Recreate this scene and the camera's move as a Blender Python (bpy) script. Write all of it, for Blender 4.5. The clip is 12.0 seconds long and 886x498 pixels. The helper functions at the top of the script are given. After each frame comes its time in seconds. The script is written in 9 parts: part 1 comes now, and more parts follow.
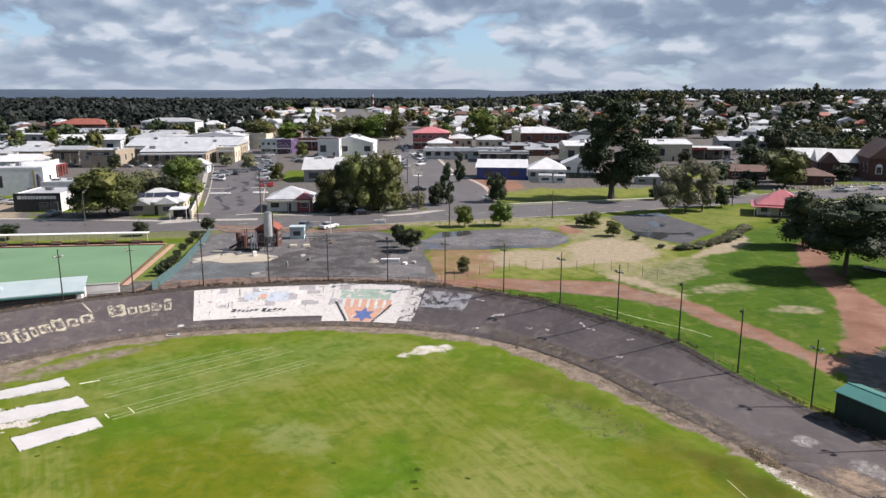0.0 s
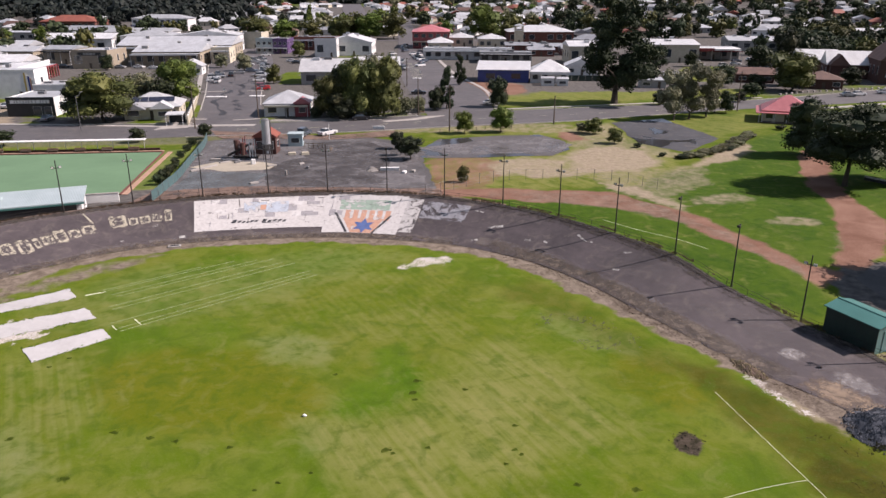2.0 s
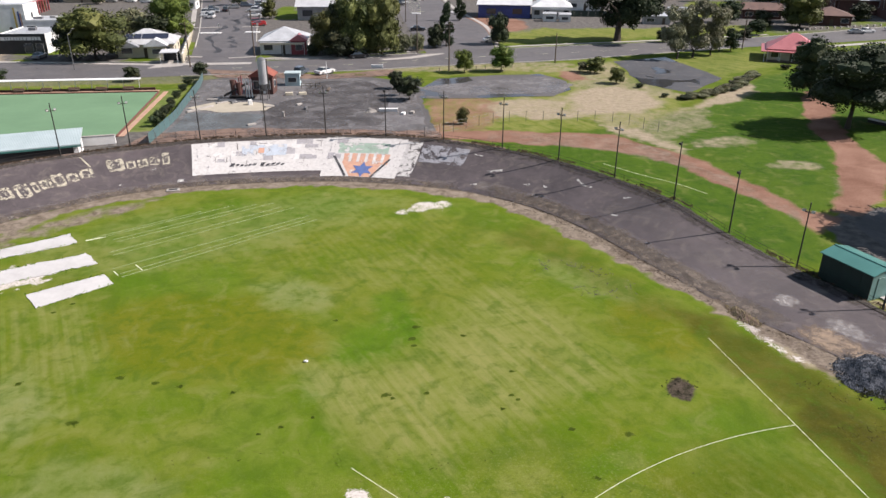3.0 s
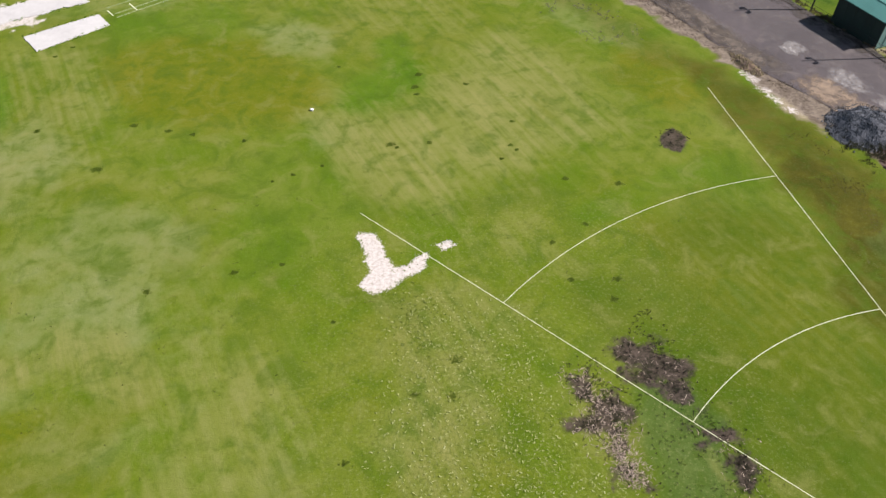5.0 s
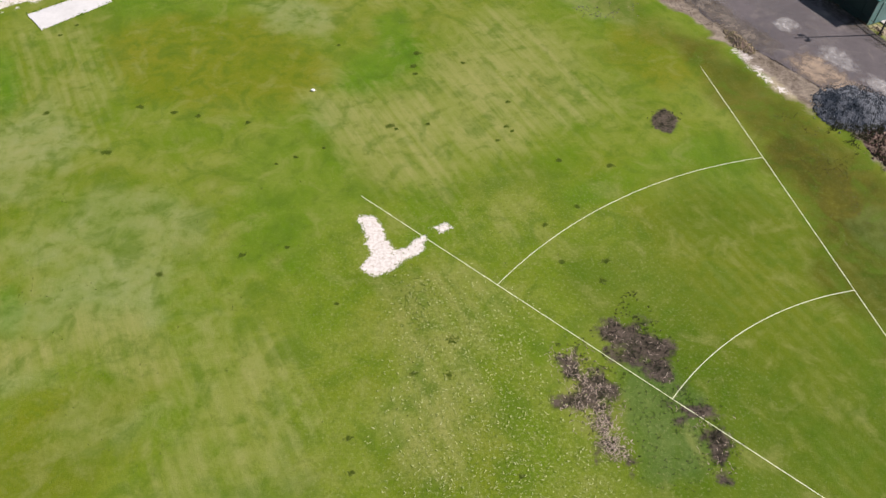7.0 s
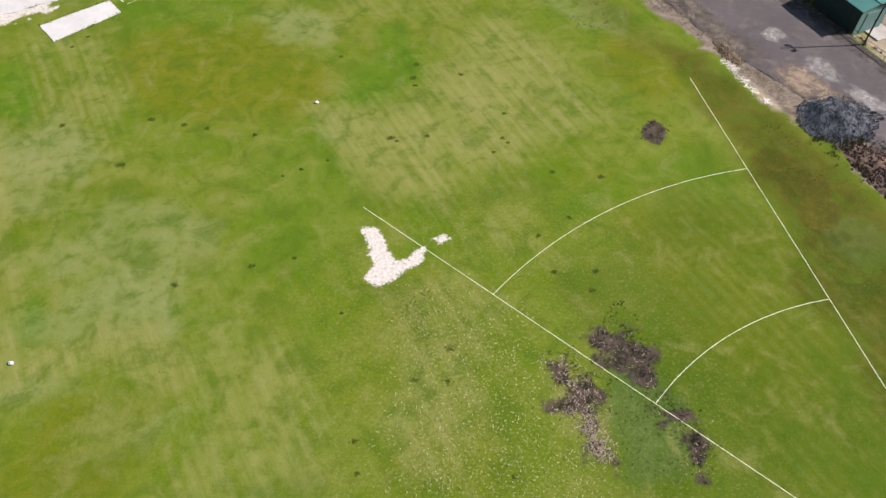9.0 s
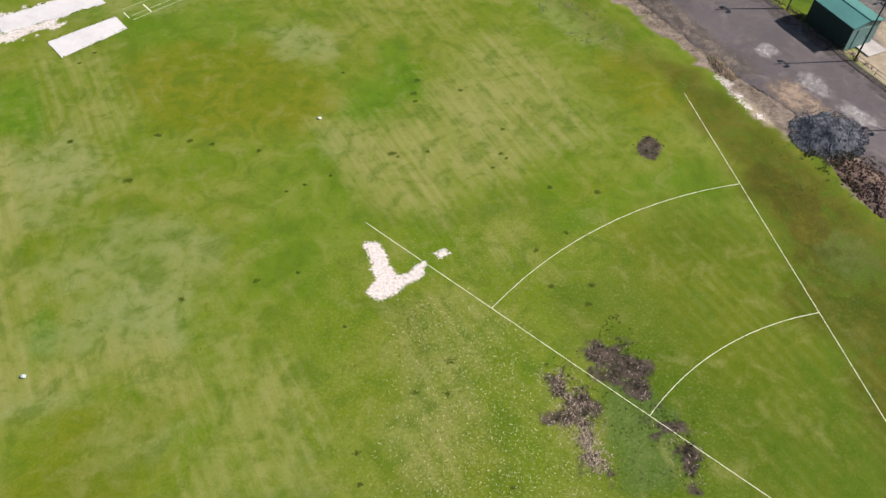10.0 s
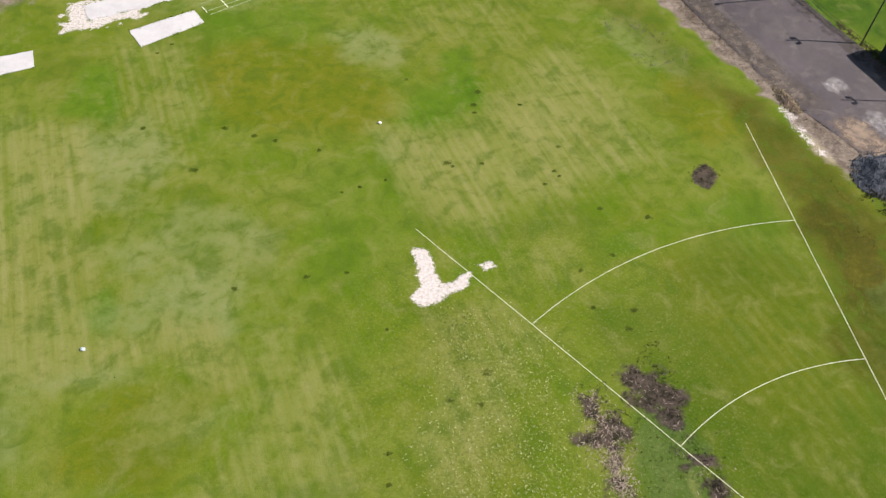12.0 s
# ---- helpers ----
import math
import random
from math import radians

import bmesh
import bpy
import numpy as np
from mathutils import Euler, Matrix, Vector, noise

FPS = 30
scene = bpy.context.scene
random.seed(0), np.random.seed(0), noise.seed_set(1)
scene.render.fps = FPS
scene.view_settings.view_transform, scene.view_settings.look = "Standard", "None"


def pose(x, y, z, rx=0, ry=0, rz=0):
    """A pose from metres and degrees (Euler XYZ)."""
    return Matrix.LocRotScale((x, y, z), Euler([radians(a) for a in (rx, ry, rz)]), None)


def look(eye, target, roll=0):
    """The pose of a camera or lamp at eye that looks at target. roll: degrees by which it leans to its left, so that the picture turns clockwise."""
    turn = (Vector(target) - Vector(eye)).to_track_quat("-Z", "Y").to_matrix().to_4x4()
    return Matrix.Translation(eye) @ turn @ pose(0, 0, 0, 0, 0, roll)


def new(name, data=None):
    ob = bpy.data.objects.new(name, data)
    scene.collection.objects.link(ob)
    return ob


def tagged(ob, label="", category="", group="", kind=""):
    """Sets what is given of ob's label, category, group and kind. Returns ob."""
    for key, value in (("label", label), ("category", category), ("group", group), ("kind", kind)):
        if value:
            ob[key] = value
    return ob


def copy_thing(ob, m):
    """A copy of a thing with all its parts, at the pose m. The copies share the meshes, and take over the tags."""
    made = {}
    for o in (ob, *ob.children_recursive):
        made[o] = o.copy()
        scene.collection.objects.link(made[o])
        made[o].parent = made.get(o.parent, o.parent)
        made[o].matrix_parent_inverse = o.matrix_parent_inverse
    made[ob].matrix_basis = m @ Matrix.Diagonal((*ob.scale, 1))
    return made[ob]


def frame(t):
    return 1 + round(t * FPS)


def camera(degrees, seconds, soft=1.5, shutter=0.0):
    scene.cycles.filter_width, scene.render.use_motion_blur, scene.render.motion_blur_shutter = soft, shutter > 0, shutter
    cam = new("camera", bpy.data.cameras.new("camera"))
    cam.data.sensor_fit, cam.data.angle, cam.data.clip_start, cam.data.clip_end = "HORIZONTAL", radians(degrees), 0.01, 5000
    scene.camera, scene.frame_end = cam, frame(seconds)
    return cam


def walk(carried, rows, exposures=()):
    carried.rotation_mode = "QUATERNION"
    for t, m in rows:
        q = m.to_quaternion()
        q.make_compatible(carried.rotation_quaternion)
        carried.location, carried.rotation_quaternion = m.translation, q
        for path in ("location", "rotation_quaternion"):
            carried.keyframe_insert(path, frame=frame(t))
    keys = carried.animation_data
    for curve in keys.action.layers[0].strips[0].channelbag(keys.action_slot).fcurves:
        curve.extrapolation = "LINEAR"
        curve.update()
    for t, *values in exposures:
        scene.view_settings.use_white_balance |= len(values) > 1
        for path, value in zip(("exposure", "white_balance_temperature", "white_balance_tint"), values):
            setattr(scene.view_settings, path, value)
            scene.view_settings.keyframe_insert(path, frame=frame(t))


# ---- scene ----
cam = camera(63.1, 12.0, 1.5)
PATH = [
    (0, (-0.256, 0.116, 27.946), (-0.257, 2.072, 27.532), -0.0),
    (0.5, (-0.247, 0.144, 28.719), (-0.247, 2.102, 28.307), -0.0),
    (1, (-0.176, 0.121, 29.366), (-0.177, 2.092, 29.028), -0.0),
    (1.5, (-0.209, 0.054, 29.268), (-0.209, 2.033, 28.984), 0.0),
    (1.7, (-0.215, -0.033, 29.22), (-0.214, 1.923, 28.799), 0.0),
    (2, (-0.106, 0.275, 29.213), (-0.108, 2.157, 28.537), 0.1),
    (2.5, (-0.098, 0.401, 29.661), (-0.098, 2.219, 28.826), 0.2),
    (3, (-0.056, 0.394, 30.048), (-0.056, 2.211, 29.212), 0.2),
    (3.5, (-0.047, 0.074, 30.286), (-0.045, 1.758, 29.206), 0.3),
    (3.7, (-0.054, 0.009, 30.484), (-0.115, 1.618, 29.298), 0.4),
    (5.3, (-0.079, -0.064, 32.928), (-0.074, 1.268, 31.436), 0.6),
    (5.5, (0.086, -0.08, 33.142), (0.085, 1.214, 31.617), 0.5),
    (6, (0.047, 0.013, 33.95), (0.046, 1.288, 32.409), 0.5),
    (6.5, (0.024, 0.051, 34.762), (0.024, 1.326, 33.221), 0.5),
    (7, (0.155, 0.049, 35.546), (0.152, 1.327, 34.008), 0.4),
    (9, (0.237, -0.058, 38.867), (0.234, 1.178, 37.295), 0.3),
    (9.5, (0.243, -0.07, 39.654), (0.239, 1.168, 38.084), 0.2),
    (10, (0.201, -0.149, 40.434), (0.199, 1.091, 38.865), 0.3),
    (10.5, (0.273, -0.244, 41.241), (0.269, 0.998, 39.673), 0.2),
    (11, (0.144, -0.277, 41.597), (0.119, 0.964, 40.029), 0.3),
    (11.2, (0.17, -0.225, 41.63), (0.122, 1.016, 40.06), 0.4),
    (11.5, (0.238, -0.158, 41.723), (0.125, 1.074, 40.153), 0.3),
    (12, (0.315, -0.179, 41.665), (0.179, 1.054, 40.096), 0.2),
]
walk(cam, [(t, look(eye, target, roll)) for t, eye, target, roll in PATH],
     [(0.0, 0.98, 6480, 18), (1.4, 0.98, 6480, 18), (1.8, 0.78, 6600, 26), (2.0, 0.78, 6600, 26), (2.4, 0.98, 6480, 18), (12.0, 1.0, 6480, 18)])

# ---- world and sun ----
SUN_EL, SUN_AZ = radians(42), radians(86.5)   # azimuth clockwise from +y
sun = new("sun", bpy.data.lights.new("sun", "SUN"))
sun.data.energy, sun.data.angle, sun.data.color = 4.8, radians(0.55), (1.0, 0.95, 0.86)
sun.matrix_world = look((0, 0, 0), (-math.sin(SUN_AZ) * math.cos(SUN_EL), -math.cos(SUN_AZ) * math.cos(SUN_EL), -math.sin(SUN_EL)))


class Nodes:
    """Short-hand for a node tree."""

    def __init__(self, tree):
        self.t = tree
        tree.nodes.clear()

    def add(self, kind, **values):
        n = self.t.nodes.new(kind)
        for key, value in values.items():
            setattr(n, key, value)
        return n

    def link(self, a, b):
        self.t.links.new(a, b)

    def put(self, socket, value):
        if hasattr(value, "is_output"):
            self.link(value, socket)
        else:
            socket.default_value = value

    def math(self, op, a, b=0.0, clamp=False):
        n = self.add("ShaderNodeMath", operation=op, use_clamp=clamp)
        self.put(n.inputs[0], a)
        self.put(n.inputs[1], b)
        return n.outputs[0]

    def noise(self, vec, scale, detail=4.0, rough=0.55, distort=0.0):
        n = self.add("ShaderNodeTexNoise")
        if vec is not None:
            self.link(vec, n.inputs["Vector"])
        n.inputs["Scale"].default_value, n.inputs["Detail"].default_value = scale, detail
        n.inputs["Roughness"].default_value, n.inputs["Distortion"].default_value = rough, distort
        return n.outputs["Fac"]

    def ramp(self, fac, *stops):
        n = self.add("ShaderNodeValToRGB")
        self.link(fac, n.inputs[0])
        e = n.color_ramp.elements
        while len(e) < len(stops):
            e.new(0.5)
        for el, (p, c) in zip(e, stops):
            el.position, el.color = p, (*c, 1) if hasattr(c, "__len__") else (c, c, c, 1)
        return n.outputs[0]

    def mix(self, fac, a, b, mode="MIX"):
        n = self.add("ShaderNodeMix", data_type="RGBA", blend_type=mode)
        for socket, value in ((n.inputs[0], fac), (n.inputs[6], a), (n.inputs[7], b)):
            if isinstance(value, tuple) and len(value) == 3:
                value = (*value, 1)
            self.put(socket, value)
        return n.outputs[2]


world = bpy.data.worlds.new("sky")
scene.world = world
world.use_nodes = True
W = Nodes(world.node_tree)
sky = W.add("ShaderNodeTexSky", sky_type="NISHITA", sun_disc=False, sun_elevation=SUN_EL, sun_rotation=SUN_AZ, altitude=200.0)
sky.air_density, sky.dust_density, sky.ozone_density = 1.0, 0.0, 3.0
way = W.add("ShaderNodeTexCoord").outputs["Generated"]
sep = W.add("ShaderNodeSeparateXYZ")
W.link(way, sep.inputs[0])
up = W.math("MAXIMUM", sep.outputs[2], 0.0)
# heaped cumulus: grey flat bases, sunlit tops, a few blue gaps
place = W.add("ShaderNodeCombineXYZ")
W.link(W.math("MULTIPLY", sep.outputs[0], 2.2), place.inputs[0])
W.link(W.math("MULTIPLY", sep.outputs[1], 2.2), place.inputs[1])
W.link(W.math("MULTIPLY", W.math("POWER", up, 0.75), 3.3), place.inputs[2])
puff = W.add("ShaderNodeTexNoise")
W.link(place.outputs[0], puff.inputs["Vector"])
puff.inputs["Scale"].default_value, puff.inputs["Detail"].default_value, puff.inputs["Roughness"].default_value = 9.0, 5.0, 0.55
billow = W.add("ShaderNodeVectorMath", operation="MULTIPLY_ADD")
W.link(puff.outputs["Color"], billow.inputs[0])
billow.inputs[1].default_value = (0.16, 0.16, 0.10)
W.link(place.outputs[0], billow.inputs[2])


def lumps(offset):
    at = W.add("ShaderNodeVectorMath", operation="ADD")
    W.link(billow.outputs[0], at.inputs[0])
    at.inputs[1].default_value = offset
    v = W.add("ShaderNodeTexVoronoi", feature="SMOOTH_F1")
    W.link(at.outputs[0], v.inputs["Vector"])
    v.inputs["Scale"].default_value, v.inputs["Smoothness"].default_value, v.inputs["Detail"].default_value, v.inputs["Roughness"].default_value = 4.4, 0.45, 2.0, 0.55
    return W.math("SUBTRACT", 1.0, v.outputs["Distance"])


body, over = lumps((3.0, 0.0, 0.0)), lumps((3.035, 0.0, 0.075))
wide = W.noise(place.outputs[0], 1.9, 4.0, 0.5, 0.0)
cover = W.math("ADD", W.math("MULTIPLY", body, 0.45), W.math("MULTIPLY", wide, 0.55))
mask = W.ramp(cover, (0.15, 0.0), (0.25, 1.0))
tone = W.math("ADD", W.math("MULTIPLY", W.math("SUBTRACT", body, over), 1.15), W.math("ADD", 0.56, W.math("MULTIPLY", W.math("SUBTRACT", 0.5, wide), 1.5)))
tone = W.math("ADD", tone, W.math("MULTIPLY", W.math("SUBTRACT", puff.outputs["Fac"], 0.5), 0.5))
tone = W.math("ADD", tone, W.math("MULTIPLY", W.math("SUBTRACT", 0.10, up), 1.4))
cloud = W.ramp(tone, (0.16, (1.20, 1.62, 2.14)), (0.46, (1.56, 2.03, 2.56)), (0.72, (2.08, 2.60, 3.08)), (1.0, (3.2, 3.62, 3.95)))
clear = W.mix(0.75, sky.outputs[0], (1.5, 2.45, 3.2))
colour = W.mix(mask, clear, cloud)
veil = W.ramp(up, (0.0, 0.6), (0.07, 0.0))
colour = W.mix(veil, colour, (2.1, 2.5, 2.95))
bg = W.add("ShaderNodeBackground")
W.link(colour, bg.inputs[0])
bg.inputs[1].default_value = 0.1
W.link(bg.outputs[0], W.add("ShaderNodeOutputWorld").inputs[0])

# ---- materials ----
def surface(name, light, dark, scale=2.0, rough=0.8, metal=0.0, grain=25.0, bump=0.15, spread=0.06, coat=0.0):
    """A plain surface with stains and grain at two scales; pieces differ a little from one another."""
    m = bpy.data.materials.new(name)
    m.use_nodes = True
    n = Nodes(m.node_tree)
    vec = n.add("ShaderNodeTexCoord").outputs["Object"]
    a, b = n.noise(vec, scale, 5.0, 0.6), n.noise(vec, grain, 4.0, 0.6)
    f = n.math("ADD", n.math("MULTIPLY", a, 0.65), n.math("MULTIPLY", b, 0.35))
    col = n.mix(n.ramp(f, (0.36, 0.0), (0.64, 1.0)), dark, light)
    rnd = n.add("ShaderNodeObjectInfo").outputs["Random"]
    hsv = n.add("ShaderNodeHueSaturation")
    n.link(col, hsv.inputs["Color"])
    n.link(n.math("ADD", n.math("MULTIPLY", rnd, 2 * spread), 1 - spread), hsv.inputs["Value"])
    p = n.add("ShaderNodeBsdfPrincipled")
    n.link(hsv.outputs[0], p.inputs["Base Color"])
    n.link(n.math("ADD", n.math("MULTIPLY", b, 0.2), rough - 0.1, True), p.inputs["Roughness"])
    p.inputs["Metallic"].default_value = metal
    p.inputs["Coat Weight"].default_value = coat
    if bump:
        bp = n.add("ShaderNodeBump")
        bp.inputs["Strength"].default_value, bp.inputs["Distance"].default_value = bump, 0.02
        n.link(b, bp.inputs["Height"])
        n.link(bp.outputs[0], p.inputs["Normal"])
    n.link(p.outputs[0], n.add("ShaderNodeOutputMaterial").inputs[0])
    return m


def roofing(name, light, dark, pitch=0.25, rough=0.45, metal=0.2):
    """Ribbed sheet or rows of tiles: fine ribs along x, streaks and stains."""
    m = bpy.data.materials.new(name)
    m.use_nodes = True
    n = Nodes(m.node_tree)
    vec = n.add("ShaderNodeTexCoord").outputs["Object"]
    wave = n.add("ShaderNodeTexWave", wave_type="BANDS", bands_direction="X")
    n.link(vec, wave.inputs[0])
    wave.inputs["Scale"].default_value = 0.314 / pitch
    a, b = n.noise(vec, 0.35, 6.0, 0.65), n.noise(vec, 6.0, 4.0)
    f = n.math("ADD", n.math("MULTIPLY", a, 0.75), n.math("MULTIPLY", b, 0.25))
    col = n.mix(n.ramp(f, (0.38, 0.0), (0.62, 1.0)), dark, light)
    col = n.mix(n.math("MULTIPLY", n.ramp(wave.outputs["Fac"], (0.0, 1.0), (0.2, 0.0)), 0.3), col, tuple(c * 0.45 for c in dark))
    hsv = n.add("ShaderNodeHueSaturation")
    n.link(col, hsv.inputs["Color"])
    n.link(n.math("ADD", n.math("MULTIPLY", n.add("ShaderNodeObjectInfo").outputs["Random"], 0.3), 0.85), hsv.inputs["Value"])
    p = n.add("ShaderNodeBsdfPrincipled")
    n.link(hsv.outputs[0], p.inputs["Base Color"])
    p.inputs["Roughness"].default_value, p.inputs["Metallic"].default_value = rough, metal
    bp = n.add("ShaderNodeBump")
    bp.inputs["Strength"].default_value, bp.inputs["Distance"].default_value = 0.5, 0.03
    n.link(wave.outputs["Fac"], bp.inputs["Height"])
    n.link(bp.outputs[0], p.inputs["Normal"])
    n.link(p.outputs[0], n.add("ShaderNodeOutputMaterial").inputs[0])
    return m


def foliage(name, light, dark, dry=(0.10, 0.08, 0.03), scale=0.6):
    m = bpy.data.materials.new(name)
    m.use_nodes = True
    n = Nodes(m.node_tree)
    geo = n.add("ShaderNodeNewGeometry")
    vec = n.add("ShaderNodeTexCoord").outputs["Object"]
    info = n.add("ShaderNodeObjectInfo").outputs["Random"]
    isl = geo.outputs["Random Per Island"]
    f = n.math("ADD", n.math("MULTIPLY", n.noise(vec, scale, 4.0), 0.6), n.math("MULTIPLY", isl, 0.4))
    col = n.mix(n.ramp(f, (0.3, 0.0), (0.72, 1.0)), dark, light)
    col = n.mix(n.ramp(isl, (0.94, 0.0), (0.98, 0.3)), col, dry)
    hsv = n.add("ShaderNodeHueSaturation")
    n.link(col, hsv.inputs["Color"])
    n.link(n.math("ADD", n.math("MULTIPLY", info, 0.05), 0.475), hsv.inputs["Hue"])
    n.link(n.math("ADD", n.math("MULTIPLY", info, 0.5), 0.75), hsv.inputs["Value"])
    p = n.add("ShaderNodeBsdfPrincipled")
    n.link(hsv.outputs[0], p.inputs["Base Color"])
    p.inputs["Roughness"].default_value = 0.7
    p.inputs["Specular IOR Level"].default_value = 0.25
    n.link(p.outputs[0], n.add("ShaderNodeOutputMaterial").inputs[0])
    return m


def asphalt(name, light, dark, wet=0.0):
    """Old bitumen: patches, cracks, dust and, where wet is given, puddles."""
    m = bpy.data.materials.new(name)
    m.use_nodes = True
    n = Nodes(m.node_tree)
    vec = n.add("ShaderNodeTexCoord").outputs["Object"]
    a, b, c = n.noise(vec, 0.16, 6.0, 0.62, 0.6), n.noise(vec, 1.1, 6.0, 0.65), n.noise(vec, 14.0, 4.0, 0.7)
    f = n.math("ADD", n.math("ADD", n.math("MULTIPLY", a, 0.5), n.math("MULTIPLY", b, 0.3)), n.math("MULTIPLY", c, 0.2))
    col = n.mix(n.ramp(f, (0.38, 0.0), (0.62, 1.0)), dark, light)
    crack = n.add("ShaderNodeTexVoronoi", feature="DISTANCE_TO_EDGE")
    warp = n.add("ShaderNodeVectorMath", operation="ADD")
    n.link(vec, warp.inputs[0])
    wn = n.add("ShaderNodeTexNoise")
    wn.inputs["Scale"].default_value = 0.9
    n.link(vec, wn.inputs["Vector"])
    n.link(wn.outputs["Color"], warp.inputs[1])
    n.link(warp.outputs[0], crack.inputs["Vector"])
    crack.inputs["Scale"].default_value = 0.33
    line = n.ramp(crack.outputs["Distance"], (0.0, 1.0), (0.012, 0.0))
    col = n.mix(n.math("MULTIPLY", line, n.math("MULTIPLY", n.ramp(b, (0.45, 0.0), (0.6, 1.0)), 0.7)), col, tuple(0.35 * x for x in dark))
    dust = n.ramp(n.math("ADD", n.math("MULTIPLY", n.noise(vec, 0.5, 8.0, 0.7, 1.0), 0.8), n.math("MULTIPLY", c, 0.2)), (0.53, 0.0), (0.66, 0.45))
    col = n.mix(dust, col, (0.17, 0.145, 0.12))
    p = n.add("ShaderNodeBsdfPrincipled")
    n.link(col, p.inputs["Base Color"])
    rough = n.math("ADD", n.math("MULTIPLY", c, 0.2), 0.72)
    if wet:
        pool = n.ramp(n.noise(vec, 0.085, 3.0, 0.5, 0.8), (0.60 - wet, 0.0), (0.63 - wet, 1.0))
        rough = n.mix(pool, rough, (0.06, 0.06, 0.06))
        n.link(n.mix(n.math("MULTIPLY", pool, 0.6), col, (0.03, 0.03, 0.032)), p.inputs["Base Color"])
    n.link(rough, p.inputs["Roughness"])
    bp = n.add("ShaderNodeBump")
    bp.inputs["Strength"].default_value, bp.inputs["Distance"].default_value = 0.25, 0.02
    n.link(c, bp.inputs["Height"])
    n.link(bp.outputs[0], p.inputs["Normal"])
    n.link(p.outputs[0], n.add("ShaderNodeOutputMaterial").inputs[0])
    return m


def worn_paint(name, light, dark, keep=0.5, scale=0.8, soft=0.015, most=1.0, fade=False):
    """Flaking paint: holes through which what lies beneath shows."""
    m = bpy.data.materials.new(name)
    m.use_nodes = True
    n = Nodes(m.node_tree)
    vec = n.add("ShaderNodeTexCoord").outputs["Object"]
    a, b = n.noise(vec, scale, 8.0, 0.68, 0.5), n.noise(vec, scale * 9, 4.0, 0.6)
    f = n.math("ADD", n.math("MULTIPLY", a, 0.75), n.math("MULTIPLY", b, 0.25))
    col = n.mix(n.ramp(n.noise(vec, scale * 1.7, 6.0, 0.65), (0.35, 0.0), (0.6, 1.0)), dark, light)
    p = n.add("ShaderNodeBsdfPrincipled")
    n.link(col, p.inputs["Base Color"])
    p.inputs["Roughness"].default_value = 0.8
    if fade:
        thin = n.add("ShaderNodeAttribute", attribute_name="fade").outputs["Fac"]
        f = n.math("ADD", f, n.math("MULTIPLY", n.math("SUBTRACT", thin, 1.0), 0.34))
    t = n.add("ShaderNodeBsdfTransparent")
    mix = n.add("ShaderNodeMixShader")
    n.link(n.ramp(f, (0.60 - 0.25 * keep - soft, 0.0), (0.60 - 0.25 * keep + soft, most)), mix.inputs[0])
    n.link(t.outputs[0], mix.inputs[1])
    n.link(p.outputs[0], mix.inputs[2])
    n.link(mix.outputs[0], n.add("ShaderNodeOutputMaterial").inputs[0])
    return m


def glass(name, tint=(0.02, 0.025, 0.03)):
    m = bpy.data.materials.new(name)
    m.use_nodes = True
    n = Nodes(m.node_tree)
    p = n.add("ShaderNodeBsdfPrincipled")
    vec = n.add("ShaderNodeTexCoord").outputs["Object"]
    n.link(n.mix(n.noise(vec, 1.2), tint, tuple(2.2 * c for c in tint)), p.inputs["Base Color"])
    p.inputs["Roughness"].default_value = 0.07
    p.inputs["Specular IOR Level"].default_value = 0.6
    n.link(p.outputs[0], n.add("ShaderNodeOutputMaterial").inputs[0])
    return m


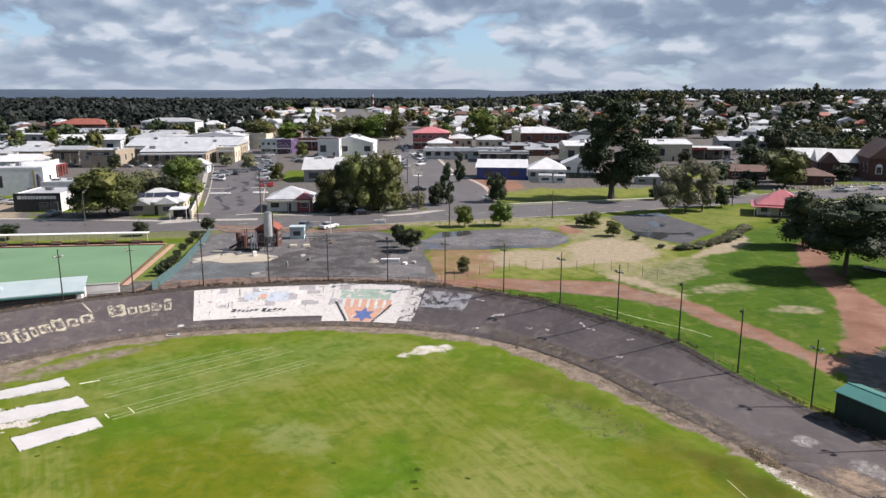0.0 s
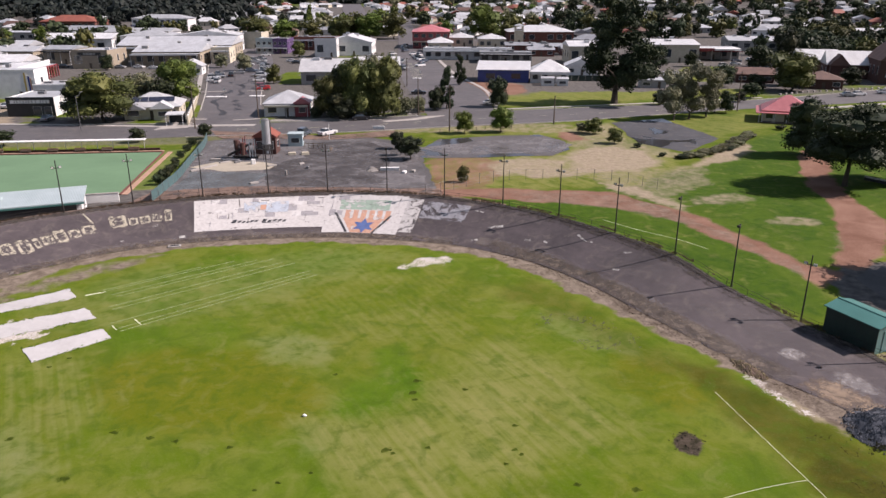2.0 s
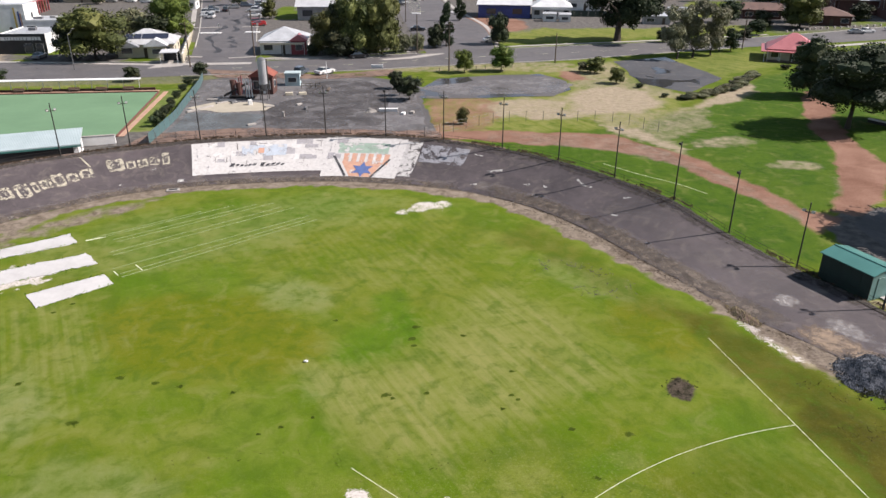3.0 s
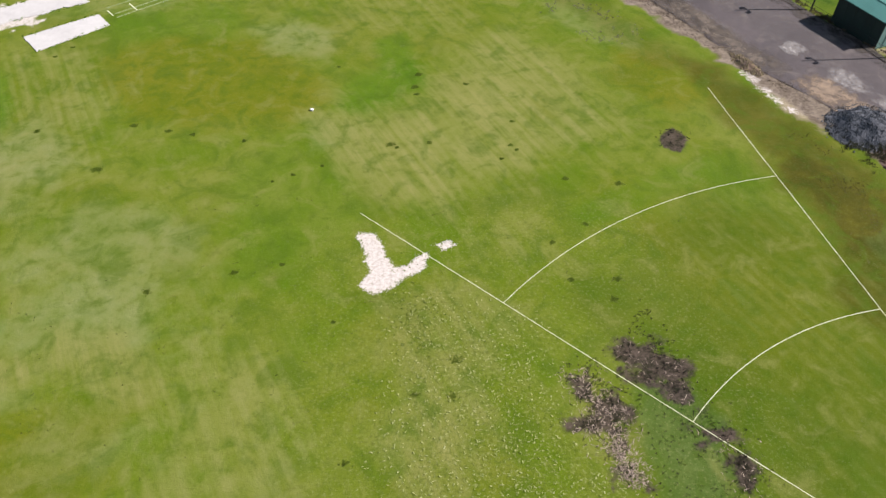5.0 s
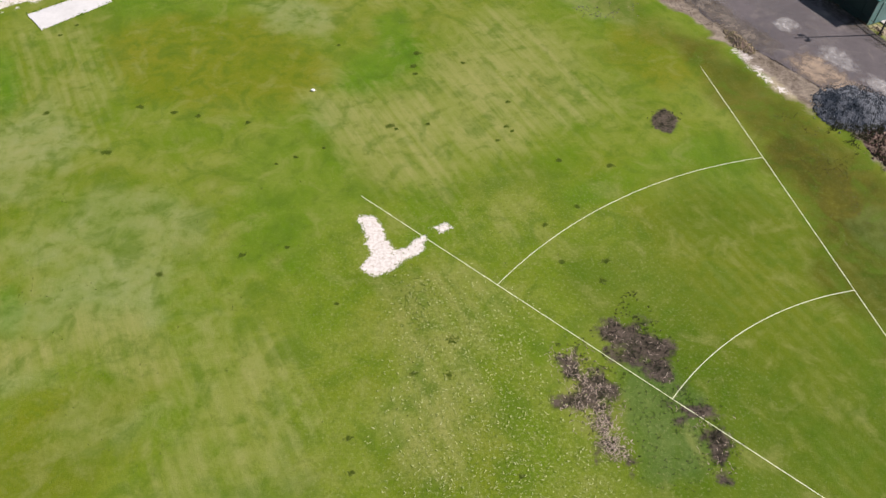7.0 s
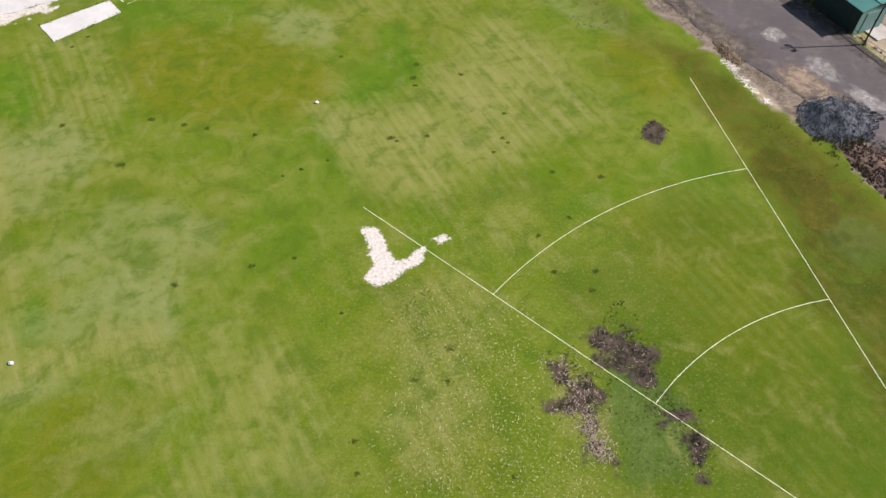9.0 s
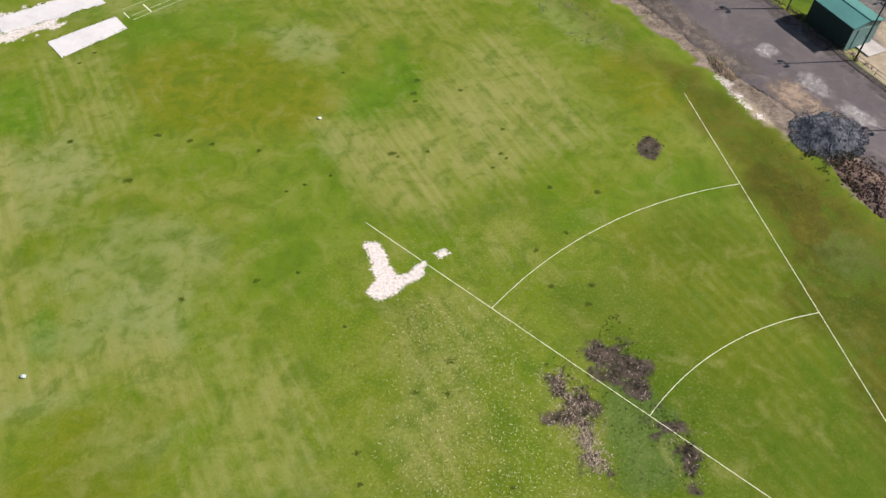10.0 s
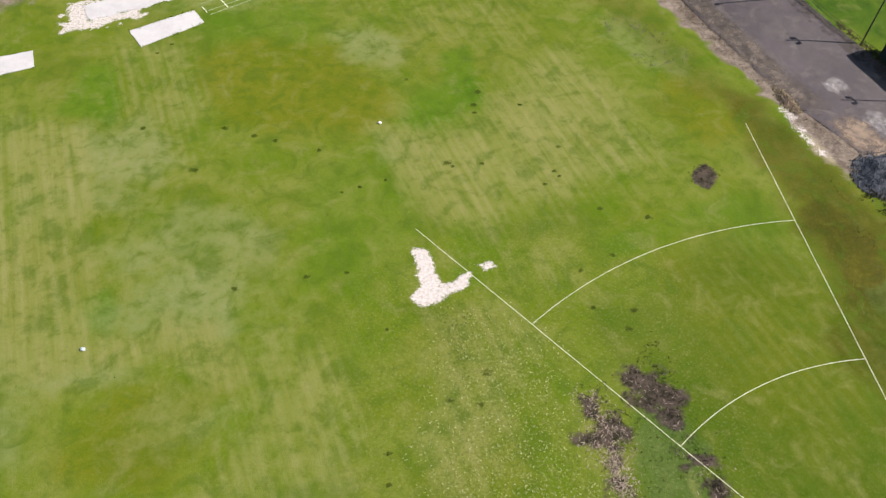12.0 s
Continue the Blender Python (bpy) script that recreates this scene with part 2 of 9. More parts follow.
M = dict(
    track=asphalt("track_bitumen", (0.070, 0.056, 0.059), (0.029, 0.023, 0.026)),
    dirtfilm=worn_paint("dirt_film", (0.215, 0.185, 0.165), (0.120, 0.100, 0.094), 0.40, 0.45, 0.12, 0.5, True),
    dustfilm=worn_paint("dust_film", (0.175, 0.155, 0.150), (0.100, 0.088, 0.086), 0.36, 0.6, 0.12, 0.22, True),
    earthfilm=worn_paint("earth_film", (0.112, 0.088, 0.068), (0.046, 0.036, 0.029), 0.62, 0.8, 0.12, 0.92, True),
    grimefilm=worn_paint("grime_film", (0.046, 0.036, 0.028), (0.018, 0.015, 0.013), 0.72, 1.3, 0.10, 0.92, True),
    darkfilm=worn_paint("dark_film", (0.050, 0.039, 0.031), (0.022, 0.018, 0.016), 0.35, 0.7, 0.10, 0.8, True),
    tanfilm=worn_paint("tan_sand_film", (0.215, 0.155, 0.105), (0.120, 0.088, 0.064), 0.80, 0.9, 0.10, 0.95, True),
    whitefilm=worn_paint("white_dust_film", (0.40, 0.38, 0.37), (0.24, 0.22, 0.21), 0.45, 1.6, 0.16, 0.7, True),
    road=asphalt("road_bitumen", (0.088, 0.083, 0.086), (0.056, 0.052, 0.055)),
    street=asphalt("street_bitumen", (0.094, 0.088, 0.092), (0.052, 0.048, 0.052)),
    lot=asphalt("yard_bitumen", (0.080, 0.074, 0.074), (0.042, 0.040, 0.041)),
    wetlot=asphalt("wet_bitumen", (0.085, 0.080, 0.082), (0.048, 0.046, 0.048), wet=0.10),
    tar=surface("tar_repair", (0.030, 0.028, 0.030), (0.018, 0.017, 0.018), 0.8, 0.6),
    yarddust=worn_paint("yard_dust", (0.165, 0.158, 0.160), (0.110, 0.104, 0.108), 0.66, 0.16, 0.12, 0.75),
    yarddamp=worn_paint("yard_damp", (0.048, 0.042, 0.042), (0.030, 0.027, 0.028), 0.36, 0.24, 0.10, 0.7),
    yardblue=worn_paint("yard_silt", (0.125, 0.145, 0.155), (0.085, 0.098, 0.105), 0.66, 0.16, 0.12, 0.7),
    yardearth=worn_paint("yard_earth", (0.175, 0.112, 0.082), (0.085, 0.055, 0.043), 0.74, 0.22, 0.08, 0.95),
    carpark=asphalt("car_park_bitumen", (0.050, 0.052, 0.060), (0.026, 0.027, 0.031), wet=0.05),
    leafpale=foliage("leaf_pale", (0.24, 0.235, 0.145), (0.12, 0.12, 0.075)),
    concrete=surface("concrete", (0.34, 0.32, 0.30), (0.22, 0.20, 0.18), 0.6),
    kerb=surface("kerb_concrete", (0.40, 0.38, 0.35), (0.26, 0.245, 0.22), 0.5),
    white=surface("white_paint", (0.66, 0.66, 0.65), (0.53, 0.53, 0.52), 0.8, 0.7),
    cream=surface("cream_render", (0.50, 0.45, 0.35), (0.38, 0.34, 0.26), 0.6),
    beige=surface("beige_block", (0.32, 0.27, 0.20), (0.24, 0.20, 0.15), 0.6),
    grey=surface("grey_render", (0.30, 0.30, 0.29), (0.21, 0.21, 0.205), 0.6),
    brick=surface("red_brick", (0.15, 0.055, 0.04), (0.095, 0.034, 0.026), 1.5, 0.85, grain=60),
    darkbrick=surface("dark_brick", (0.085, 0.036, 0.028), (0.05, 0.022, 0.018), 1.5, 0.85, grain=60),
    redpaint=surface("red_paint", (0.25, 0.045, 0.05), (0.16, 0.03, 0.032), 0.8, 0.6),
    purple=surface("purple_paint", (0.10, 0.055, 0.14), (0.065, 0.035, 0.10), 0.8, 0.6),
    blue=surface("blue_paint", (0.03, 0.055, 0.23), (0.02, 0.04, 0.16), 0.8, 0.5),
    black=surface("black_paint", (0.018, 0.018, 0.02), (0.010, 0.010, 0.011), 0.8, 0.6),
    orange=surface("orange_paint", (0.38, 0.235, 0.165), (0.27, 0.16, 0.11), 0.8, 0.7),
    yellow=surface("yellow_paint", (0.45, 0.32, 0.06), (0.34, 0.24, 0.05), 0.8, 0.6),
    terracotta=surface("terracotta_kerb", (0.36, 0.14, 0.07), (0.26, 0.09, 0.05), 0.8),
    steel=surface("galvanised_steel", (0.22, 0.22, 0.225), (0.13, 0.13, 0.135), 1.5, 0.5, 0.6),
    darksteel=surface("dark_weathered_steel", (0.030, 0.026, 0.024), (0.016, 0.014, 0.013), 2.0, 0.7, 0.2),
    timber=surface("weathered_timber", (0.10, 0.075, 0.055), (0.06, 0.045, 0.034), 2.0, 0.9),
    bark=surface("bark", (0.075, 0.058, 0.045), (0.038, 0.030, 0.024), 2.5, 0.95, bump=0.5),
    greenwall=surface("dark_green_sheet", (0.006, 0.024, 0.019), (0.004, 0.016, 0.013), 1.0, 0.5),
    greenroof=roofing("teal_roof_sheet", (0.055, 0.175, 0.155), (0.040, 0.135, 0.120), 0.2),
    zinc=roofing("pale_zinc_sheet", (0.47, 0.48, 0.495), (0.33, 0.335, 0.345)),
    greyroof=roofing("grey_roof_sheet", (0.33, 0.34, 0.355), (0.23, 0.235, 0.25)),
    whiteroof=roofing("white_roof_sheet", (0.60, 0.60, 0.60), (0.46, 0.46, 0.465)),
    pinkroof=roofing("faded_red_roof", (0.48, 0.17, 0.18), (0.40, 0.125, 0.135)),
    redroof=roofing("red_tile_roof", (0.22, 0.065, 0.04), (0.15, 0.042, 0.03), 0.35, 0.8, 0.0),
    brownroof=roofing("brown_tile_roof", (0.12, 0.065, 0.05), (0.075, 0.042, 0.035), 0.35, 0.8, 0.0),
    clubroof=roofing("pale_blue_roof", (0.42, 0.49, 0.495), (0.34, 0.41, 0.415), 0.2),
    glass=glass("window_glass"),
    solar=glass("solar_cells", (0.012, 0.014, 0.025)),
    leaf=foliage("leaf_green", (0.105, 0.108, 0.026), (0.034, 0.041, 0.011)),
    leafbright=foliage("leaf_bright", (0.105, 0.138, 0.020), (0.040, 0.062, 0.010)),
    leafdark=foliage("leaf_dark", (0.034, 0.048, 0.018), (0.013, 0.021, 0.009)),
    gravelbits=foliage("gravel_bits", (0.15, 0.16, 0.185), (0.020, 0.022, 0.028), (0.22, 0.22, 0.24), 3.0),
    leafgrey=foliage("leaf_grey_green", (0.185, 0.185, 0.105), (0.085, 0.090, 0.050)),
    forest=foliage("forest_canopy", (0.012, 0.018, 0.013), (0.005, 0.008, 0.007), (0.03, 0.03, 0.02), 0.02),
    turf=surface("bowling_turf", (0.105, 0.195, 0.105), (0.080, 0.155, 0.082), 0.12, 0.9, grain=3.0, bump=0.05, spread=0.0),
    shadecloth=surface("teal_shade_cloth", (0.060, 0.115, 0.118), (0.036, 0.078, 0.082), 1.0, 0.8),
    gravel=surface("blue_metal_gravel", (0.085, 0.092, 0.110), (0.022, 0.024, 0.030), 14.0, 0.95, grain=28.0, bump=0.3, spread=0.1),
    earth=surface("brown_earth", (0.13, 0.085, 0.06), (0.06, 0.040, 0.030), 0.7, 0.95, grain=8.0, bump=0.6),
    lime=worn_paint("worn_white_paint", (0.45, 0.43, 0.42), (0.35, 0.335, 0.325), 0.86, 1.5),
    scrap=worn_paint("paint_scrap", (0.40, 0.39, 0.37), (0.26, 0.25, 0.24), 0.45, 2.2),
    palefade=worn_paint("faded_white_paint", (0.40, 0.385, 0.375), (0.28, 0.27, 0.265), 0.56, 1.1),
    ghost=worn_paint("ghost_paint", (0.22, 0.22, 0.24), (0.15, 0.15, 0.165), 0.45, 0.9),
    letter=worn_paint("letter_paint", (0.36, 0.33, 0.255), (0.25, 0.225, 0.175), 0.50, 1.9),
    palegreen=worn_paint("worn_green_paint", (0.25, 0.33, 0.27), (0.19, 0.25, 0.205), 0.55, 1.0),
    paleblue=worn_paint("worn_blue_paint", (0.36, 0.40, 0.46), (0.29, 0.32, 0.36), 0.5, 0.8),
    paleorange=worn_paint("worn_orange_paint", (0.44, 0.25, 0.175), (0.36, 0.20, 0.14), 0.68, 1.0),
    bluepaint=worn_paint("worn_deep_blue_paint", (0.07, 0.11, 0.26), (0.05, 0.08, 0.20), 0.9, 0.8),
    blackpaint=worn_paint("worn_black_paint", (0.03, 0.03, 0.035), (0.02, 0.02, 0.025), 0.75, 1.0),
    line=worn_paint("chalk_line", (0.56, 0.58, 0.40), (0.38, 0.42, 0.24), 0.95, 3.0),
    faintline=worn_paint("faint_chalk", (0.36, 0.42, 0.22), (0.24, 0.30, 0.12), 0.8, 0.9, 0.14, 0.5),
    pitch=surface("white_cricket_concrete", (0.42, 0.41, 0.405), (0.33, 0.32, 0.315), 0.5, 0.85, grain=6.0),
    carwhite=surface("car_white", (0.55, 0.55, 0.55), (0.50, 0.50, 0.50), 0.5, 0.25, bump=0.0, coat=0.6),
    carsilver=surface("car_silver", (0.28, 0.285, 0.29), (0.24, 0.245, 0.25), 0.5, 0.3, 0.4, bump=0.0, coat=0.6),
    carred=surface("car_red", (0.32, 0.02, 0.022), (0.26, 0.016, 0.018), 0.5, 0.25, bump=0.0, coat=0.6),
    carblack=surface("car_black", (0.014, 0.015, 0.018), (0.010, 0.011, 0.013), 0.5, 0.2, bump=0.0, coat=0.6),
    carblue=surface("car_blue_grey", (0.06, 0.075, 0.10), (0.05, 0.06, 0.085), 0.5, 0.25, bump=0.0, coat=0.6),
    rubber=surface("tyre_rubber", (0.018, 0.018, 0.018), (0.011, 0.011, 0.011), 2.0, 0.85),
    lens_clear=surface("lamp_lens", (0.5, 0.5, 0.48), (0.42, 0.42, 0.40), 2.0, 0.15, bump=0.0),
    lens_red=surface("tail_lamp_lens", (0.25, 0.015, 0.012), (0.18, 0.01, 0.01), 2.0, 0.15, bump=0.0),
)

# ---- lie of the land ----
def step(a, b, v):
    t = np.clip((np.asarray(v, float) - a) / (b - a), 0, 1)
    return t * t * (3 - 2 * t)


def rough_field(x, y, size, seed=0, octaves=4):
    """Smooth value noise in 0..1, for heights and covers."""
    x, y = np.asarray(x, float) / size, np.asarray(y, float) / size
    total, weight, amp = 0.0, 0.0, 1.0
    for o in range(octaves):
        xi, yi = np.floor(x), np.floor(y)
        u, v = step(0, 1, x - xi), step(0, 1, y - yi)

        def cell(i, j):
            h = np.sin((xi + i) * 127.1 + (yi + j) * 311.7 + (seed + o) * 74.7) * 43758.5453
            return h - np.floor(h)

        total = total + amp * ((cell(0, 0) * (1 - u) + cell(1, 0) * u) * (1 - v) + (cell(0, 1) * (1 - u) + cell(1, 1) * u) * v)
        weight, amp, x, y = weight + amp, amp * 0.5, x * 2.03 + 13.7, y * 2.03 + 7.1
    return total / weight


def land(x, y):
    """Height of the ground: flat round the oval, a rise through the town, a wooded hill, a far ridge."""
    x, y = np.asarray(x, float), np.asarray(y, float)
    r, side = np.hypot(x, y), np.divide(x, np.maximum(y, 1.0))
    town = 8 * step(300, 900, y) + 16 * step(380, 900, y) * step(60, 330, x)
    ridge = step(2600, 4000, r) * 14 * step(0, 600, y)
    return town * (1 - 0.75 * step(1500, 2600, r)) + ridge


def smooth_line(points, n):
    """Catmull-Rom through the points, n places evenly spaced."""
    p = np.array(points, float)
    p = np.vstack([2 * p[0] - p[1], p, 2 * p[-1] - p[-2]])
    out = []
    for i in range(1, len(p) - 2):
        t = np.linspace(0, 1, 24, endpoint=False)[:, None]
        a, b, c, d = p[i - 1:i + 3]
        out.append(0.5 * (2 * b + (c - a) * t + (2 * a - 5 * b + 4 * c - d) * t ** 2 + (3 * b - a - 3 * c + d) * t ** 3))
    q = np.vstack(out + [p[-2:-1]])
    s = np.r_[0, np.cumsum(np.linalg.norm(np.diff(q, axis=0), axis=1))]
    u = np.linspace(0, s[-1], n)
    return np.stack([np.interp(u, s, q[:, k]) for k in range(q.shape[1])], 1)


# the banked bend: its foot, and its rim with the height of the rim
FOOT = [(-60, 56), (-53.5, 65), (-47.4, 72.4), (-43.3, 76.5), (-38.6, 80.6), (-31.6, 83.6), (-23.1, 85.3), (-15.7, 86), (-10.1, 85.7), (-1.7, 84),
        (4.3, 81.3), (10.5, 76.6), (15.6, 69.9), (18.8, 63.9), (21.5, 59.1), (23.5, 55.2), (25.7, 51.8), (29.5, 46.8), (33.5, 40), (38, 30), (43, 15)]
RIM = [(-68, 63, 3.3), (-58, 74, 3.5), (-51, 81.4, 3.5), (-46.4, 85.5, 3.3), (-40.2, 89.7, 3.1), (-31.9, 92.5, 3.3), (-23.9, 94.1, 3.3), (-15.9, 95.1, 3.3),
       (-7, 94.3, 3.4), (-0.1, 92.8, 3.3), (7.4, 89.8, 3.1), (14, 85.4, 2.9), (19.6, 79.7, 2.7), (24.6, 73.2, 2.4), (28.3, 66.6, 1.4), (33, 61.3, 0.15),
       (35.2, 57.5, 0.12), (36.9, 53.4, 0.12), (41, 45, 0.12), (46.5, 33, 0.12), (52, 18, 0.12)]
NT = 220
rim = smooth_line(RIM, NT)
dense = smooth_line(FOOT, 900)
# the foot that belongs to each place of the rim, kept in order along the bend
near = np.argmin(np.linalg.norm(rim[:, None, :2] - dense[None], axis=2), axis=1)
near = np.maximum.accumulate(near).astype(float)
near = np.convolve(np.pad(near, 9, "edge"), np.ones(19) / 19, "valid")
foot = np.stack([np.interp(near, np.arange(900), dense[:, k]) for k in (0, 1)] + [np.full(NT, 0.035)], 1)


def bank(s, v, lift=0.0):
    """A place on the bank: s from 0 to 1 along it, v from 0 at the foot to 1 at the rim."""
    s, v = np.broadcast_arrays(np.asarray(s, float), np.asarray(v, float))
    i = s * (NT - 1)
    f = np.stack([np.interp(i, np.arange(NT), foot[:, k]) for k in range(3)], -1)
    r = np.stack([np.interp(i, np.arange(NT), rim[:, k]) for k in range(3)], -1)
    p = f + (r - f) * v[..., None]
    p[..., 2] += -0.25 * (r[..., 2] / 3.3) * np.sin(np.pi * v) + lift
    return p


# ---- building blocks ----
def thing(name, at, label, category, group="", rz=0.0, kind=""):
    ob = new(name)
    ob.matrix_world = at if isinstance(at, Matrix) else pose(*at, 0, 0, rz)
    ob.empty_display_size = 0.3
    return tagged(ob, label, category, group, kind)


def mesh_of(name, verts, faces, material, smooth=False):
    me = bpy.data.meshes.new(name)
    me.from_pydata([tuple(map(float, v)) for v in verts], [], [tuple(map(int, f)) for f in faces])
    if material:
        me.materials.append(material)
    if smooth:
        me.shade_smooth()
    return me


def put(name, me, parent=None, m=None, label=""):
    ob = new(name, me)
    if parent is not None:
        ob.parent = parent
    if m is not None:
        ob.matrix_basis = m
    return tagged(ob, label)


def part(name, bm, material, parent, label="", smooth=False):
    me = bpy.data.meshes.new(name)
    bm.to_mesh(me)
    bm.free()
    me.materials.append(material)
    if smooth:
        me.shade_smooth()
    return put(name, me, parent, None, label)


def add_box(bm, x0, x1, y0, y1, z0, z1, bevel=0.0):
    r = bmesh.ops.create_cube(bm, size=1.0, matrix=Matrix.LocRotScale(((x0 + x1) / 2, (y0 + y1) / 2, (z0 + z1) / 2), None, (x1 - x0, y1 - y0, z1 - z0)))
    if bevel:
        bmesh.ops.bevel(bm, geom=list({e for v in r["verts"] for e in v.link_edges}), offset=bevel, segments=1, affect="EDGES")
    return bm


def box(x0, x1, y0, y1, z0, z1, bevel=0.0):
    return add_box(bmesh.new(), x0, x1, y0, y1, z0, z1, bevel)


def add_tube(bm, a, b, ra, rb=None, n=8):
    """A tapered round bar from a to b."""
    a, b = Vector(a), Vector(b)
    m = Matrix.Translation((a + b) / 2) @ (b - a).to_track_quat("Z", "Y").to_matrix().to_4x4()
    bmesh.ops.create_cone(bm, cap_ends=True, segments=n, radius1=ra, radius2=ra if rb is None else rb, depth=(b - a).length, matrix=m)
    return bm


def tube(a, b, ra, rb=None, n=8):
    return add_tube(bmesh.new(), a, b, ra, rb, n)


def sheet(name, points, z, material, label, category, subdiv=0, wobble=0.0, kind="structure", thick=0.0, follow=False):
    """A flat sheet of ground cover with the given outline, its edge a little ragged."""
    p = np.array(points, float)
    if wobble:
        q = []
        for i in range(len(p)):
            a, b = p[i], p[(i + 1) % len(p)]
            k = max(2, int(np.linalg.norm(b - a) / max(0.5, wobble * 2)))
            q += [a + (b - a) * j / k for j in range(k)]
        p = np.array(q)
        p = p + wobble * 2 * (np.stack([rough_field(p[:, 0], p[:, 1], wobble * 4, 11), rough_field(p[:, 0], p[:, 1], wobble * 4, 23)], 1) - 0.5)
    bm = bmesh.new()
    vs = [bm.verts.new((x, y, z + (float(land(x, y)) if follow else 0.0))) for x, y in p]
    f = bm.faces.new(vs)
    if f.normal.z < 0 or sum(p[i][0] * p[(i + 1) % len(p)][1] - p[(i + 1) % len(p)][0] * p[i][1] for i in range(len(p))) < 0:
        f.normal_flip()
    bmesh.ops.triangulate(bm, faces=bm.faces[:])
    me = bpy.data.meshes.new(name)
    bm.to_mesh(me)
    bm.free()
    me.materials.append(material)
    return tagged(new(name, me), label, category, "", kind)


def ribbon(name, left, right, z, material, label, category, n=80, kind="structure", rise=0.0):
    """A strip between two lines, laid on the land; rise gives it a height and side faces (kerbs)."""
    a, b = smooth_line(left, n), smooth_line(right, n)
    za, zb = land(a[:, 0], a[:, 1]) + z, land(b[:, 0], b[:, 1]) + z
    v = np.vstack([np.c_[a, za], np.c_[b, zb]])
    f = [(i, n + i, n + i + 1, i + 1) for i in range(n - 1)]
    if rise:
        v = np.vstack([v, v - (0, 0, rise)])
        f += [(i + 1, 2 * n + i + 1, 2 * n + i, i) for i in range(n - 1)] + [(n + i, 3 * n + i, 3 * n + i + 1, n + i + 1) for i in range(n - 1)]
    me = mesh_of(name, v, f, material)
    bm = bmesh.new()
    bm.from_mesh(me)
    bmesh.ops.recalc_face_normals(bm, faces=bm.faces[:])
    if not rise and sum(fc.normal.z for fc in bm.faces) < 0:
        bmesh.ops.reverse_faces(bm, faces=bm.faces[:])
    bm.to_mesh(me)
    bm.free()
    return tagged(new(name, me), label, category, "", kind)


# ---- ground: one sheet to the ridge, its covers kept as soft masks ----
def axis(*stretches):
    """Places along an axis: (to, step) after a start."""
    out, at = [stretches[0]], stretches[0]
    for to, st in stretches[1:]:
        k = max(1, round((to - at) / st))
        out += [at + (to - at) * (j + 1) / k for j in range(k)]
        at = to
    return np.array(out)


GX = axis(-4800, (-1200, 120), (-400, 40), (-130, 9), (-60, 0.9), (-48, 0.5), (38, 0.34), (90, 0.6), (150, 2), (400, 12), (1200, 40), (4800, 120))
GY = axis(-600, (-60, 45), (0, 6), (10, 1.2), (64, 0.34), (112, 0.48), (200, 0.9), (260, 3), (700, 12), (1500, 40), (4800, 75))
X, Y = np.meshgrid(GX, GY, indexing="xy")
X, Y = X.ravel(), Y.ravel()
Z = land(X, Y)


def inside(points, soft=0.5, jag=0.5, size=1.5, seed=1):
    """1 within the outline, 0 outside, with a soft and ragged edge."""
    p = np.array(points, float)
    lo, hi = p.min(0) - 4 - soft - jag, p.max(0) + 4 + soft + jag
    pick = np.nonzero((X > lo[0]) & (X < hi[0]) & (Y > lo[1]) & (Y < hi[1]))[0]
    x, y = X[pick], Y[pick]
    dist, odd = np.full(len(x), 1e9), np.zeros(len(x), bool)
    for (ax, ay), (bx, by) in zip(p, np.roll(p, -1, 0)):
        t = np.clip(((x - ax) * (bx - ax) + (y - ay) * (by - ay)) / max(1e-9, (bx - ax) ** 2 + (by - ay) ** 2), 0, 1)
        dist = np.minimum(dist, np.hypot(x - ax - t * (bx - ax), y - ay - t * (by - ay)))
        if ay != by:
            odd ^= ((ay > y) != (by > y)) & (x < (bx - ax) * (y - ay) / (by - ay) + ax)
    d = np.where(odd, dist, -dist) + jag * 2 * (rough_field(x, y, size, seed) - 0.5)
    out = np.zeros(len(X))
    out[pick] = step(-soft, soft, d)
    return out


def blot(cx, cy, rx, ry, turn=0.0, soft=0.5, jag=0.6, seed=1):
    c, s = math.cos(radians(turn)), math.sin(radians(turn))
    k = [(cx + rx * math.cos(a) * c - ry * math.sin(a) * s, cy + rx * math.cos(a) * s + ry * math.sin(a) * c) for a in np.linspace(0, 2 * math.pi, 14, endpoint=False)]
    return inside(k, soft, jag, max(0.8, min(rx, ry)), seed)


top = lambda *masks: np.max(np.stack(masks), 0)
# soil: dark bare earth; sand: pale sand and lime; red: red dirt; sandy: buff sand; dry: straw-coloured grass; lush: deep green; olive: yellowed sward
verge = [tuple(p) for p in smooth_line([(-57.5, 54), (-50.6, 62.6), (-45.2, 69.6), (-41.4, 75.2), (-35.4, 79.8), (-26.3, 82.6), (-15.8, 84.0), (-6, 82.8), (2.7, 79.8), (8.7, 74.9), (14.1, 67.3), (18.0, 61.4), (20.6, 57.4), (22.7, 54.0), (24.1, 51.6), (26.2, 47.6), (28.5, 44.0), (30.5, 40.0), (35, 30), (40, 15)], 60)]
verge_out = [tuple(p) for p in smooth_line([(43, 15), (38, 30), (33.5, 40), (29.5, 46.8), (25.7, 51.8), (21.5, 59.1), (18.8, 63.9), (15.6, 69.9), (10.5, 76.6), (4.3, 81.3), (-1.7, 84), (-15.7, 86.3), (-31.6, 83.8), (-43.3, 76.8), (-60, 56)], 50)]
apron_mask = inside(verge + [(x + 1.0, y + 1.0) for x, y in verge_out], 0.7, 1.0, 1.4, 3)
field = inside(verge[::-1] + [(-60, -20), (44, -20)], 0.3, 0.4, 1.2, 4)
field = np.where((Y < 12) & (np.abs(X) < 44), 1.0, field)
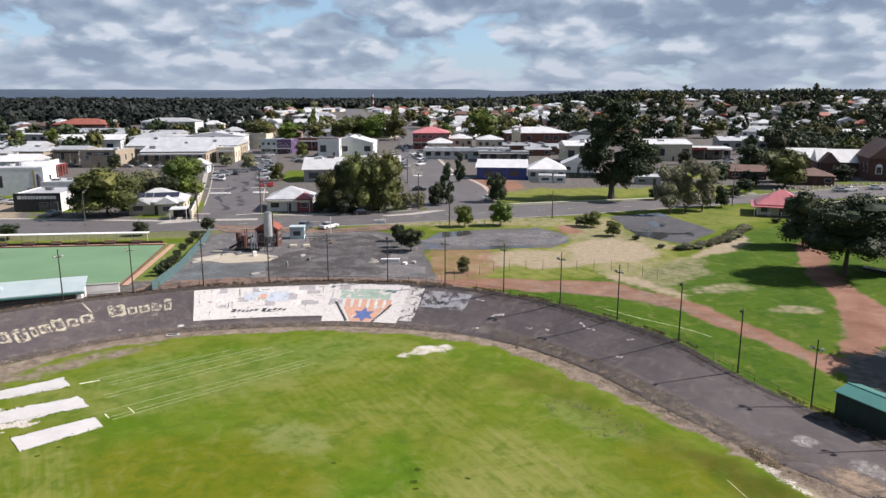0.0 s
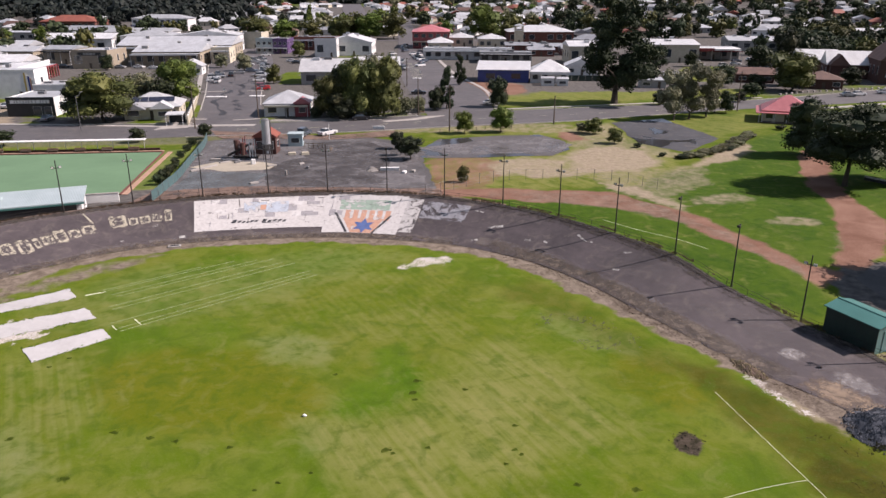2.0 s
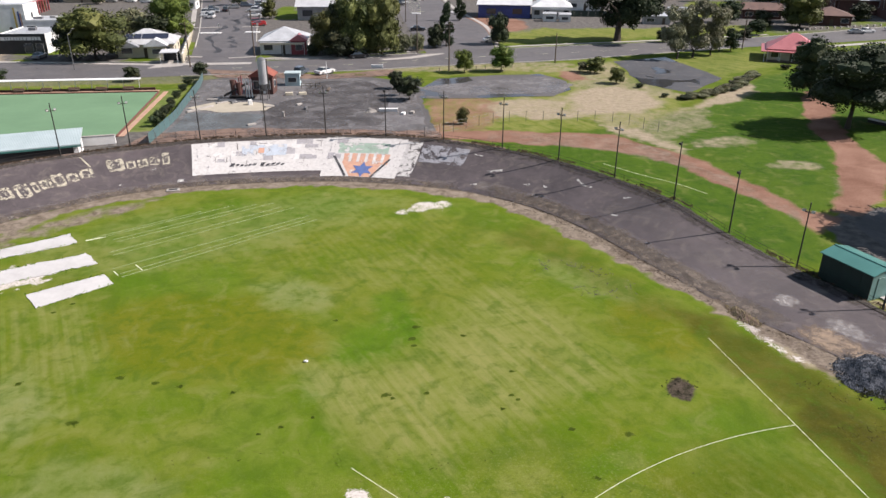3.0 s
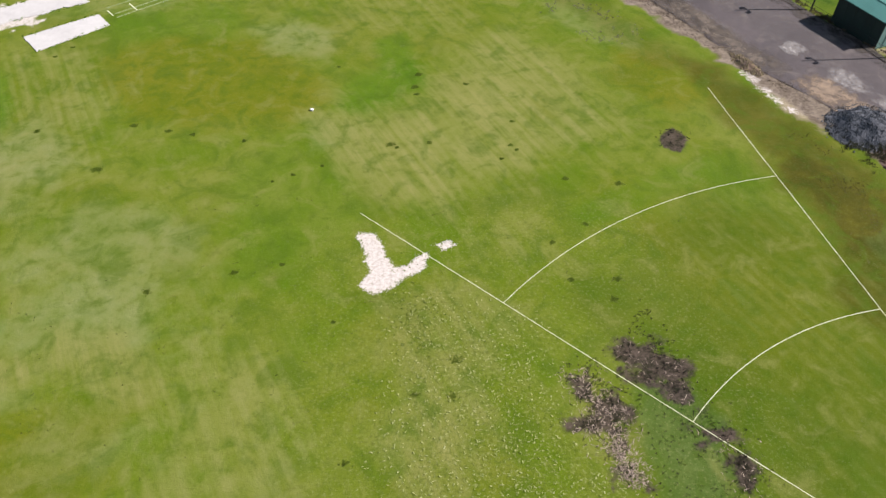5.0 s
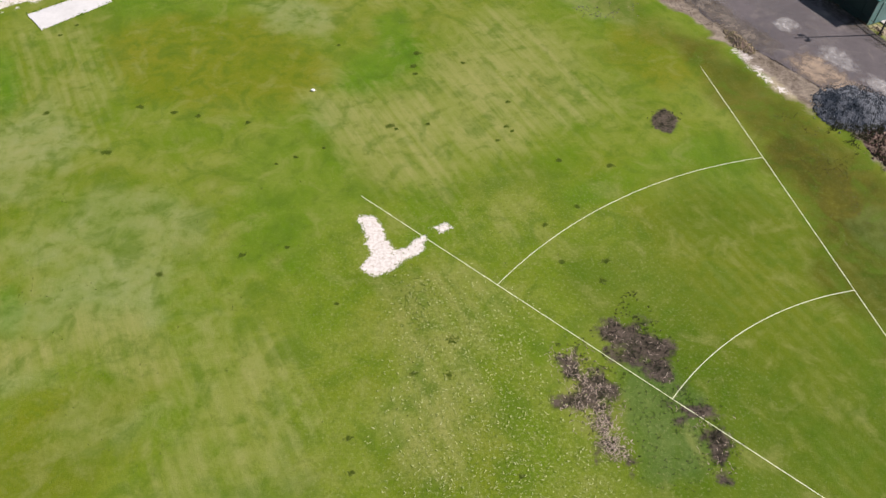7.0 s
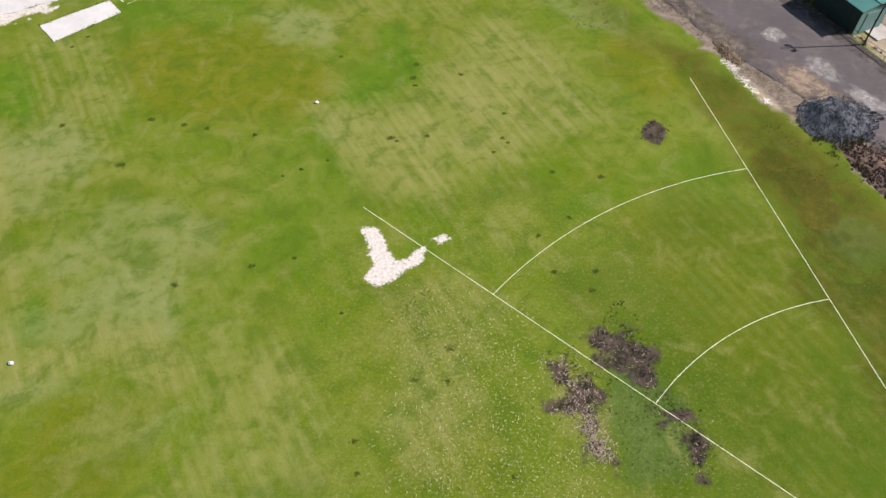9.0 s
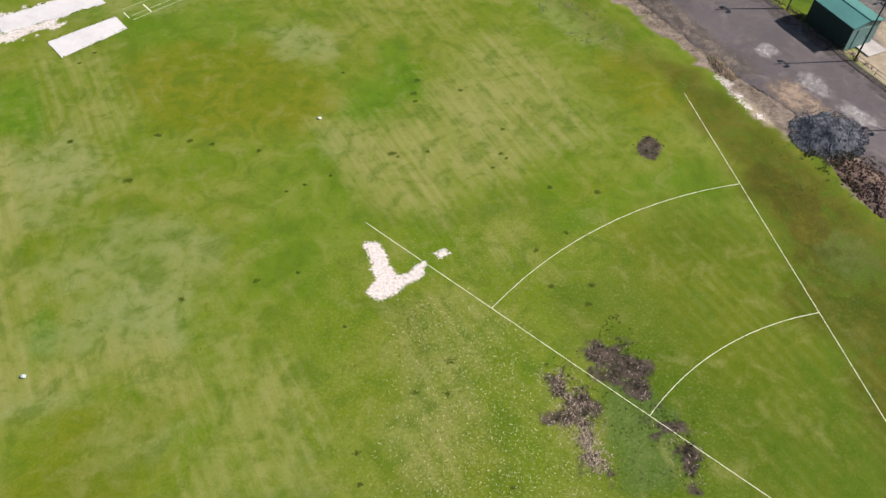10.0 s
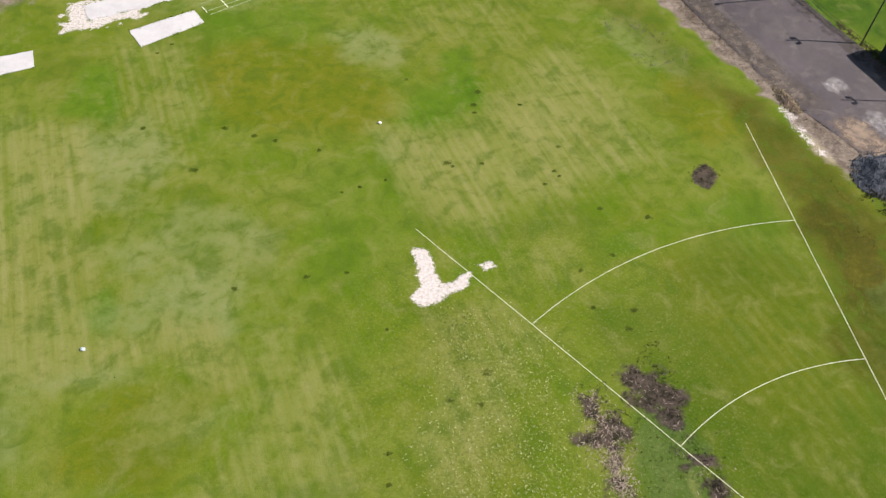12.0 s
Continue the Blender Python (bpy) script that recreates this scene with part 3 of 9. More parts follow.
n1, n2 = rough_field(X, Y, 3.0, 7), rough_field(X, Y, 0.9, 9)
soil = top(
    0.36 * inside([(24.2, 45.2), (26.4, 44.4), (27.9, 40.0), (29.0, 35.0), (29.6, 31.0), (28.0, 31.0), (26.8, 36), (25.0, 41)], 1.2, 1.6, 1.0, 30) * (0.5 + 0.7 * n2),
    0.86 * inside([(9.4, 23.4), (10.5, 24.4), (12.1, 23.7), (13.3, 22.8), (12.9, 21.2), (13.1, 20.0), (13.5, 18.8), (12.6, 19.2), (11.8, 20.8), (10.6, 21.4), (9.5, 21.9)], 0.9, 1.5, 0.9, 31),
    0.84 * inside([(6.4, 22.1), (7.7, 22.1), (8.9, 20.8), (9.5, 19.2), (9.1, 18.0), (9.6, 16.8), (9.7, 15.7), (8.7, 15.8), (7.7, 18.0), (6.7, 18.7), (7.6, 19.7), (6.6, 20.9)], 0.9, 1.7, 0.9, 32),
    0.90 * inside([(12.5, 19.3), (14.4, 18.4), (15.5, 17.4), (15.4, 15.5), (14.6, 14.7), (13.6, 15.4), (14.4, 16.7), (13.2, 17.9), (12.4, 18.4)], 0.9, 1.5, 0.8, 33),
    0.8 * inside([(10.5, 13.2), (12.5, 12.6), (13, 11), (11, 11.5)], 0.9, 0.9, 0.9, 34),
    0.92 * blot(16.6, 42.2, 1.0, 1.4, 0, 0.4, 0.6, 35),
    0.45 * apron_mask * step(8, 18, X) * (0.5 + 0.8 * n2))
sand = top(
    0.86 * inside([(-5.6, 32.3), (-4.35, 32.5), (-3.6, 30.6), (-3.0, 29.4), (-2.2, 29.7), (-1.7, 30.6), (-1.1, 30.7), (-1.05, 29.6), (-1.6, 29.0), (-2.4, 28.7), (-3.2, 27.6), (-4.2, 27.3), (-5.1, 28.0), (-4.6, 29.2), (-4.9, 30.2)], 0.36, 0.22, 0.5, 51),
    0.72 * inside([(-0.9, 31.3), (0.4, 31.8), (0.65, 31.4), (-0.2, 30.9)], 0.3, 0.4, 0.5, 52),
    0.66 * (0.5 + 0.8 * n2) * inside([(-5.4, 75.4), (-4.4, 74.7), (1.1, 77.2), (0.6, 79.1), (-2.9, 78.6)], 0.6, 1.0, 0.8, 53),
    0.58 * (0.55 + 0.8 * n2) * inside([(23.6, 52.1), (24.9, 52.0), (26.3, 47.7), (27.4, 45.2), (26.4, 45.6), (25.2, 47.4), (24.4, 49.7)], 0.5, 0.8, 0.7, 54),
    0.66 * inside([(-44.5, 58.8), (-38, 63.0), (-36.6, 61.2), (-36.0, 58.2), (-38.6, 56.6), (-43, 54.8)], 0.5, 1.3, 0.7, 57))
red = top(
    inside([(-1.5, 109.5), (6.5, 109.6), (18.7, 108.8), (26.1, 107.4), (31.9, 99.3), (35.4, 95), (37.5, 88.3), (39.9, 82), (41.4, 76.6), (44, 74), (39.4, 70), (38.6, 73.4), (36.9, 78.6), (34.5, 84.5), (31.8, 91.8), (28.1, 96.2), (22.9, 99.5), (17.2, 101.5), (6.1, 103.8), (-1.5, 106)], 1.0, 1.0, 2.0, 61),
    inside([(69.2, 138.5), (65.5, 131.5), (61.2, 122), (57.6, 110.5), (55.8, 99.4), (52.0, 92.0), (48.6, 84.6), (46.6, 80.5), (43.5, 76.5), (46, 74.5), (52, 80.4), (59.1, 92.1), (61.4, 106.5), (64.6, 117.8), (70.6, 130.7), (74.7, 138.5)], 0.8, 1.0, 2.0, 62),
    0.62 * inside([(-3.1, 131.5), (4.6, 132.8), (9.5, 129.7), (8.4, 116.3), (6, 110.4), (-1.5, 108.4), (-3.5, 118.8)], 1.4, 2.4, 2.5, 66) * (0.5 + n2),
    0.9 * inside([(24, 158), (28, 158), (30, 149), (25, 146)], 1.0, 1.5, 2.0, 63),
    0.9 * inside([(4, 212), (13, 212), (26, 222), (26, 240), (14, 254), (6, 250)], 1.5, 2, 4, 64), 0.85 * inside([(-8, 207), (-6.2, 184), (0.8, 185), (1, 196)], 0.8, 1, 2, 65))
sandy = top(
    0.8 * inside([(49.2, 86.6), (54.5, 87.6), (50.5, 79), (46.6, 78)], 1.6, 1.6, 1.5, 703),
    inside([(4.4, 127.5), (15.1, 131.4), (22, 128.9), (21.5, 118.6), (16.2, 116.6), (7.2, 121)], 1.0, 2.4, 3.0, 71) * 0.9,
    inside([(22.1, 128.6), (24.5, 138.6), (33.6, 144), (39.5, 136), (38.7, 126), (34.6, 121), (21.6, 120)], 2.2, 2.2, 3.0, 72), 0.75 * inside([(-24, 164), (-6, 167), (17, 168.5), (29, 167), (28, 155), (12, 158), (-3, 156), (-24, 157)], 1.0, 2.0, 2.5, 701) * n2 * 1.5, 0.85 * inside([(-124, 196), (-112, 196), (-99, 163), (-124, 160)], 1.0, 1.5, 2.5, 702),
    0.7 * inside([(8, 129), (16, 132), (24, 134), (24, 119), (16, 117), (8, 118)], 1.6, 2.5, 3.0, 73) * n1 * 1.9,
    0.7 * inside([(24, 141), (44, 131), (47, 135), (39, 145), (38, 168), (26, 160)], 1.5, 2.0, 2.5, 704) * (0.4 + n2),
    0.6 * inside([(24, 121), (40, 124), (47, 128), (42, 112), (34, 104), (26, 110)], 1.5, 2.5, 2.5, 705) * (0.35 + n2),
    0.95 * inside([(43, 124), (52.6, 129.5), (60, 138.6), (62, 146), (57.6, 142.7), (47.2, 131)], 0.9, 1.2, 2.0, 74),
    0.8 * blot(41, 104, 6, 2.4, 20, 1.5, 1.8, 75) * n2 * 1.5, 0.95 * inside([(25, 114), (30.8, 111.2), (34.6, 100.4), (33.6, 97.6), (30, 103.5), (26, 108.8)], 1.4, 1.4, 1.0, 79), 0.7 * blot(47, 93, 3.6, 2.0, 0, 0.8, 1.2, 76) * n2 * 1.6,
    0.95 * inside([(36.9, 55.2), (38.3, 50), (42.5, 42), (60, 36), (60, 62), (44, 62), (40.6, 59.2), (40, 55.4)], 0.6, 0.8, 1.2, 77),
    0.95 * inside([(25.2, 50.6), (26.2, 46.1), (28, 43.6), (34.6, 47.0), (33.5, 49.4), (28.5, 50.5)], 0.6, 1.0, 1.2, 78))
dry = top(
    0.85 * inside([(-120, 156), (-44, 152), (-44, 143), (-120, 134)], 1.0, 2.0, 3, 89), 0.8 * inside([(-2, 160), (28, 162), (40, 172), (56, 172), (60, 178), (78, 184), (76, 166), (58, 152), (44, 150), (24, 152), (-2, 152)], 1.5, 2.5, 4, 801),
    0.55 * inside([(-36.9, 52.9), (-30.9, 54.1), (-26.0, 46.4), (-24.7, 38.5), (-28.9, 42.7), (-32.8, 44.4)], 1.6, 1.6, 3, 80),
    0.85 * inside([(-11.4, 45.3), (-8.1, 45.4), (-3.2, 46.4), (0.2, 47.6), (0.2, 34), (-4.4, 36.2), (-8.1, 39.4)], 2.2, 2.5, 4, 81),
    0.85 * inside([(-1.8, 51.5), (5.8, 57.5), (10.8, 50.2), (13.4, 46.6), (14.0, 43.1), (8.9, 40.4), (3.5, 38.6), (-1.0, 37.6)], 2.6, 3.0, 4, 82),
    0.95 * inside([(-22.5, 25.0), (-17.2, 24.4), (-14.8, 20.9), (-15.2, 19.4), (-17.7, 20.3), (-23.0, 20.5), (-27.6, 19.8), (-29, 21.6), (-22.8, 22.9)], 1.4, 1.6, 3, 83),
    0.5 * inside([(-15, 24), (-8.6, 23), (-6.0, 16.6), (-9, 12), (-15, 12)], 2.2, 2.4, 4, 84),
    0.62 * inside([(-4.2, 27.2), (0.6, 28.6), (5.2, 26.4), (2.6, 18), (0.4, 14), (-2.4, 16), (-3.2, 22)], 1.8, 2.0, 3, 85),
    0.8 * inside([(-33.9, 32), (-33, 32), (-26.7, 20), (-27.8, 20)], 0.35, 0.4, 1.5, 86),
    0.45 * inside([(-12, 62), (-3.7, 66), (5, 60), (3, 56), (-7, 56)], 3.0, 4.0, 5, 801),
    0.8 * inside([(-43, 43), (-33.5, 42), (-26, 20), (-34, 16)], 1.6, 2.0, 4, 803),
    0.5 * inside([(0.5, 33), (4, 34.5), (7.5, 31.5), (3.8, 28), (1.0, 29.5)], 1.6, 1.8, 3, 802),
    0.95 * inside([(8, 190), (30, 196), (60, 205), (100, 222), (100, 300), (60, 300), (14, 225)], 4, 6, 12, 87),
    0.95 * inside([(-2, 131), (26, 142), (46, 133), (30, 110), (-2, 109)], 2.0, 2.5, 4, 88))
lush = top(
    0.8 * inside([(0, 98), (12, 102), (27, 113), (44, 124), (66, 152), (80, 162), (100, 150), (100, 92), (60, 85), (46, 79), (41, 74.5), (39, 64), (36, 60.5), (28, 67), (20, 80), (10, 90)], 1.5, 1.5, 3, 103),
    inside([(26, 100), (34, 90), (38, 79), (36, 63), (29, 68), (22, 80), (14, 88), (2, 95), (2, 103), (14, 103)], 0.6, 0.9, 2, 96),
    inside([(28, 113), (34, 104), (44, 82), (52, 92), (58, 104), (62, 116), (70, 138), (78, 160), (66, 152), (54, 135), (44, 124)], 1.0, 1.2, 3, 97),
    inside([(64, 116), (80, 140), (100, 150), (100, 100), (64, 92), (62.5, 104)], 0.6, 0.9, 2, 98), 0.45 * inside([(-2, 157), (8, 160), (22, 160), (24, 154), (2, 152)], 1.0, 1.5, 2, 99),
    0.2 * inside([(-54, 137), (-50, 106), (-44, 104), (-49, 140)], 0.3, 0.3, 2, 101), 0.8 * inside([(58, 150), (76, 184), (60, 178), (54, 160)], 1.5, 2, 3, 102))
olive = top(
    1.0 * inside([(-28.2, 52.4), (-23.2, 55.2), (-17.8, 55.4), (-12.6, 54.3), (-9.8, 50.2), (-9.6, 46.1), (-14.1, 43.6), (-19.3, 42.4), (-23.4, 44.3), (-27.2, 48.3)], 1.8, 2.0, 4, 111),
    0.9 * inside([(14.4, 54.5), (20.0, 54.0), (21.0, 48.3), (17.4, 46.2), (13.8, 48.6)], 1.6, 2.0, 3, 112),
    0.8 * inside([(-22.6, 18.8), (-16.6, 19.2), (-14.9, 15.3), (-18.5, 12.6), (-24, 13.4)], 1.6, 2.2, 4, 113),
    0.8 * inside([(5.2, 46.6), (8.0, 47.4), (8.8, 44.8), (6.4, 43.6)], 1.2, 1.4, 2, 114),
    1.0 * inside([(13, 33), (20, 36.5), (24, 33), (26, 26), (24, 17), (20, 13.5), (17.5, 19), (14.5, 24)], 2.0, 2.5, 5, 115),
    0.7 * inside([(-36, 30), (-29, 31), (-26, 26), (-30, 23), (-38, 24)], 2.0, 2.5, 4, 116),
    0.35 * step(0.5, 0.7, rough_field(X, Y, 11, 17)))
# ground with little grass: yards and verges of the town
bare = top(0.5 * inside([(-120, 156), (-44, 152), (-44, 144), (-120, 136)], 1.0, 1.5, 3, 125), 0.85 * inside([(-60, 164), (-5, 178), (-5, 330), (-160, 330), (-160, 160)], 3, 4, 8, 121) * step(0.22, 0.4, rough_field(X, Y, 14, 19)),
           1.0 * step(196, 240, Y) * step(0.16, 0.34, rough_field(X, Y, 26, 21)) * (1 - inside([(8, 190), (30, 222), (60, 224), (100, 232), (90, 205), (50, 195)], 2, 3, 5, 124)) * (1 - step(800, 1300, np.hypot(X, Y))), inside([(-62, 62), (-54, 78), (-46, 89), (-32, 96), (-16, 98.5), (-6, 98), (-2, 106), (-2, 110), (-42, 110), (-60, 104), (-80, 80)], 0.6, 0.8, 2, 122),
           inside([(41.1, 73.6), (46, 77), (60, 80), (60, 56), (42, 50), (38, 53), (39.5, 60), (40, 66)], 0.8, 0.8, 2, 123))
yard_lawn = top(inside([(-54.4, 241.9), (-46.1, 241.9), (-53.9, 276), (-60, 276)], 0.6, 0.8, 2, 126), inside([(76, 248), (101, 254), (122, 300), (97, 300)], 2.0, 3.0, 5, 127))
bare = bare * (1 - lush) * (1 - yard_lawn)
woods = step(900, 1500, np.hypot(X, Y)) * (0.6 + 0.4 * step(0.3, 0.6, rough_field(X, Y, 300, 25)))
# rust: dark tan sward; grey: thin grey-green sward; deep: damp dark green
n3 = rough_field(X, Y, 6.0, 27)
rust = top(
    0.80 * inside([(18.2, 54.5), (22.0, 53.6), (26.2, 46.6), (29.6, 39.8), (33, 33.0), (36, 24), (30, 22), (24.6, 31), (23.2, 38.5), (20.8, 47.4)], 1.4, 1.6, 3, 131),
    1.0 * inside([(23.2, 39.6), (25.6, 41.5), (27.9, 39.0), (30.2, 35.2), (29.2, 30.4), (25.2, 30.7), (23.9, 35.5)], 1.2, 1.6, 2.5, 132),
    0.45 * inside([(9, 72), (17, 60.5), (21, 54), (18.4, 51), (13.4, 56), (11, 60.6), (6, 68)], 1.8, 2.2, 4, 136),
    0.7 * inside([(24.6, 32), (33, 31), (40, 12), (25, 10)], 2, 3, 4, 137))
grey = top(
    0.80 * inside([(-24.6, 27.0), (-21.0, 29.0), (-16.4, 28.6), (-16.6, 24.2), (-20.3, 22.6), (-23.8, 24.3)], 1.8, 2.4, 3, 141),
    0.75 * inside([(-36, 42.2), (-29.6, 43.4), (-26.0, 39.1), (-26.8, 36.7), (-33, 36.0)], 1.4, 2.0, 3, 142),
    0.62 * inside([(-25.0, 30.3), (-23.5, 34.0), (-20.2, 34.8), (-15.6, 32.6), (-14.6, 29.4)], 1.6, 2.2, 4, 143),
    0.75 * inside([(-17.1, 57.5), (-13.6, 59.5), (-9.4, 57.2), (-10.6, 53.4), (-15.1, 54.6)], 1.4, 1.8, 3, 144),
    0.6 * inside([(-11.6, 45.2), (-8.2, 45.4), (-5.6, 42.4), (-9.2, 40.4)], 1.2, 1.6, 3, 145),
    0.6 * inside([(-30, 19.8), (-24, 20.6), (-21, 19.6), (-24, 18), (-30, 17)], 1.2, 1.6, 3, 146),
    0.62 * inside([(-40, 34), (-30, 36), (-14, 31), (-8, 22), (-8, 8), (-40, 8)], 4.0, 5.0, 6, 148) * step(0.25, 0.75, n3),
    0.7 * inside([(-54, 137), (-50, 106), (-44, 104), (-49, 140)], 0.3, 0.3, 2, 149),
    0.42 * inside([(-42, 66), (-30, 76), (-14, 82), (-5, 79), (-12, 70), (-26, 60), (-36, 60)], 2.5, 3.0, 4, 150),
    0.55 * inside([(8.5, 63.6), (12.0, 63.6), (16.6, 58.8), (16.2, 55.8), (13.4, 55.4), (10.0, 58.2)], 1.2, 1.6, 1.5, 147))
deep = top(
    0.75 * inside([(7.4, 29.0), (12.7, 30.6), (15.0, 26.0), (13.7, 24.0), (10.3, 24.2), (7.4, 25.9)], 1.2, 1.6, 2.5, 151),
    0.95 * inside([(13.0, 24.4), (14.6, 24.2), (15.9, 20.7), (17.8, 18.5), (19.0, 12.5), (16.4, 12.5), (16.2, 16.4), (14.8, 19.2)], 0.6, 0.6, 1.6, 152),
    0.8 * inside([(21.9, 22.2), (22.9, 22.0), (23.6, 18.4), (22.7, 18.2)], 0.5, 0.5, 1.2, 153),
    0.6 * inside([(-5.6, 27.3), (-2.6, 27.9), (-1.0, 26.4), (-0.2, 22.2), (-1.2, 22.0), (-2.4, 25.4)], 0.7, 1.1, 1.2, 154),
    0.5 * inside([(-3.2, 33.6), (5.6, 38.4), (8.4, 36.6), (4.6, 34.0), (1.2, 33.0)], 1.2, 1.8, 2.0, 155),
    inside([(9, 30), (14, 34), (22, 40), (26, 33), (34, 24), (34, 8), (10, 8), (9, 22)], 3.0, 3.0, 5, 156) * (0.40 + 0.75 * n3),
    0.55 * step(97, 104, Y),
    0.40 * step(0.60, 0.74, rough_field(X, Y, 5, 37)) * (Y < 86))
# blue: damp blue-green weed; coarse: rough flowering grass; grit: pale dirt at the track foot; mow: mower rows; vivid: fresh green of the oval
blue = top(
    1.0 * inside([(9.9, 21.2), (11.6, 21.4), (13.0, 21.0), (14.4, 18.3), (14.2, 16.6), (13.2, 14.4), (10.4, 14.6), (9.8, 18.0)], 0.7, 0.8, 1.6, 161),
    0.6 * inside([(25.8, 32.4), (28.6, 33.8), (31.8, 33.0), (30.9, 29.6), (27.6, 28.8)], 0.9, 1.2, 1.6, 162),
    0.5 * inside([(-11.6, 14.4), (-6.0, 15.2), (-5.6, 12), (-11.6, 12)], 1.2, 1.5, 2.5, 163))
coarse = top(
    0.95 * inside([(-3.2, 26.8), (0.2, 27.4), (5.0, 25.2), (6.8, 18.9), (9.4, 14.8), (9.8, 10), (-3, 10), (-1.6, 18), (-2.8, 22)], 1.6, 1.8, 3, 171),
    0.45 * inside([(-8, 30), (2, 36), (12, 36), (16, 28), (18, 12), (8, 10), (-8, 10)], 2.5, 2.5, 4, 172))
grit = top(
    apron_mask * (0.62 + 0.5 * n2),
    0.55 * inside([(-60, 52), (-52, 63), (-45, 70), (-40, 76), (-33, 80), (-34, 76.4), (-41, 69.4), (-48, 60), (-57, 48)], 1.4, 1.6, 1.5, 201) * (0.5 + n2),
    0.36 * inside([(6.5, 108.6), (18.7, 108), (26.1, 106), (31.9, 98.3), (36.4, 88.3), (40.4, 76.6), (39.0, 71.4), (36.9, 78.6), (31.8, 91.8), (22.9, 99.5), (6.1, 104.2)], 0.8, 1.0, 2.0, 202) * (0.5 + n1))
mow = top(
    1.0 * inside([(-43, 43), (-34, 42), (-26.5, 20), (-34, 16)], 1.0, 1.2, 3, 186),
    1.0 * inside([(-36.9, 53.5), (-30.7, 54.7), (-25.6, 46.4), (-24.3, 37.5), (-28.9, 40.7), (-33.4, 43.4)], 1.0, 1.0, 3, 181),
    0.85 * inside([(-14.6, 24.1), (-9.0, 23.4), (-6.2, 17.0), (-8, 11), (-14, 11)], 1.2, 1.4, 3, 182),
    0.70 * inside([(-11.2, 45.5), (0.0, 48.7), (5.8, 57.5), (14, 45), (8, 36), (-4.4, 34)], 1.8, 2.0, 3, 183),
    0.5 * inside([(-20, 64), (-8, 78), (6, 70), (0, 60), (-12, 58)], 3, 3, 4, 184),
    0.35 * inside([(14, 33), (22, 38), (29, 28), (26, 12), (18, 12)], 2, 2, 4, 185))
vivid = top(
    0.95 * inside([(-39, 51.7), (-35.2, 50.1), (-32.6, 44.9), (-33.0, 42.7), (-38, 43.5)], 1.0, 1.2, 2.5, 191),
    0.85 * inside([(-8.5, 48.0), (-6.5, 50.1), (-5.8, 55.9), (-3.4, 57.1), (-2.2, 51.1), (-1.5, 49.1), (-3.5, 46.7), (-6.2, 44.8), (-8.4, 45.9)], 1.0, 1.2, 2.5, 192),
    0.55 * inside([(8.1, 34.4), (11.9, 37.2), (18.2, 40.6), (20.8, 41.0), (21.1, 39.1), (17.2, 37.3), (12.2, 34.6), (8.8, 32.9)], 0.7, 0.8, 1.5, 193),
    0.62 * inside([(17.8, 39.5), (21.8, 40.0), (21.6, 36.0), (19.2, 33.4), (17.8, 36.2)], 1.0, 1.2, 2.0, 194),
    0.95 * inside([(-28.2, 25.8), (-26.2, 26.1), (-24.5, 24.4), (-24.7, 22.8), (-27.2, 22.9)], 0.7, 0.9, 2.0, 195),
    0.8 * inside([(25.6, 29.4), (30.4, 29.2), (32, 24), (28, 22), (26.6, 24.6)], 1.2, 1.4, 2.5, 196),
    0.55 * inside([(-38, 71), (-29.6, 77.6), (-15, 82.5), (-8, 80), (-10.6, 76.5), (-17.8, 69.5), (-29.7, 62.5)], 2.0, 2.2, 4, 197),
    0.5 * inside([(-31, 60.5), (-20, 62), (-16, 57), (-24, 55.4), (-31, 56)], 1.6, 1.8, 3, 198),
    0.5 * inside([(-4, 82), (3, 78.6), (8, 74), (4, 72), (-3, 78)], 1.4, 1.8, 3, 199),
    0.45 * inside([(-12, 42), (-7.4, 38.4), (-4.6, 34.4), (-8, 26), (-13, 28), (-15, 37)], 1.6, 2.0, 4, 200))
nx, ny = len(GX), len(GY)
ids = np.arange(nx * ny).reshape(ny, nx)
quads = np.stack([ids[:-1, :-1], ids[:-1, 1:], ids[1:, 1:], ids[1:, :-1]], -1).reshape(-1, 4)
me = bpy.data.meshes.new("ground")
me.vertices.add(len(X))
me.vertices.foreach_set("co", np.stack([X, Y, Z], 1).astype(np.float32).ravel())
me.loops.add(quads.size)
me.loops.foreach_set("vertex_index", quads.ravel().astype(np.int32))
me.polygons.add(len(quads))
me.polygons.foreach_set("loop_start", np.arange(0, quads.size, 4, dtype=np.int32))
me.update(calc_edges=True)
for name, masks in (("cover_a", (soil, sand, red)), ("cover_b", (sandy, dry, lush)), ("cover_c", (olive, bare, woods)), ("cover_d", (rust, grey, deep)), ("cover_e", (blue, coarse, grit)), ("cover_f", (mow, vivid, 0 * X))):
    att = me.attributes.new(name, "FLOAT_VECTOR", "POINT")
    att.data.foreach_set("vector", np.stack(masks, 1).clip(0, 1).astype(np.float32).ravel())


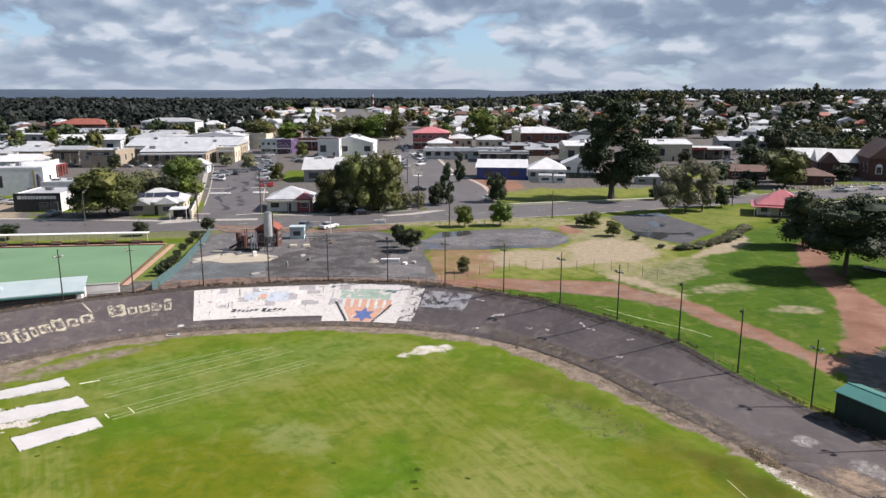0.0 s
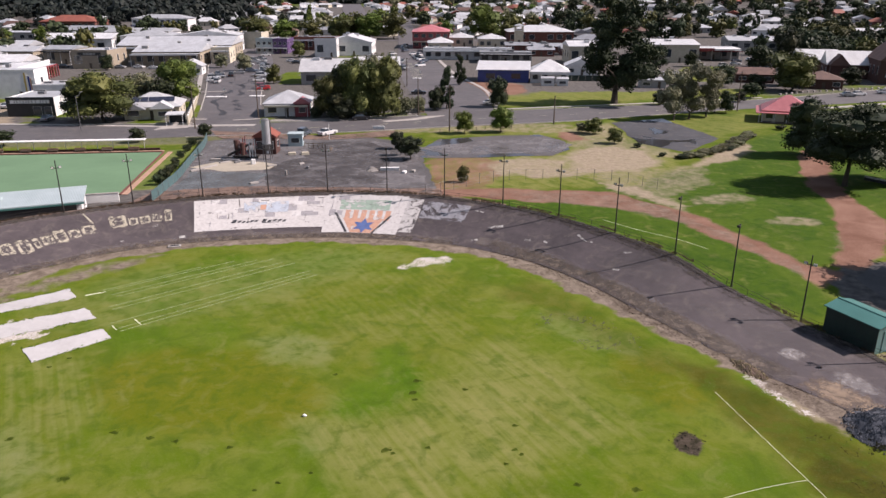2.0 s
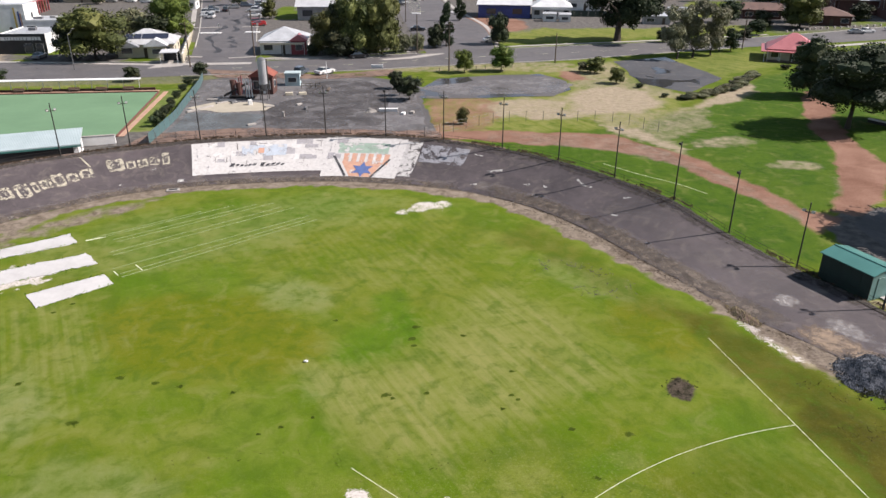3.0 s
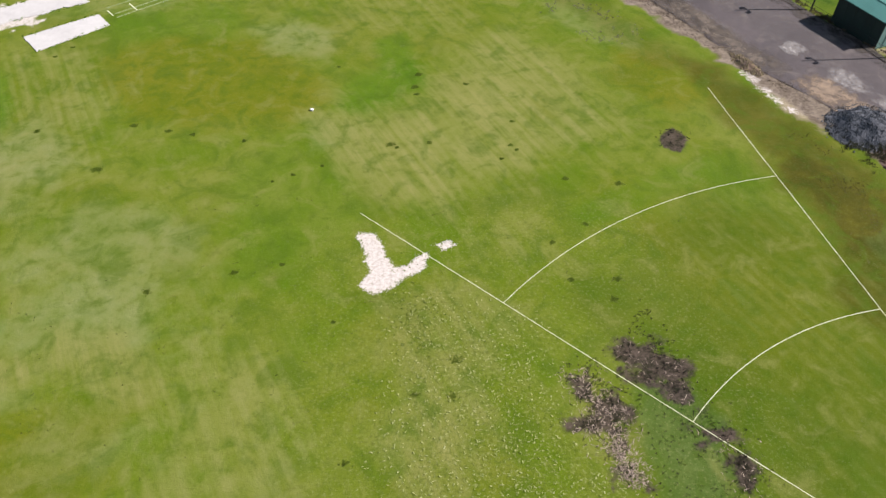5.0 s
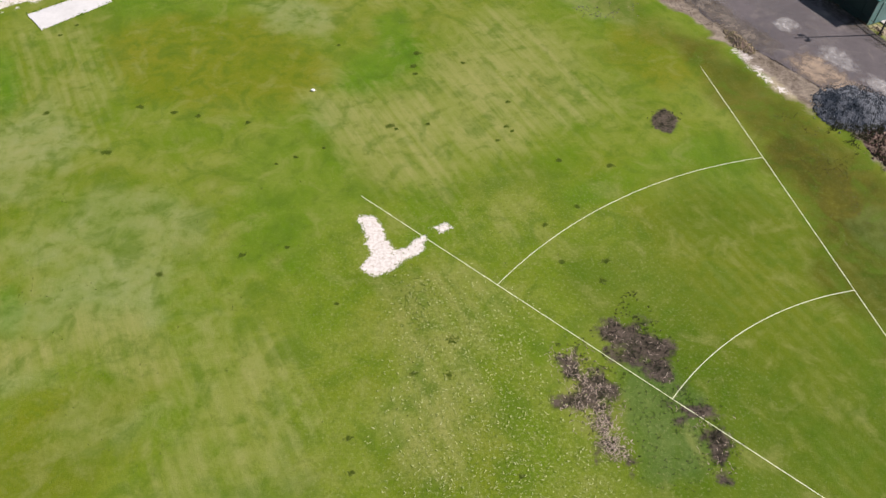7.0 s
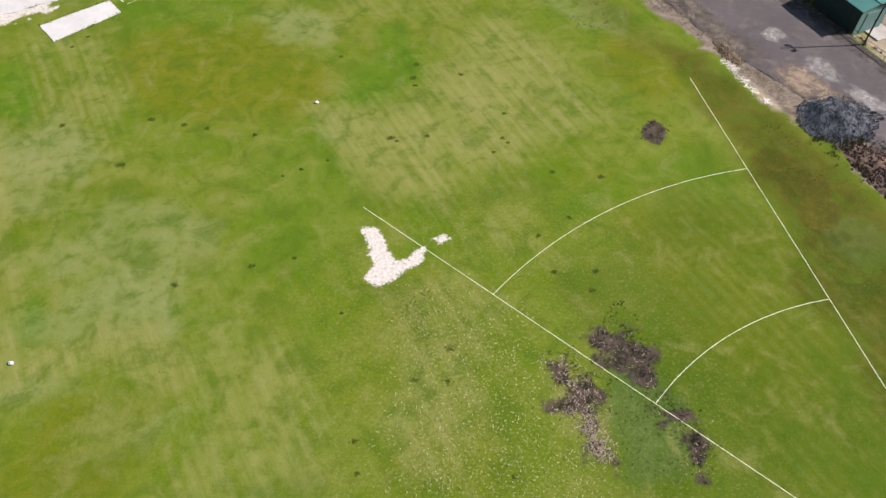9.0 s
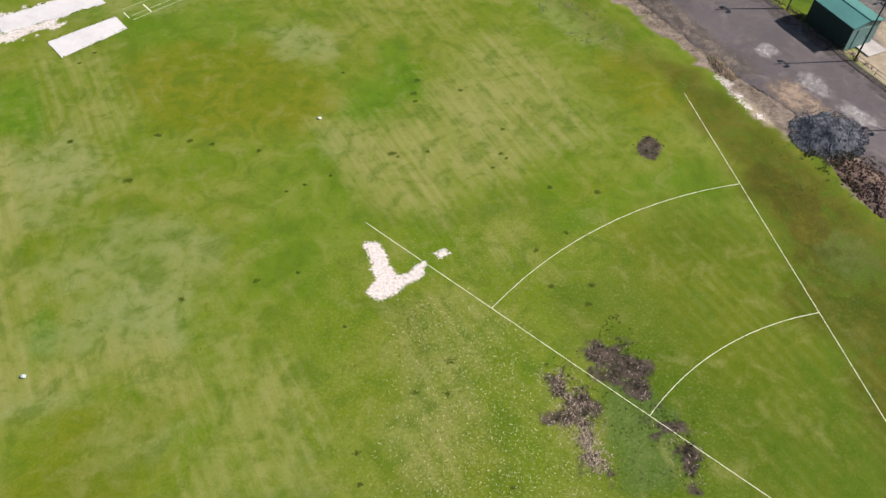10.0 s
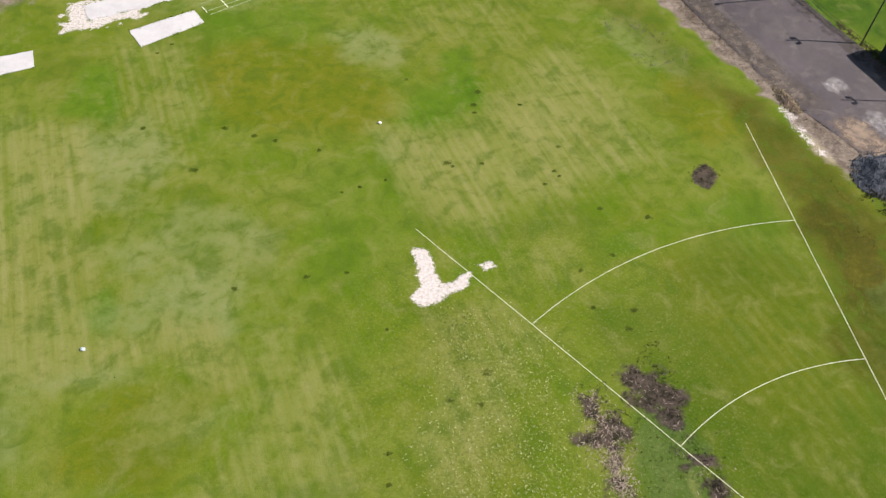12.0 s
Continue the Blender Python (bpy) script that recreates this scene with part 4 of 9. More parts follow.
def ground_material():
    m = bpy.data.materials.new("ground_cover")
    m.use_nodes = True
    n = Nodes(m.node_tree)
    vec = n.add("ShaderNodeTexCoord").outputs["Object"]
    fine, mid, wide = n.noise(vec, 4.5, 6.0, 0.7), n.noise(vec, 0.9, 6.0, 0.65), n.noise(vec, 0.14, 5.0, 0.6, 0.5)
    blade = n.noise(vec, 16.0, 3.0, 0.7)
    # mowing streaks run one way
    maps = n.add("ShaderNodeMapping", vector_type="TEXTURE")
    maps.inputs["Rotation"].default_value = (0, 0, radians(29))
    maps.inputs["Scale"].default_value = (1.0, 16.0, 1.0)
    n.link(vec, maps.inputs["Vector"])
    streak = n.noise(maps.outputs[0], 1.5, 4.0, 0.6)
    rows = n.add("ShaderNodeTexWave", wave_type="BANDS", bands_direction="X")
    n.link(maps.outputs[0], rows.inputs[0])
    rows.inputs["Scale"].default_value, rows.inputs["Distortion"].default_value, rows.inputs["Detail"].default_value = 0.36, 5.0, 4.0

    def masks(name):
        a = n.add("ShaderNodeAttribute", attribute_name=name)
        s = n.add("ShaderNodeSeparateXYZ")
        n.link(a.outputs["Vector"], s.inputs[0])
        return s.outputs

    def edge(mask, detail, lo=0.42, hi=0.58, amount=0.5):
        return n.ramp(n.math("ADD", mask, n.math("MULTIPLY", n.math("SUBTRACT", detail, 0.5), amount)), (lo, 0.0), (hi, 1.0))

    (soil_, sand_, red_), (sandy_, dry_, lush_), (olive_, bare_, woods_), (rust_, grey_, deep_) = masks("cover_a"), masks("cover_b"), masks("cover_c"), masks("cover_d")
    (blue_, coarse_, grit_), (mow_, vivid_, _) = masks("cover_e"), masks("cover_f")
    patch = n.noise(vec, 0.17, 8.0, 0.58, 0.4)
    spot = n.noise(vec, 1.0, 6.0, 0.62, 0.3)
    half = n.math("ADD", n.math("MULTIPLY", spot, 0.55), n.math("MULTIPLY", patch, 0.45))
    soft = lambda lo=0.36, hi=0.64: n.ramp(half, (lo, 0.0), (hi, 1.0))
    col = n.ramp(patch, (0.36, (0.086, 0.136, 0.003)), (0.50, (0.117, 0.151, 0.010)), (0.64, (0.152, 0.170, 0.024)))
    col = n.mix(n.math("MULTIPLY", n.ramp(streak, (0.44, 0.0), (0.62, 1.0)), 0.22), col, (0.165, 0.175, 0.035))
    col = n.mix(n.math("MULTIPLY", edge(olive_, spot, 0.1, 0.9, 0.5), 0.85), col, n.mix(soft(), (0.098, 0.124, 0.002), (0.138, 0.136, 0.006)))
    col = n.mix(n.math("MULTIPLY", edge(vivid_, spot, 0.1, 0.95, 0.6), 0.85), col, n.mix(soft(), (0.042, 0.120, 0.002), (0.092, 0.152, 0.004)))
    col = n.mix(n.math("MULTIPLY", edge(deep_, spot, 0.15, 0.95, 0.7), 0.88), col, n.mix(soft(), (0.044, 0.082, 0.002), (0.092, 0.118, 0.008)))
    col = n.mix(n.math("MULTIPLY", lush_, 0.95), col, n.mix(soft(0.38, 0.62), (0.020, 0.062, 0.002), (0.060, 0.112, 0.005)))
    col = n.mix(n.math("MULTIPLY", edge(grey_, spot, 0.1, 1.0, 0.8), 0.8), col, n.mix(soft(), (0.168, 0.190, 0.056), (0.238, 0.240, 0.108)))
    thin = n.math("ADD", n.math("MULTIPLY", streak, 0.45), n.math("ADD", n.math("MULTIPLY", spot, 0.3), n.math("MULTIPLY", patch, 0.25)))
    col = n.mix(n.math("MULTIPLY", edge(dry_, thin, 0.25, 0.95, 1.4), 0.8), col, n.mix(n.ramp(streak, (0.35, 0.0), (0.65, 1.0)), (0.158, 0.168, 0.030), (0.240, 0.222, 0.074)))
    col = n.mix(n.math("MULTIPLY", edge(rust_, half, 0.10, 1.0, 0.7), 0.86), col, n.mix(soft(0.38, 0.62), (0.030, 0.021, 0.002), (0.082, 0.066, 0.005)))
    col = n.mix(n.math("MULTIPLY", edge(blue_, spot, 0.2, 0.95, 0.9), 0.72), col, n.mix(soft(), (0.040, 0.080, 0.014), (0.092, 0.132, 0.036)))
    # drifts of thin and thick sward
    drift = n.noise(vec, 0.42, 7.0, 0.62, 0.7)
    col = n.mix(n.math("MULTIPLY", n.ramp(drift, (0.36, 1.0), (0.49, 0.0)), 0.58), col, (0.062, 0.106, 0.005))
    col = n.mix(n.math("MULTIPLY", n.ramp(drift, (0.53, 0.0), (0.68, 1.0)), n.math("SUBTRACT", 0.42, n.math("MULTIPLY", rust_, 0.40))), col, (0.212, 0.200, 0.060))
    # mower rows, clumps, straw and blades
    col = n.mix(n.math("MULTIPLY", n.math("MULTIPLY", mow_, n.ramp(rows.outputs["Fac"], (0.25, 0.0), (0.8, 1.0))), n.math("MULTIPLY", n.ramp(half, (0.40, 0.0), (0.60, 1.0)), 0.36)), col, (0.232, 0.226, 0.074))
    col = n.mix(n.math("MULTIPLY", n.ramp(spot, (0.32, 1.0), (0.46, 0.0)), 0.32), col, (0.048, 0.084, 0.003))
    grain = n.math("ADD", 0.12, n.math("MULTIPLY", coarse_, 0.5))
    col = n.mix(n.math("MULTIPLY", n.ramp(fine, (0.34, 1.0), (0.50, 0.0)), grain), col, (0.046, 0.068, 0.004))
    col = n.mix(n.math("MULTIPLY", n.ramp(blade, (0.32, 1.0), (0.48, 0.0)), grain), col, (0.046, 0.066, 0.005))
    speck = n.ramp(n.noise(vec, 5.5, 4.0, 0.75), (0.54, 0.0), (0.66, 1.0))
    col = n.mix(n.math("MULTIPLY", speck, n.math("ADD", 0.12, n.math("MULTIPLY", coarse_, 0.62))), col, (0.262, 0.258, 0.104))
    col = n.mix(1.0, col, (0.742, 0.795, 0.77), "MULTIPLY")
    clump = n.noise(vec, 0.55, 7.0, 0.66, 0.6)
    col = n.mix(edge(bare_, mid, 0.3, 0.7), col, n.mix(n.ramp(mid, (0.35, 0.0), (0.65, 1.0)), (0.060, 0.056, 0.054), (0.130, 0.120, 0.110)))
    col = n.mix(edge(sandy_, n.math("ADD", n.math("MULTIPLY", fine, 0.5), n.math("MULTIPLY", clump, 0.5)), 0.15, 1.0, 1.7), col, n.mix(n.ramp(n.noise(vec, 1.3, 7.0, 0.7, 0.8), (0.25, 0.0), (0.75, 1.0)), (0.160, 0.128, 0.092), (0.330, 0.275, 0.198)))
    col = n.mix(edge(red_, fine, 0.25, 0.8, 0.9), col, n.mix(n.ramp(n.math("ADD", n.math("MULTIPLY", patch, 0.6), n.math("MULTIPLY", fine, 0.4)), (0.38, 0.0), (0.62, 1.0)), (0.122, 0.060, 0.040), (0.228, 0.134, 0.098)))
    col = n.mix(edge(grit_, n.math("ADD", n.math("MULTIPLY", fine, 0.5), n.math("MULTIPLY", clump, 0.5)), 0.22, 0.62, 1.0), col, n.mix(n.ramp(n.noise(vec, 0.8, 8.0, 0.72, 0.8), (0.34, 0.0), (0.66, 1.0)), (0.080, 0.062, 0.044), (0.225, 0.186, 0.150)))
    col = n.mix(n.math("MULTIPLY", edge(soil_, n.math("ADD", n.math("MULTIPLY", fine, 0.6), n.math("MULTIPLY", n.noise(vec, 2.6, 6.0, 0.75), 0.4)), 0.34, 0.70, 1.5), 0.92), col, n.mix(n.ramp(n.math("ADD", n.math("MULTIPLY", n.noise(vec, 1.4, 5.0, 0.7), 0.55), n.math("MULTIPLY", n.noise(vec, 6.0, 5.0, 0.8), 0.45)), (0.42, 0.0), (0.60, 1.0)), (0.008, 0.006, 0.006), (0.078, 0.055, 0.050)))
    col = n.mix(edge(sand_, n.math("ADD", n.math("MULTIPLY", fine, 0.6), n.math("MULTIPLY", n.noise(vec, 9.0, 4.0, 0.7), 0.4)), 0.42, 0.60, 1.9), col, n.mix(n.ramp(fine, (0.35, 0.0), (0.6, 1.0)), (0.33, 0.295, 0.265), (0.48, 0.445, 0.42)))
    col = n.mix(woods_, col, n.mix(n.ramp(n.noise(vec, 0.02, 8.0, 0.75), (0.35, 0.0), (0.65, 1.0)), (0.007, 0.012, 0.010), (0.024, 0.032, 0.022)))
    p = n.add("ShaderNodeBsdfPrincipled")
    n.link(col, p.inputs["Base Color"])
    p.inputs["Roughness"].default_value, p.inputs["Specular IOR Level"].default_value = 0.95, 0.1
    bp = n.add("ShaderNodeBump")
    bp.inputs["Strength"].default_value, bp.inputs["Distance"].default_value = 0.5, 0.05
    n.link(n.math("ADD", fine, blade), bp.inputs["Height"])
    n.link(bp.outputs[0], p.inputs["Normal"])
    n.link(p.outputs[0], n.add("ShaderNodeOutputMaterial").inputs[0])
    return m


me.materials.append(ground_material())
me.shade_smooth()
ground = tagged(new("ground", me), "mown green oval and lawns with sand and bare earth", "ground", "", "structure")

# ---- the banked bend ----
sv = np.stack(np.meshgrid(np.linspace(0, 1, 2 * NT), np.array((0, .05, .1, .16, .3, .45, .6, .8, 1.0)), indexing="ij"), -1).reshape(-1, 2)
bv = bank(sv[:, 0], sv[:, 1])
bv[:, 2] += 0.05 * (rough_field(bv[:, 0], bv[:, 1], 3, 13) - 0.5) + np.clip(1 - sv[:, 1] / 0.16, 0, 1) * 0.26 * (rough_field(bv[:, 0], bv[:, 1], 1.6, 15) - 0.5)
bf = [(i * 9 + j, i * 9 + 9 + j, i * 9 + 10 + j, i * 9 + 1 + j) for i in range(2 * NT - 1) for j in range(8)]
track = tagged(new("track", mesh_of("track", bv, [f[::-1] for f in bf], M["track"], True)), "dark grey bitumen cycling track, steeply banked and worn", "track", "", "structure")
# outer slope of the bank
t_ = np.gradient(rim[:, :2], axis=0)
t_ /= np.linalg.norm(t_, axis=1)[:, None]
out_ = np.stack([-t_[:, 1], t_[:, 0]], 1)
ov = []
for i in range(NT):
    for k, (d, z) in enumerate(((0.0, 1.0), (0.5, 1.01), (2.4, 0.55), (4.6, 0.0))):
        q = rim[i, :2] + out_[i] * d * float(np.clip(rim[i, 2] / 2.4, 0.06, 1))
        ov.append((q[0] + 0.3 * (rough_field(q[0], q[1], 1.5, 5) - 0.5) * (k > 0), q[1], rim[i, 2] * z - (0.15 if k == 3 else 0) + 0.12 * (rough_field(q[0], q[1], 0.8, 6) - 0.5) * (k > 0) + (0.02 if k else 0.0)))
of = [(i * 4 + j, i * 4 + 4 + j, i * 4 + 5 + j, i * 4 + 1 + j) for i in range(NT - 1) for j in range(3)]
of = [f[::-1] for f in of]
bend = int(NT * 0.505)
for name, faces, material, label in (("embankment", [f for f in of if f[0] < bend * 4], M["earth"], "brown earth back slope behind the banked track"),
                                     ("embankment", [f for f in of if f[0] >= bend * 4], None, "grassy back slope behind the banked track")):
    ob = new(name, mesh_of(name, ov, faces, material, True))
    if material is None:
        att = ob.data.attributes.new("cover_b", "FLOAT_VECTOR", "POINT")
        att.data.foreach_set("vector", np.tile([0.0, 0.25, 1.0], len(ov)))
        ob.data.materials.append(ground.data.materials[0])
    tagged(ob, label, "embankment", "", "structure")


def bank_paint(name, s0, s1, v0, v1, material, label, category, lift=0.02, n=24, skew=0.0, group=""):
    """Paint on the bank between s0..s1 and v0..v1; skew leans its ends."""
    u, v = np.meshgrid(np.linspace(0, 1, n), np.linspace(0, 1, 7), indexing="ij")
    s = s0 + (s1 - s0) * u + skew * (v - 0.5)
    p = bank(s.ravel(), (v0 + (v1 - v0) * v).ravel(), lift)
    f = [(i * 7 + j + 1, i * 7 + 8 + j, i * 7 + 7 + j, i * 7 + j) for i in range(n - 1) for j in range(6)]
    return tagged(new(name, mesh_of(name, p, f, material, True)), label, category, group, "structure")

# ---- paint on the bank ----
M["crack"] = worn_paint("crack_dark", (0.10, 0.085, 0.08), (0.05, 0.042, 0.04), 0.55, 2.2)
bank_paint("painted_banner", 0.2655, 0.368, 0.235, 0.925, M["lime"], "flaking white painted hoarding panel on the track bank", "painted sign", 0.03, 40)
bank_paint("painted_panel", 0.367, 0.4312, 0.10, 0.965, M["lime"], "flaking white painted emblem panel on the track bank", "painted sign", 0.036, 30)
bank_paint("painted_panel", 0.4312, 0.4435, 0.17, 0.91, M["palefade"], "faded white painted panel on the track bank", "painted sign", 0.03, 12)
bank_paint("faded_paint", 0.4445, 0.482, 0.52, 0.88, M["ghost"], "ghostly remains of grey-blue paint on bitumen", "paint", 0.03, 20)
bank_paint("painted_patch", 0.303, 0.337, 0.60, 0.83, M["paleblue"], "faded pale blue painted patch on the hoarding", "paint", 0.046, 16)
bank_paint("painted_patch", 0.3155, 0.320, 0.66, 0.77, M["paleorange"], "faded orange painted spot on the hoarding", "paint", 0.052, 8)
bank_paint("painted_patch", 0.378, 0.4185, 0.63, 0.84, M["palegreen"], "worn pale green painted band on the emblem", "paint", 0.046, 16)


def bank_strip(name, a, b, width, material, label, lift=0.06, category="paint", n=10):
    """A painted stroke on the bank from (s, v) a to b; width in metres."""
    t = np.linspace(0, 1, n)[:, None]
    line = np.array(a) + (np.array(b) - np.array(a)) * t
    p = bank(line[:, 0], line[:, 1], lift)
    d = np.gradient(p, axis=0)
    side = np.cross(d, (0, 0, 1.0))
    side /= np.linalg.norm(side, axis=1)[:, None]
    q = bank(line[:, 0], line[:, 1] + 0.02, lift) - p
    upw = q / np.linalg.norm(q, axis=1)[:, None]
    along = d / np.linalg.norm(d, axis=1)[:, None]
    nrm = np.cross(along, upw)
    nn = np.cross(bank(line[:, 0] + 0.002, line[:, 1], lift) - p, q)
    nn /= np.linalg.norm(nn, axis=1)[:, None]
    side = np.cross(nn, along)
    v = np.vstack([p - side * width / 2, p + side * width / 2])
    f = [(i, i + 1, n + i + 1, n + i) for i in range(n - 1)]
    me = mesh_of(name, v, f, material)
    bm = bmesh.new()
    bm.from_mesh(me)
    if sum(fc.normal.z for fc in bm.faces) < 0 or all(fc.normal.z < 0 for fc in bm.faces):
        bmesh.ops.reverse_faces(bm, faces=bm.faces[:])
    bm.to_mesh(me)
    bm.free()
    return tagged(new(name, me), label, category, "", "structure")


# the fan of the emblem: orange rays, dark edge strokes, a blue star
for k in range(6):
    s = 0.3835 + 0.0066 * k
    bank_paint("painted_ray", s, s + 0.0042, 0.40, 0.62, M["paleorange"], "faded orange painted ray of the emblem", "paint", 0.05, 5, group="rays of the emblem")
fan = [(0.3825, 0.44), (0.4165, 0.44), (0.4100, 0.105), (0.3915, 0.105)]
u_, v_ = np.meshgrid(np.linspace(0, 1, 12), np.linspace(0, 1, 8), indexing="ij")
fan_s = (1 - v_) * (fan[3][0] + (fan[2][0] - fan[3][0]) * u_) + v_ * (fan[0][0] + (fan[1][0] - fan[0][0]) * u_)
fan_p = bank(fan_s.ravel(), (0.105 + (0.44 - 0.105) * v_).ravel(), 0.048)
tagged(new("painted_fan", mesh_of("painted_fan", fan_p, [(i * 8 + j + 1, i * 8 + 9 + j, i * 8 + 8 + j, i * 8 + j) for i in range(11) for j in range(7)], M["paleorange"])),
       "faded orange painted wedge of the emblem", "paint", "", "structure")
bank_strip("painted_stroke", (0.3755, 0.56), (0.3880, 0.11), 0.30, M["blackpaint"], "dark painted edge stroke of the emblem")
bank_strip("painted_stroke", (0.4215, 0.52), (0.4100, 0.10), 0.30, M["blackpaint"], "dark painted edge stroke of the emblem")
star = []
for k in range(12):
    a, r = math.pi * k / 6 + math.pi / 2, (1.0 if k % 2 == 0 else 0.5)
    star.append((0.4012 + 0.0098 * r * math.cos(a), 0.265 + 0.175 * r * math.sin(a)))
sp = bank(np.array([0.4012] + [p[0] for p in star]), np.array([0.265] + [p[1] for p in star]), 0.075)
tagged(new("painted_star", mesh_of("painted_star", sp, [(0, 1 + k, 1 + (k + 1) % 12) for k in range(12)], M["bluepaint"])), "worn deep blue painted star of the emblem", "paint", "", "structure")
# plain dark bars where the hoarding carried words
for k, (s, w) in enumerate([(0.2945, 0.0034), (0.2990, 0.0026), (0.3025, 0.0022), (0.3057, 0.0022), (0.3087, 0.0024), (0.3120, 0.0026), (0.3180, 0.0030), (0.3222, 0.0028), (0.3262, 0.0030), (0.3302, 0.0026), (0.3338, 0.0024)]):
    v0 = 0.385 + 0.01 * math.sin(k * 1.7)
    bank_paint("painted_bar", s, s + w, v0, v0 + (0.075 if k in (0, 6) else 0.045), M["blackpaint"], "worn black painted bar on the white hoarding", "paint", 0.05, 4, 0.0015, group="bars on the hoarding")
bank_strip("painted_underline", (0.318, 0.365), (0.331, 0.372), 0.09, M["blackpaint"], "thin black painted underline on the hoarding")


# weathered squares, cracks, scuffs and drips over the two white panels
M["lavender"] = worn_paint("weathered_white_paint", (0.33, 0.315, 0.33), (0.25, 0.24, 0.25), 0.62, 1.4, 0.05, 0.8)
M["cleanwhite"] = worn_paint("bright_white_paint", (0.54, 0.525, 0.515), (0.46, 0.445, 0.435), 0.7, 1.4, 0.05, 0.9)
rk = random.Random(19)
for k in range(26):
    s = 0.267 + 0.0035 * rk.randrange(28) if k < 20 else 0.37 + 0.006 * rk.randrange(9)
    v, w, h = rk.choice((0.50, 0.62, 0.74, 0.82)), rk.uniform(0.004, 0.011), rk.uniform(0.07, 0.16)
    bank_paint("weathered_square", s, min(s + w, 0.3665 if k < 20 else 0.430), v, min(v + h, 0.92), M["lavender"] if k % 3 else M["cleanwhite"], "greyed square of old white paint", "paint", 0.039 + 0.0002 * k, 6, group="weathered squares")
for k in range(46):
    s = rk.uniform(0.268, 0.428)
    top_ = 0.90 if s < 0.367 else 0.94
    v = top_ - 0.66 * rk.random() ** 2.2
    ds, dv = (rk.uniform(-0.007, 0.007), rk.uniform(-0.02, 0.02)) if k % 3 else (rk.uniform(-0.001, 0.001), -rk.uniform(0.06, 0.2))
    bank_strip("paint_crack", (s, v), (min(max(s + ds, 0.267), 0.43), max(v + dv, 0.25)), rk.uniform(0.03, 0.11), M["crack"] if k % 2 else M["ghost"], "dark crack through the white paint", 0.062, n=5)


def bank_ring(s, v, w, h, label):
    """A hollow, rough-edged painted block: the outline of a big faded character."""
    u = np.linspace(0, 2 * math.pi, 21)[:-1]
    outer = np.stack([s + w / 2 * np.sign(np.cos(u)) * np.abs(np.cos(u)) ** 0.28, v + h / 2 * np.sign(np.sin(u)) * np.abs(np.sin(u)) ** 0.28], 1)
    inner = np.stack([s + (outer[:, 0] - s) * 0.55, v + (outer[:, 1] - v) * 0.6], 1)
    jig = 0.012 * np.sin(np.arange(20) * 2.3 + s * 900)
    p = np.vstack([bank(outer[:, 0], outer[:, 1] + jig, 0.03), bank(inner[:, 0], inner[:, 1] - jig, 0.03)])
    f = [(i, (i + 1) % 20, 20 + (i + 1) % 20, 20 + i) for i in range(20)]
    me = mesh_of("painted_block", p, f, M["letter"])
    tagged(new("painted_block", me), label, "paint", "blocks on the bank", "structure")
    return bank_paint("painted_fill", s - w * 0.30, s + w * 0.30, v - h * 0.32, v + h * 0.32, M["letterfill"], "thin remains of cream paint within a block", "paint", 0.024, 5, group="fills on the bank")


M["letterfill"] = worn_paint("letter_fill", (0.28, 0.26, 0.21), (0.19, 0.175, 0.145), 0.22, 2.6)


BLOCKS = [(0.118, .505, .010, .26), (0.1305, .50, .009, .22), (0.1415, .48, .009, .27), (0.1500, .50, .0042, .20), (0.1575, .52, .008, .18), (0.1668, .545, .0085, .26), (0.1765, .55, .008, .17), (0.1868, .58, .010, .20),
          (0.2090, .66, .0125, .26), (0.2200, .63, .007, .16), (0.2288, .635, .0078, .17), (0.2378, .655, .0078, .17), (0.2462, .675, .0055, .26)]
for b_ in BLOCKS:
    bank_ring(*b_, "big faded cream painted block outline on the bank")
bank_strip("painted_stroke", (0.1875, 0.92), (0.1915, 0.70), 0.22, M["letter"], "cream painted stray stroke on the bank")
for k, (a, b, w) in enumerate([((0.1225, 0.03), (0.129, 0.035), .6), ((0.2535, 0.15), (0.2590, 0.15), .55), ((0.206, .22), (0.209, .22), .25), ((0.2335, 0.47), (0.238, 0.48), .3), ((0.505, 0.50), (0.516, 0.58), .45),
                               ((0.499, 0.165), (0.504, 0.20), .3), ((0.5415, 0.39), (0.546, 0.43), .35), ((0.556, 0.47), (0.560, 0.46), .3), ((0.575, 0.77), (0.584, 0.70), .28), ((0.584, 0.70), (0.590, 0.72), .22), ((0.6165, 0.73), (0.6215, 0.80), .3),
                               ((0.6245, 0.40), (0.6285, 0.43), .28), ((0.487, 0.80), (0.494, 0.79), .2)]):
    bank_strip("paint_mark", a, b, w, M["scrap"], "scrap of old white paint on the bitumen", 0.03, n=6)


